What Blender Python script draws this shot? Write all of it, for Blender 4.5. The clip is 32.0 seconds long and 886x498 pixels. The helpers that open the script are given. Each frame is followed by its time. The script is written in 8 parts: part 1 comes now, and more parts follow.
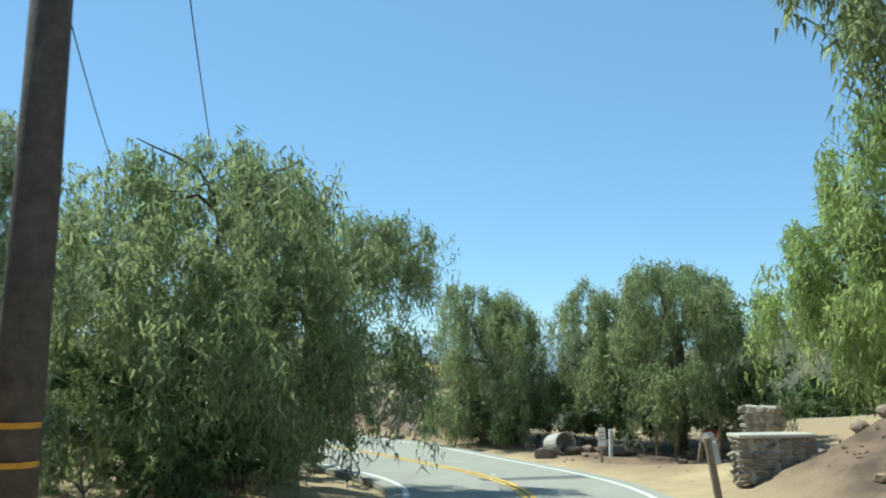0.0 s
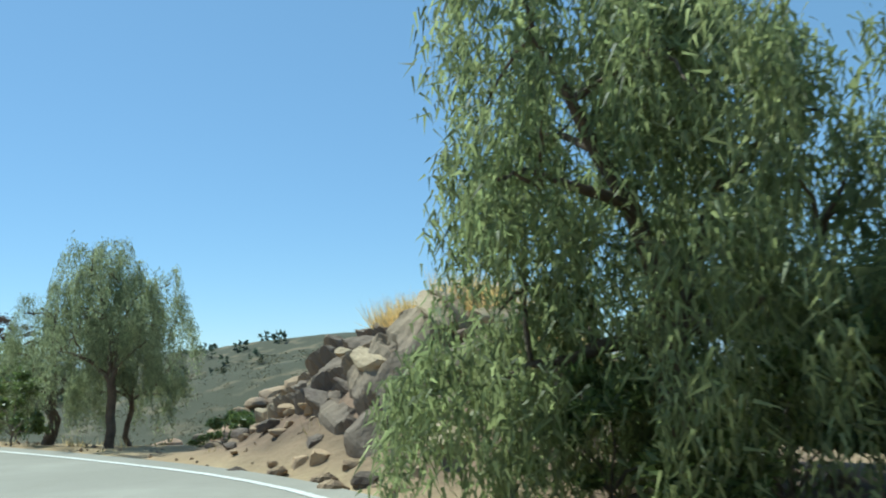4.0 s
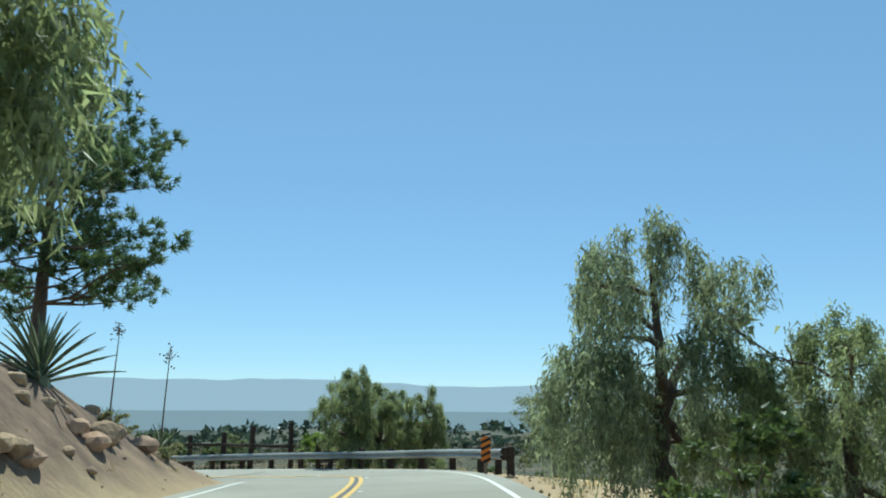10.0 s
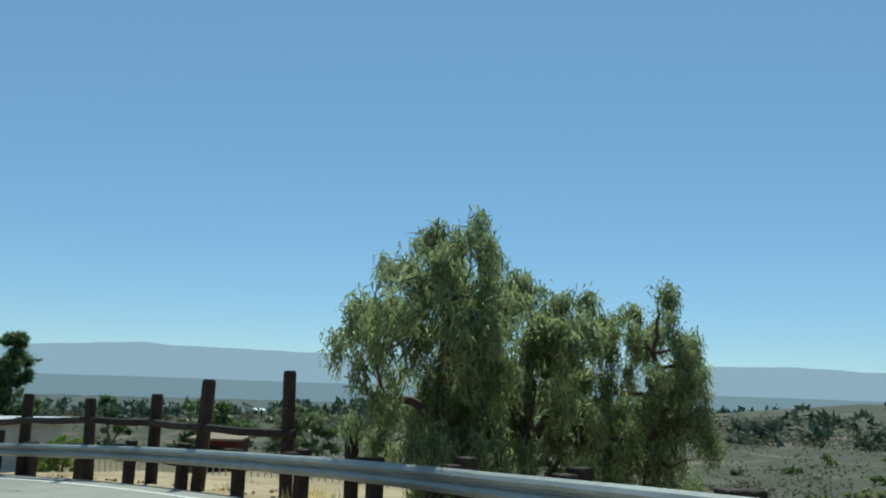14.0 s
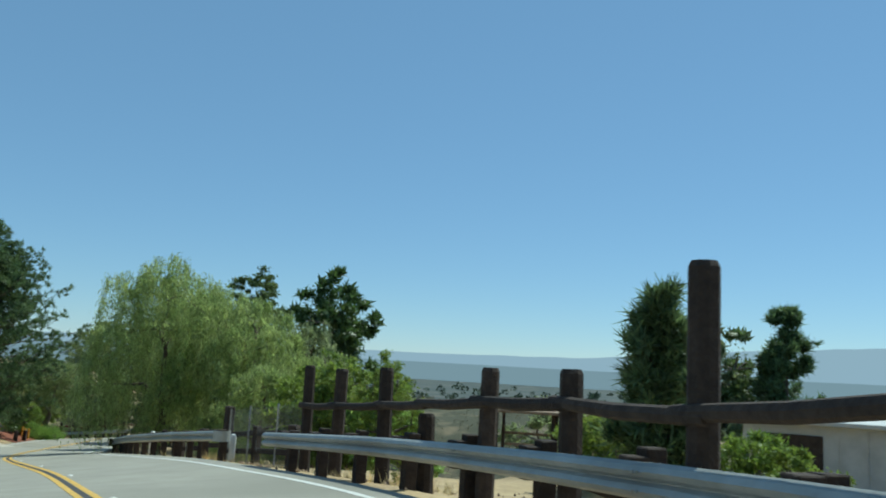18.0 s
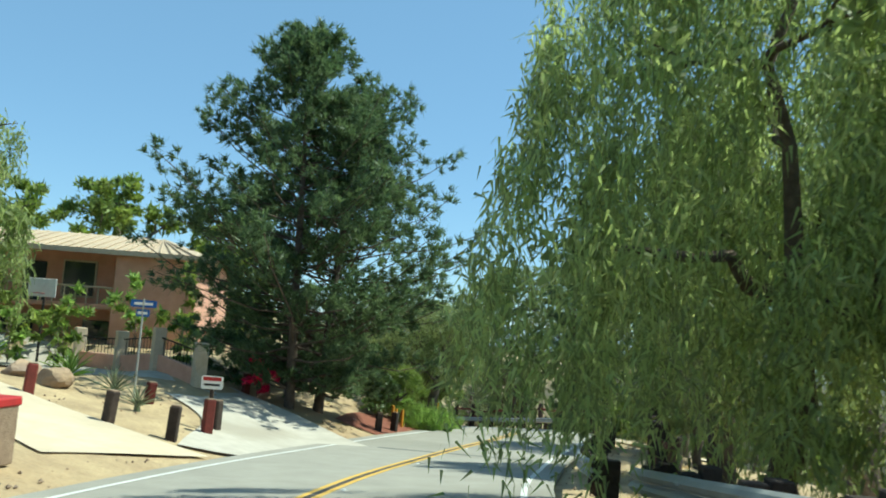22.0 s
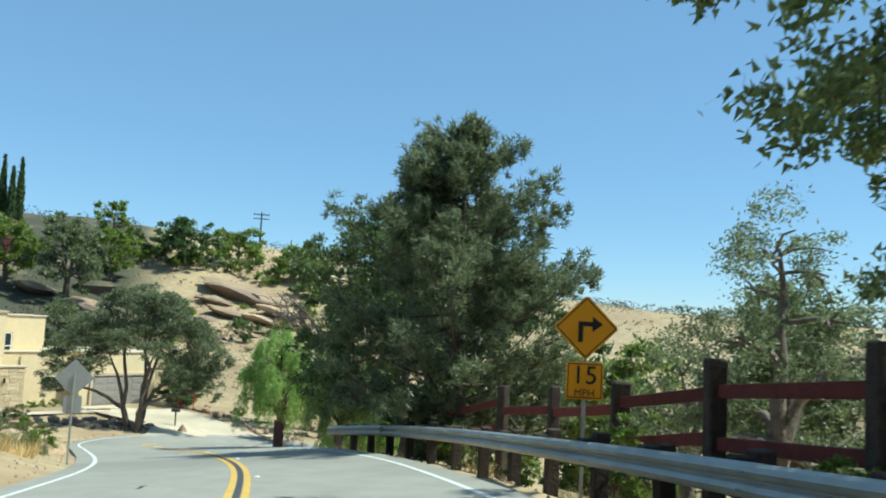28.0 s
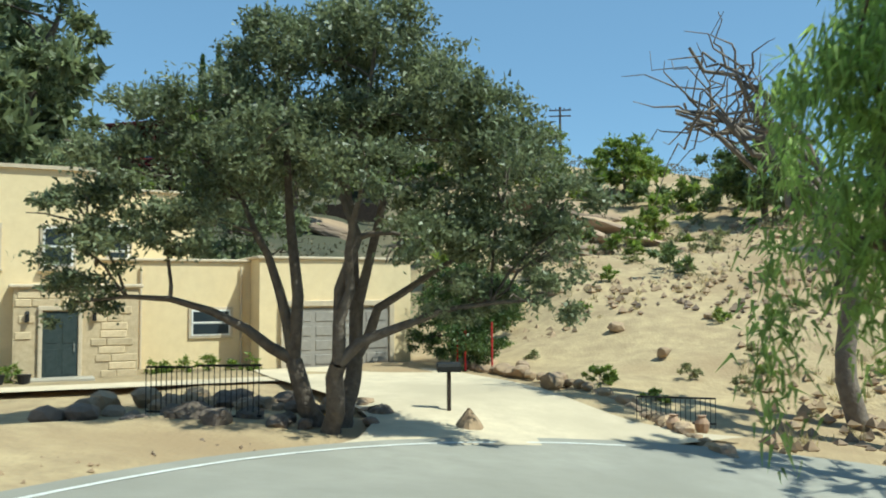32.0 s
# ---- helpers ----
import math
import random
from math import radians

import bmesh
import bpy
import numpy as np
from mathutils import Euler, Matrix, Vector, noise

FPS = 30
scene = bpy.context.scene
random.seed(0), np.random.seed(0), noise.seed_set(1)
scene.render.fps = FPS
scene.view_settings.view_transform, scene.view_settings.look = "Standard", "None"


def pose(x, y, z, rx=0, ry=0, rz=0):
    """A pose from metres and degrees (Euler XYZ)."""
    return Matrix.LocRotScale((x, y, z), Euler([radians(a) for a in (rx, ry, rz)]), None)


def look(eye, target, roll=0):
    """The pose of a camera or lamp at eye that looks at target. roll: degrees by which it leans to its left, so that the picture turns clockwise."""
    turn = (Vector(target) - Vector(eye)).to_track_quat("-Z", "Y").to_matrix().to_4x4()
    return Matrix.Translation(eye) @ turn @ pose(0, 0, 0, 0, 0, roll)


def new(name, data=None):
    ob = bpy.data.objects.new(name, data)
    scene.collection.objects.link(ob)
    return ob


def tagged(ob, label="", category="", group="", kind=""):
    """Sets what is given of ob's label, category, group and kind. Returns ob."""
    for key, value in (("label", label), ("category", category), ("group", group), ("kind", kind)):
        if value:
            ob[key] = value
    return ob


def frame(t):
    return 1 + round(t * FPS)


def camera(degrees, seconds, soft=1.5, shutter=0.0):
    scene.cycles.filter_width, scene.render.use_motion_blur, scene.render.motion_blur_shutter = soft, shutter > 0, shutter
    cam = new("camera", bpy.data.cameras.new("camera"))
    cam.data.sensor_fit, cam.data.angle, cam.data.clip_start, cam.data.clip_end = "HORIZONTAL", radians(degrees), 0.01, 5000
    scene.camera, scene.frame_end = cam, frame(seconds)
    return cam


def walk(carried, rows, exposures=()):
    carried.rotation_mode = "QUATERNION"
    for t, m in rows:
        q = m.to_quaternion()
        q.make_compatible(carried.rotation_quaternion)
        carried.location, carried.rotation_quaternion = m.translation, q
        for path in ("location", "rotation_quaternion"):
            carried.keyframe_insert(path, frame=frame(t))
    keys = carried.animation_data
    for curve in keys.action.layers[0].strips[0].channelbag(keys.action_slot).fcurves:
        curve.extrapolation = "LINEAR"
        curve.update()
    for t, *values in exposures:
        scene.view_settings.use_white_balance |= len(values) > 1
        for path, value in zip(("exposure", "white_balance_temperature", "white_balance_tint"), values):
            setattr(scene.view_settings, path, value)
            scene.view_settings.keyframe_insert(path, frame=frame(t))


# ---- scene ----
cam = camera(56.0, 32.0, soft=1.9, shutter=0.12)
PATH = [
    (0, (0.800, -1.600, -0.650), (2.759, -1.295, -0.389), 0.0),
    (0.5, (3.387, -1.442, -0.889), (5.373, -1.360, -0.668), 0.2),
    (1, (6.136, -1.436, -1.149), (8.124, -1.533, -0.952), 0.4),
    (1.5, (8.994, -1.548, -1.426), (10.975, -1.739, -1.221), 0.9),
    (2, (11.867, -1.664, -1.697), (13.850, -1.849, -1.506), 0.9),
    (2.5, (14.714, -1.732, -1.963), (16.703, -1.807, -1.769), 0.7),
    (3, (17.364, -1.478, -2.146), (19.351, -1.393, -1.936), 0.0),
    (3.5, (19.712, -0.646, -2.207), (21.671, -0.326, -1.963), -1.1),
    (4, (21.896, 0.663, -2.216), (23.785, 1.256, -1.929), -2.0),
    (4.5, (24.055, 2.350, -2.240), (25.831, 3.210, -1.912), -2.0),
    (5, (26.248, 4.193, -2.295), (27.878, 5.293, -1.929), -1.3),
    (5.5, (28.266, 6.238, -2.306), (29.724, 7.553, -1.924), -0.7),
    (6, (30.035, 8.534, -2.278), (31.319, 10.017, -1.888), -0.6),
    (6.5, (31.569, 11.037, -2.261), (32.690, 12.643, -1.858), -0.6),
    (7, (32.895, 13.796, -2.260), (33.858, 15.502, -1.858), -0.2),
    (7.5, (34.103, 16.802, -2.265), (34.952, 18.569, -1.865), 0.2),
    (8, (35.338, 19.976, -2.295), (36.156, 21.757, -1.891), 0.3),
    (8.5, (36.677, 23.320, -2.310), (37.504, 25.096, -1.908), -0.1),
    (9, (38.090, 26.818, -2.298), (38.934, 28.586, -1.895), -0.3),
    (9.5, (39.540, 30.385, -2.290), (40.395, 32.147, -1.886), -0.0),
    (10, (40.990, 33.918, -2.285), (41.836, 35.687, -1.892), 0.3),
    (10.5, (42.414, 37.406, -2.304), (43.260, 39.176, -1.918), 0.8),
    (11, (43.849, 40.849, -2.357), (44.703, 42.620, -1.991), 1.3),
    (11.5, (45.295, 44.213, -2.447), (46.149, 45.986, -2.092), 1.6),
    (12, (46.679, 47.498, -2.554), (47.519, 49.280, -2.211), 1.6),
    (12.5, (47.965, 50.699, -2.653), (48.767, 52.499, -2.312), 1.8),
    (13, (49.088, 53.804, -2.736), (49.839, 55.624, -2.386), 1.8),
    (13.5, (50.023, 56.798, -2.810), (50.680, 58.655, -2.466), 1.8),
    (14, (50.774, 59.354, -2.911), (51.318, 61.249, -2.575), 1.9),
    (14.5, (51.160, 61.367, -3.051), (51.554, 63.301, -2.730), 2.1),
    (15, (51.184, 63.337, -3.212), (51.395, 65.302, -2.906), 2.3),
    (15.5, (50.849, 65.766, -3.375), (50.851, 67.744, -3.080), 2.4),
    (16, (50.336, 68.590, -3.533), (50.117, 70.557, -3.245), 2.4),
    (16.5, (49.506, 71.394, -3.672), (49.056, 73.321, -3.380), 2.5),
    (17, (48.282, 74.258, -3.810), (47.621, 76.123, -3.522), 2.8),
    (17.5, (46.682, 77.181, -3.988), (45.831, 78.968, -3.703), 3.2),
    (18, (44.766, 80.045, -4.185), (43.736, 81.736, -3.907), 3.2),
    (18.5, (42.515, 82.770, -4.383), (41.320, 84.349, -4.105), 3.0),
    (19, (39.868, 85.358, -4.600), (38.520, 86.807, -4.318), 3.0),
    (19.5, (36.807, 87.846, -4.896), (35.317, 89.154, -4.635), 3.2),
    (20, (33.272, 90.275, -5.271), (31.679, 91.461, -5.032), 3.7),
    (20.5, (29.322, 92.744, -5.686), (27.684, 93.869, -5.457), 4.5),
    (21, (25.076, 95.312, -6.160), (23.417, 96.408, -5.941), 4.7),
    (21.5, (20.533, 97.958, -6.693), (18.864, 99.039, -6.485), 4.5),
    (22, (15.813, 100.684, -7.246), (14.149, 101.775, -7.045), 4.1),
    (22.5, (11.112, 103.547, -7.819), (9.484, 104.693, -7.628), 3.7),
    (23, (6.570, 106.668, -8.412), (5.019, 107.916, -8.217), 2.7),
    (23.5, (2.324, 110.085, -8.945), (0.872, 111.443, -8.725), 1.7),
    (24, (-1.626, 113.719, -9.379), (-2.984, 115.167, -9.136), 1.2),
    (24.5, (-5.399, 117.432, -9.774), (-6.710, 118.920, -9.517), 0.6),
    (25, (-9.069, 121.337, -10.098), (-10.396, 122.812, -9.846), 0.4),
    (25.5, (-12.735, 125.316, -10.359), (-14.171, 126.691, -10.136), 0.8),
    (26, (-16.699, 128.897, -10.675), (-18.275, 130.115, -10.486), 1.5),
    (26.5, (-21.261, 131.612, -11.164), (-22.959, 132.654, -10.994), 2.2),
    (27, (-26.221, 133.737, -11.779), (-28.015, 134.607, -11.612), 2.8),
    (27.5, (-31.329, 135.565, -12.424), (-33.184, 136.294, -12.257), 3.0),
    (28, (-36.619, 137.066, -13.069), (-38.516, 137.677, -12.895), 2.8),
    (28.5, (-42.087, 138.306, -13.669), (-44.013, 138.814, -13.488), 2.3),
    (29, (-47.643, 139.230, -14.254), (-49.596, 139.623, -14.073), 2.3),
    (29.5, (-53.259, 139.768, -14.899), (-55.236, 140.025, -14.736), 2.6),
    (30, (-58.853, 139.942, -15.604), (-60.844, 140.068, -15.468), 2.7),
    (30.5, (-64.247, 139.781, -16.324), (-66.243, 139.786, -16.206), 2.6),
    (31, (-69.434, 139.354, -17.059), (-71.430, 139.274, -16.958), 1.8),
    (31.5, (-74.477, 138.820, -17.809), (-76.471, 138.707, -17.719), 0.7),
    (32, (-79.452, 138.280, -18.544), (-81.449, 138.242, -18.436), -0.3),
]
EXPOSURES = [(0.0, 0.4, 5800, -8), (2.0, 0.33, 5800, -8), (5.0, 0.17, 5750, -8), (8.0, 0.25, 5800, -9), (11.0, 0.0, 5850, -9), (17.0, -0.2, 5850, -9), (19.0, 0.05, 5800, -9), (20.0, 0.3, 5800, -9), (21.0, 0.55, 5850, -9), (22.5, 0.38, 6150, -10), (24.0, 0.63, 6150, -7), (27.0, 0.25, 5850, -7), (29.5, 0.4, 5800, -8), (32.0, 0.23, 6000, -8)]
walk(cam, [(t, look(eye, target, roll)) for t, eye, target, roll in PATH], EXPOSURES)

# ---- world and sun ----
SUN_EL, SUN_ROT = radians(57), radians(22)
world = bpy.data.worlds.new("sky")
scene.world = world
world.use_nodes = True
wn = world.node_tree.nodes
sky = wn.new("ShaderNodeTexSky")
sky.sky_type = "NISHITA"
sky.sun_disc = False
sky.sun_elevation, sky.sun_rotation = SUN_EL, SUN_ROT
sky.altitude, sky.air_density, sky.dust_density, sky.ozone_density = 1500, 1.0, 0.12, 3.0
wn["Background"].inputs["Strength"].default_value = 0.115
haze = wn.new("ShaderNodeMix")
haze.data_type = "RGBA"
haze.inputs["Factor"].default_value = 0.42
haze.inputs["B"].default_value = (2.3, 3.85, 5.9, 1)
world.node_tree.links.new(sky.outputs[0], haze.inputs["A"])
world.node_tree.links.new(haze.outputs["Result"], wn["Background"].inputs["Color"])
sun = new("sun", bpy.data.lights.new("sun", "SUN"))
sun.data.energy, sun.data.angle, sun.data.color = 5.0, radians(0.53), (1.0, 0.95, 0.87)
sun_dir = Vector((math.sin(SUN_ROT) * math.cos(SUN_EL), math.cos(SUN_ROT) * math.cos(SUN_EL), math.sin(SUN_EL)))
sun.matrix_world = look(sun_dir * 100, (0, 0, 0))

# ---- materials ----
def mat(name, c1, c2=None, scale=4.0, rough=0.85, metal=0.0, bump=0.0, bump_scale=None, c3=None, island=0.0, obj=0.0, detail=6.0, spec=0.3):
    """A two-scale surface: c1 and c2 mixed by noise, c3 as larger stains, with fine relief."""
    m = bpy.data.materials.new(name)
    m.use_nodes = True
    n, l = m.node_tree.nodes, m.node_tree.links
    b = n["Principled BSDF"]
    b.inputs["Roughness"].default_value, b.inputs["Metallic"].default_value = rough, metal
    b.inputs["Specular IOR Level"].default_value = spec
    co = n.new("ShaderNodeTexCoord")
    tex = n.new("ShaderNodeTexNoise")
    tex.inputs["Scale"].default_value, tex.inputs["Detail"].default_value, tex.inputs["Roughness"].default_value = scale, detail, 0.65
    l.new(co.outputs["Object"], tex.inputs["Vector"])
    ramp = n.new("ShaderNodeValToRGB")
    ramp.color_ramp.elements[0].position, ramp.color_ramp.elements[1].position = 0.35, 0.68
    ramp.color_ramp.elements[0].color = (*c1, 1)
    ramp.color_ramp.elements[1].color = (*(c2 or [v * 0.75 for v in c1]), 1)
    l.new(tex.outputs["Fac"], ramp.inputs["Fac"])
    out = ramp.outputs["Color"]
    if c3:
        big = n.new("ShaderNodeTexNoise")
        big.inputs["Scale"].default_value, big.inputs["Detail"].default_value = scale * 0.13, 4
        l.new(co.outputs["Object"], big.inputs["Vector"])
        step = n.new("ShaderNodeMapRange")
        step.inputs["From Min"].default_value, step.inputs["From Max"].default_value = 0.47, 0.66
        l.new(big.outputs["Fac"], step.inputs["Value"])
        mix = n.new("ShaderNodeMix")
        mix.data_type = "RGBA"
        mix.inputs["B"].default_value = (*c3, 1)
        l.new(step.outputs["Result"], mix.inputs["Factor"])
        l.new(out, mix.inputs["A"])
        out = mix.outputs["Result"]
    for amount, node, sock in ((island, "ShaderNodeNewGeometry", "Random Per Island"), (obj, "ShaderNodeObjectInfo", "Random")):
        if amount:
            rnd = n.new(node)
            mr = n.new("ShaderNodeMapRange")
            mr.inputs["To Min"].default_value, mr.inputs["To Max"].default_value = 1 - amount, 1 + amount
            l.new(rnd.outputs[sock], mr.inputs["Value"])
            hsv = n.new("ShaderNodeHueSaturation")
            l.new(mr.outputs["Result"], hsv.inputs["Value"])
            l.new(out, hsv.inputs["Color"])
            out = hsv.outputs["Color"]
    l.new(out, b.inputs["Base Color"])
    if bump:
        bt = n.new("ShaderNodeTexNoise")
        bt.inputs["Scale"].default_value, bt.inputs["Detail"].default_value = bump_scale or scale * 5, 8
        l.new(co.outputs["Object"], bt.inputs["Vector"])
        bp = n.new("ShaderNodeBump")
        bp.inputs["Strength"].default_value, bp.inputs["Distance"].default_value = bump, 0.05
        l.new(bt.outputs["Fac"], bp.inputs["Height"])
        l.new(bp.outputs["Normal"], b.inputs["Normal"])
    return m


def leaf_mat(name, c1, c2, trans=0.35, rough=0.55, island=0.45, scale=0.9):
    """Foliage: hue patches, leaf-to-leaf variation and light that passes through."""
    m = mat(name, c1, c2, scale=scale, rough=rough, island=island, detail=3.0, spec=0.35)
    n, l = m.node_tree.nodes, m.node_tree.links
    b, o = n["Principled BSDF"], n["Material Output"]
    col = b.inputs["Base Color"].links[0].from_socket
    t = n.new("ShaderNodeBsdfTranslucent")
    tint = n.new("ShaderNodeHueSaturation")
    tint.inputs["Saturation"].default_value, tint.inputs["Value"].default_value = 1.1, 1.7
    l.new(col, tint.inputs["Color"])
    l.new(tint.outputs["Color"], t.inputs["Color"])
    mx = n.new("ShaderNodeMixShader")
    mx.inputs["Fac"].default_value = min(trans + 0.1, 0.5)
    l.new(b.outputs[0], mx.inputs[1])
    l.new(t.outputs[0], mx.inputs[2])
    l.new(mx.outputs[0], o.inputs["Surface"])
    return m


ASPHALT = mat("asphalt", (0.345, 0.325, 0.27), (0.29, 0.272, 0.225), 1.2, 0.9, bump=0.25, bump_scale=60, c3=(0.265, 0.25, 0.205))
ASPHALT_PATCH = mat("asphalt_dark", (0.12, 0.12, 0.11), (0.17, 0.165, 0.15), 2.0, 0.9, bump=0.2, bump_scale=60)
CONCRETE = mat("concrete", (0.5, 0.46, 0.38), (0.42, 0.38, 0.31), 2.0, 0.9, bump=0.2, c3=(0.36, 0.32, 0.25))
DRIVE = mat("sandy_concrete", (0.62, 0.52, 0.36), (0.52, 0.43, 0.3), 1.5, 0.92, bump=0.2, c3=(0.47, 0.39, 0.27))
WHITE_LINE = mat("white_road_paint", (0.72, 0.71, 0.66), (0.55, 0.54, 0.49), 9, 0.7)
YELLOW_LINE = mat("yellow_road_paint", (0.72, 0.44, 0.08), (0.5, 0.33, 0.1), 7, 0.7)
TAR = mat("tar_seal", (0.06, 0.055, 0.05), (0.1, 0.09, 0.08), 5, 0.6)
STEEL = mat("galvanised_steel", (0.42, 0.43, 0.41), (0.32, 0.33, 0.31), 3, 0.5, metal=0.35, bump=0.1, c3=(0.27, 0.27, 0.25))
TIMBER_DARK = mat("dark_creosoted_timber", (0.034, 0.025, 0.02), (0.062, 0.045, 0.035), 6, 0.9, bump=0.5, bump_scale=25, obj=0.3)
TIMBER_RED = mat("red_stained_timber", (0.16, 0.032, 0.024), (0.1, 0.024, 0.018), 5, 0.8, bump=0.4, bump_scale=25, obj=0.25)
TIMBER_GREY = mat("weathered_timber", (0.3, 0.22, 0.15), (0.2, 0.14, 0.095), 6, 0.9, bump=0.4, bump_scale=25, obj=0.25)
POLE_WOOD = mat("tarred_pole_wood", (0.06, 0.045, 0.038), (0.11, 0.085, 0.07), 5, 0.9, bump=0.4, bump_scale=18)
BARK = mat("bark", (0.09, 0.065, 0.048), (0.16, 0.12, 0.09), 5, 0.95, bump=0.8, bump_scale=12)
BARK_GREY = mat("grey_bark", (0.15, 0.12, 0.1), (0.24, 0.2, 0.16), 5, 0.95, bump=0.8, bump_scale=12)
BARK_OAK = mat("oak_bark", (0.17, 0.14, 0.11), (0.1, 0.08, 0.065), 6, 0.95, bump=0.8, bump_scale=12)
ROCK = mat("sandstone", (0.46, 0.33, 0.2), (0.33, 0.23, 0.15), 1.6, 0.95, bump=0.9, bump_scale=5, c3=(0.24, 0.18, 0.14), obj=0.22)
ROCK_RED = mat("reddish_sandstone", (0.5, 0.33, 0.22), (0.36, 0.23, 0.15), 0.9, 0.95, bump=0.9, bump_scale=3, c3=(0.27, 0.19, 0.14), obj=0.22)
ROCK_TAN = mat("layered_sandstone", (0.47, 0.37, 0.24), (0.36, 0.28, 0.185), 1.3, 0.95, bump=1.0, bump_scale=6, c3=(0.21, 0.165, 0.125))
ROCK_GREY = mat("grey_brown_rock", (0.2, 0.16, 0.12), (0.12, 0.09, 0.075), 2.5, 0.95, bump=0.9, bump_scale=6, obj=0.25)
MORTAR = mat("mortar_rubble", (0.5, 0.46, 0.4), (0.36, 0.33, 0.28), 3, 0.95, bump=0.7, bump_scale=9)
PEPPER = leaf_mat("pepper_tree_leaf", (0.16, 0.19, 0.09), (0.25, 0.275, 0.14), 0.5)
PEPPER_BRIGHT = leaf_mat("bright_pepper_leaf", (0.215, 0.265, 0.095), (0.32, 0.36, 0.15), 0.5)
PEPPER_GREY = leaf_mat("dusty_pepper_leaf", (0.175, 0.2, 0.115), (0.245, 0.27, 0.16), 0.5)
PINE = leaf_mat("pine_needle", (0.075, 0.118, 0.053), (0.131, 0.174, 0.074), 0.25, 0.5)
PINE_OLIVE = leaf_mat("olive_pine_needle", (0.162, 0.204, 0.059), (0.244, 0.293, 0.085), 0.25, 0.5)
OAK = leaf_mat("oak_leaf", (0.085, 0.121, 0.043), (0.144, 0.179, 0.064), 0.2, 0.45)
OAK_DARK = leaf_mat("dark_oak_leaf", (0.059, 0.097, 0.032), (0.101, 0.145, 0.047), 0.2, 0.45)
EUC = leaf_mat("eucalyptus_leaf", (0.144, 0.170, 0.085), (0.203, 0.227, 0.113), 0.25, 0.45)
BROWN_LEAF = leaf_mat("dry_purple_brown_leaf", (0.074, 0.047, 0.043), (0.115, 0.081, 0.061), 0.15, 0.6)
GREY_OLIVE = leaf_mat("grey_olive_leaf", (0.15, 0.185, 0.072), (0.23, 0.26, 0.105), 0.3, 0.5)
OLD_OAK = leaf_mat("old_oak_leaf", (0.12, 0.143, 0.076), (0.195, 0.215, 0.115), 0.22, 0.42)
PEPPER_YELLOW = leaf_mat("fresh_pepper_leaf", (0.215, 0.3, 0.09), (0.31, 0.4, 0.14), 0.42)
SHRUB = leaf_mat("shrub_leaf", (0.135, 0.194, 0.043), (0.220, 0.259, 0.064), 0.3)
SAGE = leaf_mat("sage_leaf", (0.176, 0.189, 0.088), (0.257, 0.243, 0.121), 0.25)
REED = leaf_mat("green_reed", (0.176, 0.27, 0.068), (0.27, 0.351, 0.108), 0.4)
DRY_GRASS = leaf_mat("dry_grass", (0.54, 0.405, 0.189), (0.675, 0.513, 0.257), 0.35)
BOUGAIN = leaf_mat("magenta_bract", (0.608, 0.027, 0.095), (0.81, 0.068, 0.162), 0.35)
AGAVE = mat("agave_leaf", (0.12, 0.19, 0.17), (0.19, 0.25, 0.22), 3, 0.5, obj=0.2, spec=0.5)
YUCCA = mat("yucca_leaf", (0.12, 0.16, 0.08), (0.18, 0.2, 0.11), 3, 0.5, obj=0.25, spec=0.5)
STALK = mat("dry_stalk", (0.2, 0.14, 0.09), (0.12, 0.08, 0.055), 6, 0.9)
STUCCO = mat("cream_stucco", (0.78, 0.63, 0.38), (0.72, 0.57, 0.34), 2.5, 0.95, bump=0.15, bump_scale=40)
WALL_STONE = mat("rubble_stone", (0.38, 0.32, 0.25), (0.25, 0.21, 0.16), 6, 0.95, bump=0.5, bump_scale=30, obj=0.15)
STUCCO_PINK = mat("salmon_stucco", (0.66, 0.38, 0.27), (0.58, 0.32, 0.22), 2.0, 0.95, bump=0.15, bump_scale=40)
TRIM_CREAM = mat("pale_stone_trim", (0.6, 0.5, 0.36), (0.5, 0.41, 0.29), 4, 0.9)
STONE_VENEER = mat("stone_veneer", (0.66, 0.53, 0.34), (0.52, 0.4, 0.25), 5, 0.95, bump=0.4, obj=0.15)
ROOF_TILE = mat("buff_roof_tile", (0.5, 0.4, 0.28), (0.4, 0.31, 0.21), 6, 0.9, bump=0.2, obj=0.12)
PAINT_WHITE = mat("white_paint", (0.8, 0.79, 0.75), (0.7, 0.69, 0.64), 5, 0.6)
PAINT_RED = mat("red_paint", (0.45, 0.03, 0.03), (0.33, 0.025, 0.025), 5, 0.6)
PAINT_BLUE = mat("blue_paint", (0.03, 0.13, 0.38), (0.03, 0.1, 0.3), 5, 0.6)
PAINT_DARKRED = mat("dark_red_boards", (0.1, 0.022, 0.018), (0.065, 0.016, 0.014), 4, 0.8, bump=0.3, obj=0.15)
SIGN_YELLOW = mat("sign_amber", (0.85, 0.36, 0.012), (0.8, 0.33, 0.012), 2, 0.45)
SIGN_ORANGE = mat("sign_orange", (0.8, 0.22, 0.02), (0.7, 0.19, 0.02), 2, 0.45)
BLACK = mat("black_paint", (0.015, 0.015, 0.015), (0.025, 0.025, 0.025), 5, 0.5)
SIGN_BACK = mat("aluminium_sign_back", (0.42, 0.43, 0.43), (0.35, 0.36, 0.36), 3, 0.5, metal=0.5)
YELLOW_PAINT = mat("ochre_post_paint", (0.62, 0.3, 0.03), (0.5, 0.23, 0.03), 5, 0.7)
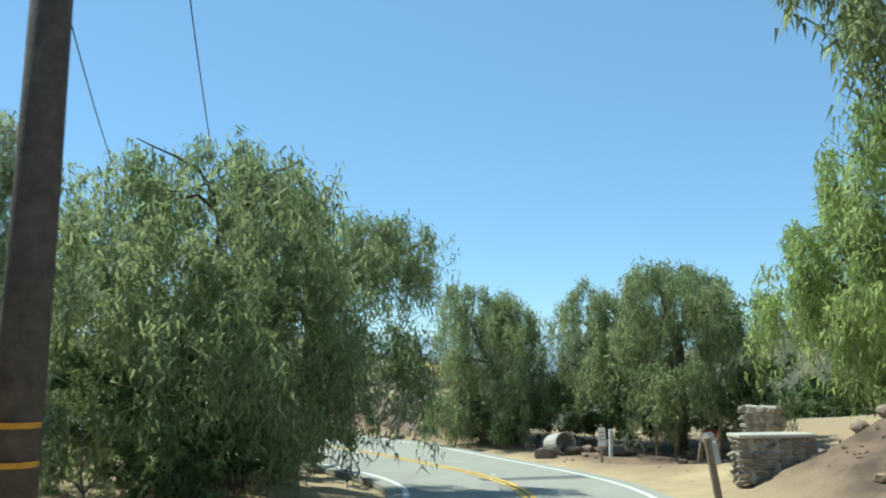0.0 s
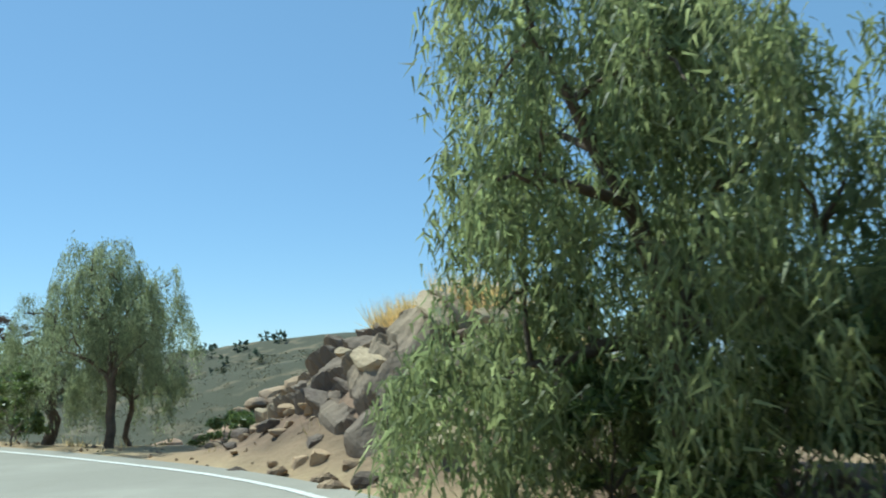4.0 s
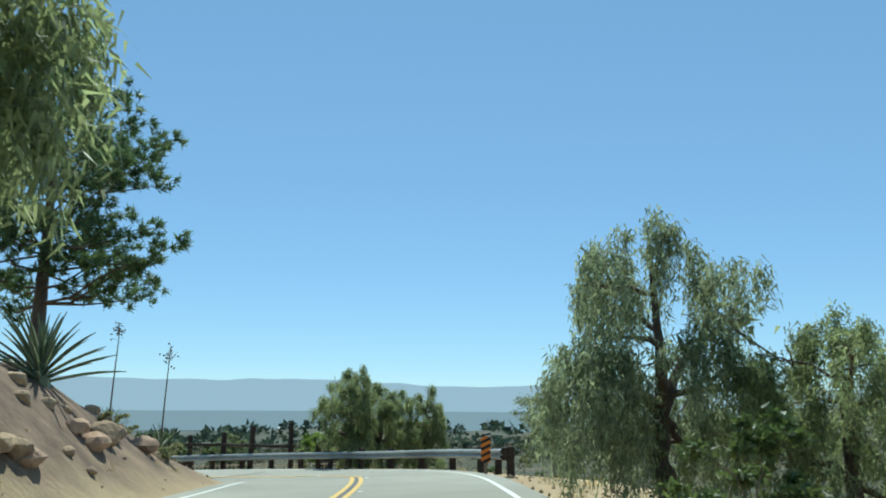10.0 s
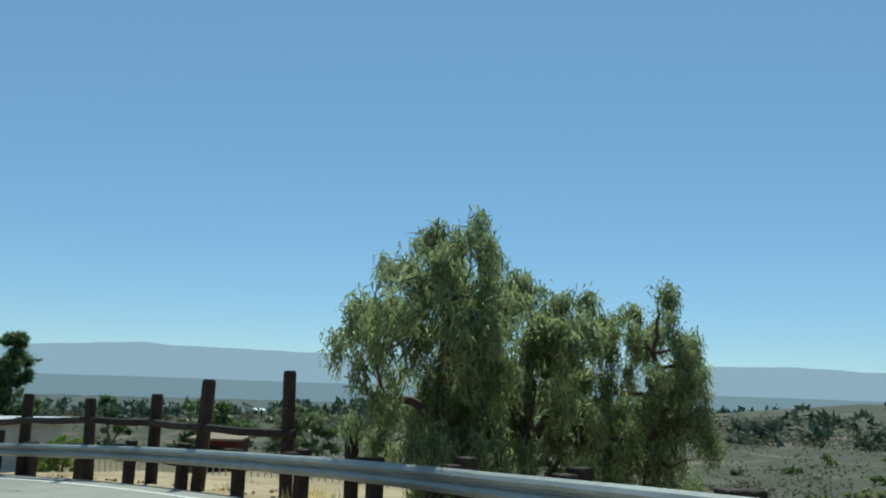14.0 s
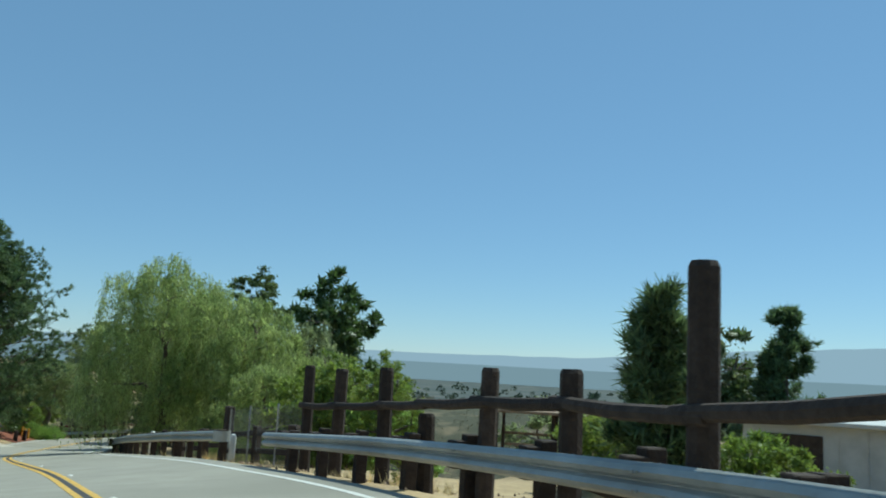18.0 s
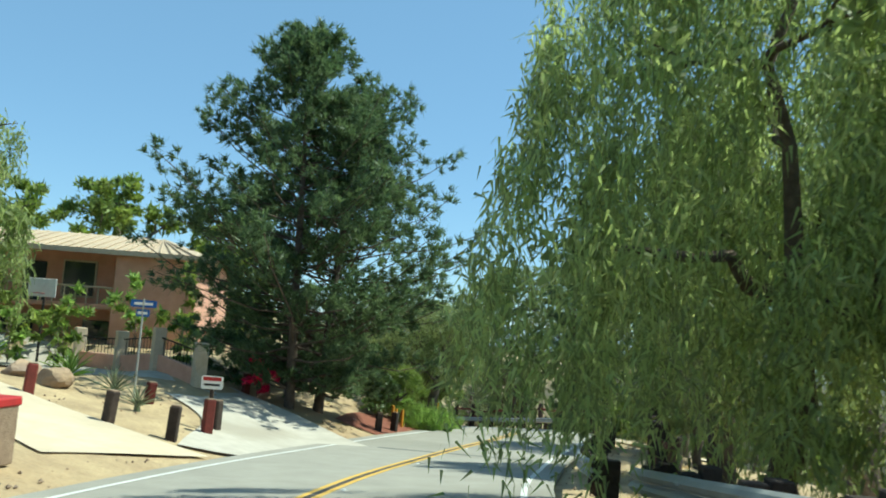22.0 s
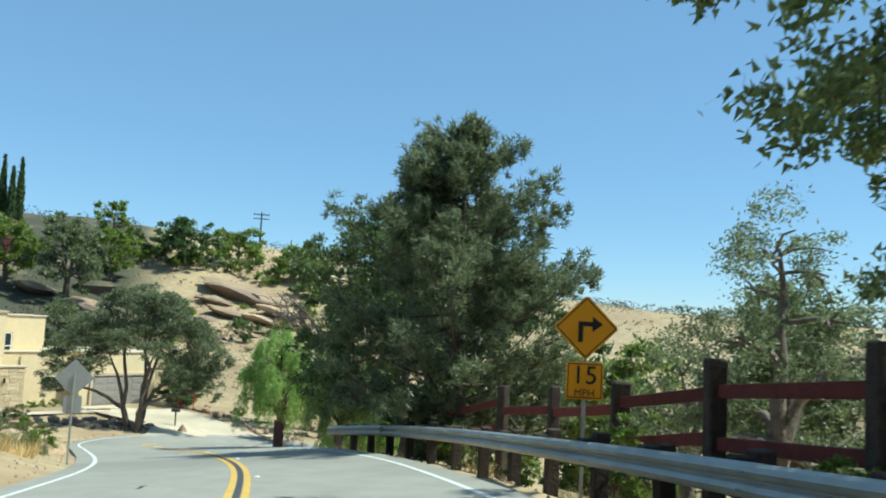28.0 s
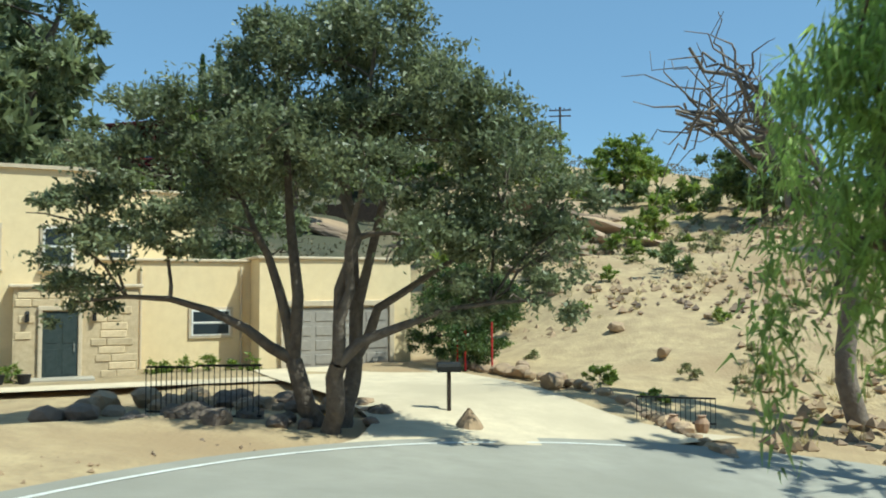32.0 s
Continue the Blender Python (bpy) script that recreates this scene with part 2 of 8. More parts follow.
GARAGE = mat("grey_garage_door", (0.34, 0.31, 0.27), (0.28, 0.255, 0.22), 4, 0.7)
DOOR_DARK = mat("dark_metal_door", (0.03, 0.045, 0.045), (0.05, 0.065, 0.065), 6, 0.4)
IRON = mat("black_iron", (0.02, 0.02, 0.02), (0.035, 0.033, 0.03), 8, 0.6, metal=0.4)
MULCH = mat("red_mulch", (0.27, 0.1, 0.06), (0.17, 0.065, 0.04), 9, 0.95, bump=0.8, bump_scale=30)
OLD_WIRE = mat("dull_fence_wire", (0.16, 0.16, 0.15), (0.1, 0.1, 0.09), 4, 0.8)
TIN = mat("pale_sheet_metal", (0.5, 0.5, 0.48), (0.4, 0.4, 0.385), 1.5, 0.6, metal=0.2)
CAR_PAINT = mat("white_car_paint", (0.75, 0.75, 0.74), (0.7, 0.7, 0.69), 2, 0.25, spec=0.6)
RUBBER = mat("tyre_rubber", (0.02, 0.02, 0.02), (0.03, 0.03, 0.03), 8, 0.9)


def glass_mat():
    m = bpy.data.materials.new("window_glass")
    m.use_nodes = True
    b = m.node_tree.nodes["Principled BSDF"]
    b.inputs["Base Color"].default_value = (0.03, 0.04, 0.05, 1)
    b.inputs["Roughness"].default_value, b.inputs["Specular IOR Level"].default_value = 0.06, 0.8
    return m


GLASS = glass_mat()


def ground_mat():
    """Dry hill ground: sand and reddish earth near the road, brush-covered slopes farther out, a wooded plain beyond."""
    m = mat("dry_ground", (0.48, 0.365, 0.205), (0.32, 0.235, 0.135), 1.1, 0.97, bump=1.0, bump_scale=7, c3=(0.34, 0.24, 0.135))
    n, l = m.node_tree.nodes, m.node_tree.links
    b = n["Principled BSDF"]
    near = b.inputs["Base Color"].links[0].from_socket
    co = n.new("ShaderNodeTexCoord")
    earth = n.new("ShaderNodeTexNoise")
    earth.inputs["Scale"].default_value, earth.inputs["Detail"].default_value = 1.3, 8
    l.new(co.outputs["Object"], earth.inputs["Vector"])
    brown = n.new("ShaderNodeValToRGB")
    # Brown soil, set darker to carry the shade on banks and beneath trees.
    for k, (p, c) in enumerate(((0.35, (0.1, 0.068, 0.048)), (0.68, (0.23, 0.155, 0.105)))):
        brown.color_ramp.elements[k].position, brown.color_ramp.elements[k].color = p, (*c, 1)
    l.new(earth.outputs["Fac"], brown.inputs["Fac"])
    clay = n.new("ShaderNodeAttribute")
    clay.attribute_name = "clay"
    cut = n.new("ShaderNodeMix")
    cut.data_type = "RGBA"
    l.new(clay.outputs["Fac"], cut.inputs["Factor"])
    l.new(near, cut.inputs["A"])
    l.new(brown.outputs["Color"], cut.inputs["B"])
    near = cut.outputs["Result"]
    spots = n.new("ShaderNodeTexNoise")
    spots.inputs["Scale"].default_value, spots.inputs["Detail"].default_value = 0.16, 9
    l.new(co.outputs["Object"], spots.inputs["Vector"])
    brush = n.new("ShaderNodeValToRGB")
    for k, (p, c) in enumerate(((0.3, (0.17, 0.14, 0.088)), (0.46, (0.055, 0.06, 0.038)))):
        brush.color_ramp.elements[k].position, brush.color_ramp.elements[k].color = p, (*c, 1)
    l.new(spots.outputs["Fac"], brush.inputs["Fac"])
    far = n.new("ShaderNodeTexNoise")
    far.inputs["Scale"].default_value, far.inputs["Detail"].default_value = 0.012, 10
    l.new(co.outputs["Object"], far.inputs["Vector"])
    plain = n.new("ShaderNodeValToRGB")
    # Dark tree cover of the plain, its bluish cast painted in for distance haze.
    for k, (p, c) in enumerate(((0.46, (0.06, 0.075, 0.07)), (0.72, (0.14, 0.135, 0.11)))):
        plain.color_ramp.elements[k].position, plain.color_ramp.elements[k].color = p, (*c, 1)
    l.new(far.outputs["Fac"], plain.inputs["Fac"])
    size = n.new("ShaderNodeVectorMath")
    size.operation = "DISTANCE"
    size.inputs[1].default_value = (-10, 85, -10)
    l.new(co.outputs["Object"], size.inputs[0])
    wild = n.new("ShaderNodeAttribute")
    wild.attribute_name = "wild"
    half = n.new("ShaderNodeMath")
    half.operation = "MULTIPLY"
    half.inputs[1].default_value = 0.95
    l.new(wild.outputs["Fac"], half.inputs[0])
    scrub = n.new("ShaderNodeMix")
    scrub.data_type = "RGBA"
    l.new(half.outputs[0], scrub.inputs["Factor"])
    l.new(near, scrub.inputs["A"])
    l.new(brush.outputs["Color"], scrub.inputs["B"])
    out = scrub.outputs["Result"]
    for lo, hi, ramp in ((260, 700, plain),):
        mr = n.new("ShaderNodeMapRange")
        mr.inputs["From Min"].default_value, mr.inputs["From Max"].default_value = lo, hi
        l.new(size.outputs["Value"], mr.inputs["Value"])
        mix = n.new("ShaderNodeMix")
        mix.data_type = "RGBA"
        l.new(mr.outputs["Result"], mix.inputs["Factor"])
        l.new(out, mix.inputs["A"])
        l.new(ramp.outputs["Color"], mix.inputs["B"])
        out = mix.outputs["Result"]
    l.new(out, b.inputs["Base Color"])
    return m


GROUND = ground_mat()


# Emission only: the far hills glow in a flat blue that paints distance haze.
def haze_glow_mat(name, colour, strength):
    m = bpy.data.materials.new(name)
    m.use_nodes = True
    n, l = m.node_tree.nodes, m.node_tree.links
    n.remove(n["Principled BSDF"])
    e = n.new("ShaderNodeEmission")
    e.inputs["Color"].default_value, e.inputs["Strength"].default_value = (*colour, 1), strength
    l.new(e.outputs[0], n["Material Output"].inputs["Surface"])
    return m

# ---- mesh helpers ----
class Geo:
    """Gathers vertices and faces of one part."""

    def __init__(self):
        self.v, self.f = [], []

    def add(self, verts, faces):
        k = len(self.v)
        self.v.extend(tuple(p) for p in verts)
        self.f.extend(tuple(i + k for i in q) for q in faces)
        return self

    def box(self, c, s, bevel=0.0, m=None):
        """A box with the centre c and the size s; bevel rounds its edges; m turns or places it."""
        m = m or Matrix()
        if not bevel:
            p = [m @ Vector((c[0] + sx * s[0] / 2, c[1] + sy * s[1] / 2, c[2] + sz * s[2] / 2)) for sz in (-1, 1) for sy in (-1, 1) for sx in (-1, 1)]
            return self.add(p, ((0, 2, 3, 1), (4, 5, 7, 6), (0, 1, 5, 4), (2, 6, 7, 3), (0, 4, 6, 2), (1, 3, 7, 5)))
        bm = bmesh.new()
        bmesh.ops.create_cube(bm, size=1.0)
        for v in bm.verts:
            v.co = Vector((v.co.x * s[0] + c[0], v.co.y * s[1] + c[1], v.co.z * s[2] + c[2]))
        bmesh.ops.bevel(bm, geom=bm.edges[:], offset=bevel, segments=1, affect="EDGES")
        bm.verts.index_update()
        self.add([m @ v.co for v in bm.verts], [[v.index for v in f.verts] for f in bm.faces])
        bm.free()
        return self

    def tube(self, pts, radii, seg=8, cap=True):
        """A bent, tapered tube through the points."""
        pts = [Vector(p) for p in pts]
        rings, side = [], None
        for i, p in enumerate(pts):
            d = (pts[min(i + 1, len(pts) - 1)] - pts[max(i - 1, 0)]).normalized()
            side = (side or (Vector((1, 0, 0)) if abs(d.x) < 0.8 else Vector((0, 1, 0))))
            side = (side - d * side.dot(d)).normalized()
            up = d.cross(side)
            rings.append([p + (side * math.cos(a) + up * math.sin(a)) * radii[i] for a in (2 * math.pi * k / seg for k in range(seg))])
        faces = [(i * seg + k, i * seg + (k + 1) % seg, (i + 1) * seg + (k + 1) % seg, (i + 1) * seg + k) for i in range(len(pts) - 1) for k in range(seg)]
        if cap:
            faces += [tuple(range(seg))[::-1], tuple(range((len(pts) - 1) * seg, len(pts) * seg))]
        return self.add([v for r in rings for v in r], faces)

    def sweep(self, profile, pts, closed=False):
        """An outline of (across, up) pairs drawn along the points; across is to the right of the way."""
        pts = [Vector(p) for p in pts]
        n = len(profile)
        rows = []
        for i, p in enumerate(pts):
            d = pts[min(i + 1, len(pts) - 1)] - pts[max(i - 1, 0)]
            d = Vector((d.x, d.y, 0)).normalized()
            r = Vector((d.y, -d.x, 0))
            rows += [p + r * a + Vector((0, 0, u)) for a, u in profile]
        faces = [(i * n + k, i * n + (k + 1) % n, (i + 1) * n + (k + 1) % n, (i + 1) * n + k) for i in range(len(pts) - 1) for k in range(n if closed else n - 1)]
        if closed:
            faces += [tuple(range(n))[::-1], tuple(range((len(pts) - 1) * n, len(pts) * n))]
        return self.add(rows, faces)

    def mesh(self, name, smooth=False):
        me = bpy.data.meshes.new(name)
        me.from_pydata(self.v, [], self.f)
        if smooth:
            me.polygons.foreach_set("use_smooth", [True] * len(me.polygons))
        me.update()
        return me


def as_mesh(shape, name, smooth=False):
    return shape if isinstance(shape, bpy.types.Mesh) else shape.mesh(name, smooth)


def part(name, shape, material, parent, label="", at=None, smooth=False):
    """One mesh object under a thing or under a part."""
    me = as_mesh(shape, name, smooth)
    if not me.materials:
        me.materials.append(material)
    ob = new(name, me)
    ob.parent = parent
    if at is not None:
        ob.matrix_basis = at
    return tagged(ob, label)


def thing(name, label, category, at, group="", kind=""):
    ob = new(name)
    ob.matrix_basis = at
    ob.empty_display_size = 0.2
    return tagged(ob, label, category, group, kind)


def solid(name, shape, material, label="", category="", kind="", at=None, group="", smooth=False):
    """A thing or a piece of the setting in one mesh."""
    me = as_mesh(shape, name, smooth)
    if not me.materials:
        me.materials.append(material)
    ob = new(name, me)
    if at is not None:
        ob.matrix_basis = at
    return tagged(ob, label, category, group, kind)


def quads(name, p, material):
    """A mesh of loose leaves from an array of shape (n, corners, 3)."""
    n, q = p.shape[:2]
    me = bpy.data.meshes.new(name)
    me.vertices.add(q * n)
    me.vertices.foreach_set("co", np.ascontiguousarray(p, dtype=np.float32).ravel())
    me.loops.add(q * n)
    me.loops.foreach_set("vertex_index", np.arange(q * n, dtype=np.int32))
    me.polygons.add(n)
    me.polygons.foreach_set("loop_start", np.arange(0, q * n, q, dtype=np.int32))
    me.update()
    me.materials.append(material)
    return me


# ---- the road ----
# Centre line: x, y, height, bank to the left in degrees
ROAD_EAST = [(-60.0, -3.6, 3.9, 0.0), (-30.0, -1.2, 1.05, 0.0), (-12.0, -0.6, -0.75, 0.0), (0.7, -0.6, -1.85, 0.0), (6.7, -0.6, -2.41, 0.5), (12.7, -1.0, -2.96, 0.8), (18.4, -0.3, -3.23, -0.2), (23.5, 2.7, -3.40, -1.0), (27.8, 6.7, -3.48, -0.7)]
ROAD_NORTH = [(30.6, 12.0, -3.47, -0.4), (32.8, 17.6, -3.47, 0.1), (35.0, 23.2, -3.50, 0.0), (37.3, 28.7, -3.50, 0.0), (39.6, 34.3, -3.51, 0.3), (41.9, 39.8, -3.57, 1.0), (44.3, 45.3, -3.70, 1.6), (46.8, 50.7, -3.86, 1.7), (49.1, 56.3, -4.02, 1.8), (50.7, 61.9, -4.33, 2.2), (50.0, 67.7, -4.70, 2.5), (47.8, 73.4, -5.02, 2.8)]
ROAD_TURN = [(44.7, 78.5, -5.36, 3.1), (40.8, 83.0, -5.72, 3.1), (36.2, 86.8, -6.18, 3.3), (31.1, 90.0, -6.72, 4.0), (25.9, 93.1, -7.30, 4.6), (20.7, 96.0, -7.91, 4.6), (15.4, 98.9, -8.52, 4.2), (10.3, 101.9, -9.12, 3.6), (5.3, 105.3, -9.72, 2.6), (0.6, 109.1, -10.24, 1.7), (-3.7, 113.2, -10.69, 1.1), (-7.9, 117.5, -11.09, 0.7)]
ROAD_WEST = [(-11.9, 122.0, -11.44, 0.7), (-16.0, 126.3, -11.79, 1.2), (-20.8, 130.0, -12.30, 2.0), (-26.2, 132.5, -12.97, 2.7), (-31.8, 134.6, -13.69, 2.9), (-37.6, 136.2, -14.39, 2.7), (-43.5, 137.4, -15.04, 2.4), (-49.4, 138.2, -15.70, 2.4), (-55.4, 138.7, -16.42, 2.6), (-61.4, 138.7, -17.20, 2.6), (-67.4, 138.3, -18.03, 2.0), (-73.3, 137.7, -18.88, 0.9), (-79.3, 137.0, -19.72, -0.2)]
ROAD_BEND = [(-86.0, 136.3, -20.6, -1.0), (-91.8, 137.4, -21.38, -2.0), (-95.2, 140.4, -21.95, -2.5), (-96.2, 144.8, -22.5, -2.5), (-94.8, 149.6, -23.1, -2.5), (-91.0, 155.0, -23.7, -2.0), (-84.0, 163.0, -24.4, 0.0), (-75.0, 171.0, -25.2, 0.0)]
HALF = 3.85      # centre to edge of the paving
LINE = 3.3       # centre to the white edge lines


def catmull(pts, step=1.0):
    """Evenly spaced points on a smooth curve through the given ones."""
    p = np.array(pts, float)
    p = np.vstack([2 * p[0] - p[1], p, 2 * p[-1] - p[-2]])
    out = []
    for i in range(1, len(p) - 2):
        n = max(2, int(np.linalg.norm(p[i + 1, :2] - p[i, :2]) / step))
        u = np.linspace(0, 1, n, endpoint=False)[:, None]
        out.append(0.5 * (2 * p[i] + (p[i + 1] - p[i - 1]) * u + (2 * p[i - 1] - 5 * p[i] + 4 * p[i + 1] - p[i + 2]) * u**2 + (3 * p[i] - p[i - 1] - 3 * p[i + 1] + p[i + 2]) * u**3))
    return np.vstack(out + [p[-2:-1]])


ROAD = catmull(ROAD_EAST + ROAD_NORTH + ROAD_TURN + ROAD_WEST + ROAD_BEND)
WAY = np.gradient(ROAD[:, :2], axis=0)
WAY /= np.linalg.norm(WAY, axis=1)[:, None]
RIGHT = np.stack([WAY[:, 1], -WAY[:, 0]], 1)
RUN = np.concatenate([[0], np.cumsum(np.linalg.norm(np.diff(ROAD[:, :2], axis=0), axis=1))])
RUN -= RUN[np.argmin(np.hypot(ROAD[:, 0] + 0.1, ROAD[:, 1] - 1.0))]
BANK = np.tan(np.radians(ROAD[:, 3]))


def breadth(s):
    """The road's share of its full width: the first straight is narrower."""
    u = min(max((s - 20) / 14, 0), 1)
    return 0.68 + 0.32 * u * u * (3 - 2 * u)


def beside(s, across, up=0.0):
    """A point on the road plane: s metres along, so far to the right of the centre line, so high above it."""
    x, y, z = (np.interp(s, RUN, ROAD[:, k]) for k in range(3))
    rx, ry, b = np.interp(s, RUN, RIGHT[:, 0]), np.interp(s, RUN, RIGHT[:, 1]), np.interp(s, RUN, BANK)
    return Vector((x + rx * across, y + ry * across, z + max(-6, min(6, across)) * b + up))


# Cross-sections of the land: run along the road; rise 3, 10 and 30 m beyond the left edge, then beyond the right edge
SECTIONS_A = [(-70, .5, 1.5, 3, .4, 1.5, 4), (0, .5, 1.2, 2, .4, 1.3, 5), (10, .4, .8, 1.5, .5, 2.0, 7), (17.2, .3, .6, .5, .5, 1.7, 7), (19.4, .2, .5, .5, .1, .5, 6), (22, .1, .4, .5, .05, .35, 6), (27, .2, .6, 1, .3, .7, 2), (33, .3, 1, 2, -.2, -1.2, -8), (42, .7, 2.0, 5, -.3, -1.5, -9), (55, 1.8, 3.6, 7, -.3, -1.5, -9), (64, 2.8, 4.2, 7, -.3, -1.6, -9), (76, 2.9, 3.8, 6, -.4, -2, -9), (84, 1.7, 2.7, 5, -.3, -2, -8)]
SECTIONS_B = [(92, .8, 2, 5, -.4, -.9, -2.0), (108, .8, 2, 6, -.4, -1.0, -2.0), (122, .3, 1.2, 5, -.4, -1.0, -2.2), (138, .2, .8, 3, -.4, -1.0, -2.5), (152, .15, .8, 3.5, -.4, -1.2, -3), (166, .5, 1.5, 5, -.2, -1, -4), (176, .7, 2.0, 6, -.05, -.5, -4), (188, .7, 2.2, 6, -.3, -1.4, -6), (205, .8, 2.3, 7, -.7, -2.6, -8), (222, .9, 2.4, 7, -.8, -2.6, -8), (236, .8, 1.6, 3, -.5, -1.8, -5), (247, .7, 1.2, 2.0, -.3, -1.0, -3), (254, .3, .2, -.2, -.1, -.6, -2)]
SECTIONS_C = [(257, .05, .1, .8, 0, -.2, -1), (267, .1, .5, 4.5, 0, .1, 0), (275, .1, .8, 6.0, 0, .1, 0), (285, .2, 2.5, 9, 0, 0, 0), (300, .5, 3.5, 11, 0, 0, -1), (330, .5, 3, 9, -.2, -1, -4)]
SECTION = np.array(SECTIONS_A + SECTIONS_B + SECTIONS_C, float)
REACH = np.array([0.0, 0.35, 3.0, 10.0, 30.0, 60.0])
KNOT = np.arange(4, len(ROAD) - 1, 4)
CUTS = []
for k in KNOT:
    row = np.array([np.interp(RUN[k], SECTION[:, 0], SECTION[:, c]) for c in range(1, 7)])
    CUTS.append([np.array([-0.1, -0.02, *side, side[2] * 1.7]) for side in (row[:3], row[3:])])
# Small mounds beside the road: x, y, height, widths
MOUNDS = [(69, -28, 11.0, 15, 12), (78, 17.5, 9.8, 13, 9), (66, 13.5, 3.6, 8, 6), (-82.5, 130.4, 1.3, 3.4, 1.7), (17.3, -7.9, 1.2, 1.7, 2.2), (35.4, 4.2, 1.9, 2.8, 2.8), (37.0, 6.6, 1.3, 2.0, 2.0), (33.2, 4.2, 1.1, 1.7, 1.7)]
# Lone hills: x, y, height, width
HILLS = [(-195, 125, 17, 62), (92, -44, 26, 34), (145, 55, 14, 34), (300, 122, 23, 58), (270, 250, 12, 60), (420, 150, 22, 90), (330, 480, 22, 120), (-60, -60, 30, 60), (160, 620, 26, 130)]

# Levelled ground: x, y, height, radius
PADS = [(-113, 127, -21.5, 21), (-33, 107, -8.8, 18), (-21, 104, -9.8, 8), (40, 116, -7.6, 14)]


def smooth_step(lo, hi, v):
    u = np.clip((v - lo) / (hi - lo), 0, 1)
    return u * u * (3 - 2 * u)


def land(x, y):
    """Height of the ground under arrays of x and y."""
    x, y = np.atleast_1d(np.asarray(x, float)), np.atleast_1d(np.asarray(y, float))
    num, den, gap = np.zeros_like(x), np.zeros_like(x), np.full_like(x, 1e9)
    for k, (left, right) in zip(KNOT, CUTS):
        dx, dy = x - ROAD[k, 0], y - ROAD[k, 1]
        d2 = dx * dx + dy * dy
        across = dx * RIGHT[k, 0] + dy * RIGHT[k, 1]
        along = dx * WAY[k, 0] + dy * WAY[k, 1]
        grade = (ROAD[min(k + 3, len(ROAD) - 1), 2] - ROAD[k - 3, 2]) / (RUN[min(k + 3, len(ROAD) - 1)] - RUN[k - 3])
        dist = np.sqrt(d2)
        over = np.maximum(np.sign(across) * across - HALF, 0)
        over = np.where(dist > 14, np.maximum(over, (dist - HALF) * 0.8), over)
        rise = np.where(across < 0, np.interp(over, REACH, left), np.interp(over, REACH, right))
        z = ROAD[k, 2] + np.clip(across, -HALF, HALF) * BANK[k] + np.clip(along, -6, 6) * grade + rise
        w = 1.0 / (d2 + 4.0) ** 3
        num += w * z
        den += w
        gap = np.minimum(gap, dist)
    base = num / den
    r = np.hypot(x - 5, y - 85)
    wide = -9.5 - 66 * smooth_step(90, 900, r)
    for hx, hy, hh, hw in HILLS:
        wide = wide + hh * np.exp(-((x - hx) ** 2 + (y - hy) ** 2) / (2 * hw * hw))
    z = base + (wide - base) * smooth_step(42, 120, gap)
    for mx, my, mh, wx, wy in MOUNDS:
        z = z + mh * np.exp(-((x - mx) / wx) ** 2 - ((y - my) / wy) ** 2) * smooth_step(HALF + 0.3, HALF + 2.2, gap)
    for px, py, pz, pr in PADS:
        z = z + (pz - z) * (1 - smooth_step(pr * 0.6, pr, np.hypot(x - px, y - py))) * smooth_step(HALF + 0.5, HALF + 4, gap)
    return z


def grain(x, y, size, seed=0.0):
    return np.array([noise.noise(Vector((a / size + seed, b / size - seed, seed))) for a, b in zip(x, y)])


def ground_z(x, y):
    return float(land(x, y)[0])


def axis_lines(lo, hi, step, far):
    mid = np.arange(lo, hi + 0.1, step)
    out = [step * 1.18**k for k in range(1, 60)]
    right = hi + np.cumsum(out)
    left = lo - np.cumsum(out)
    return np.concatenate([left[left > -far][::-1], mid, right[right < far]])


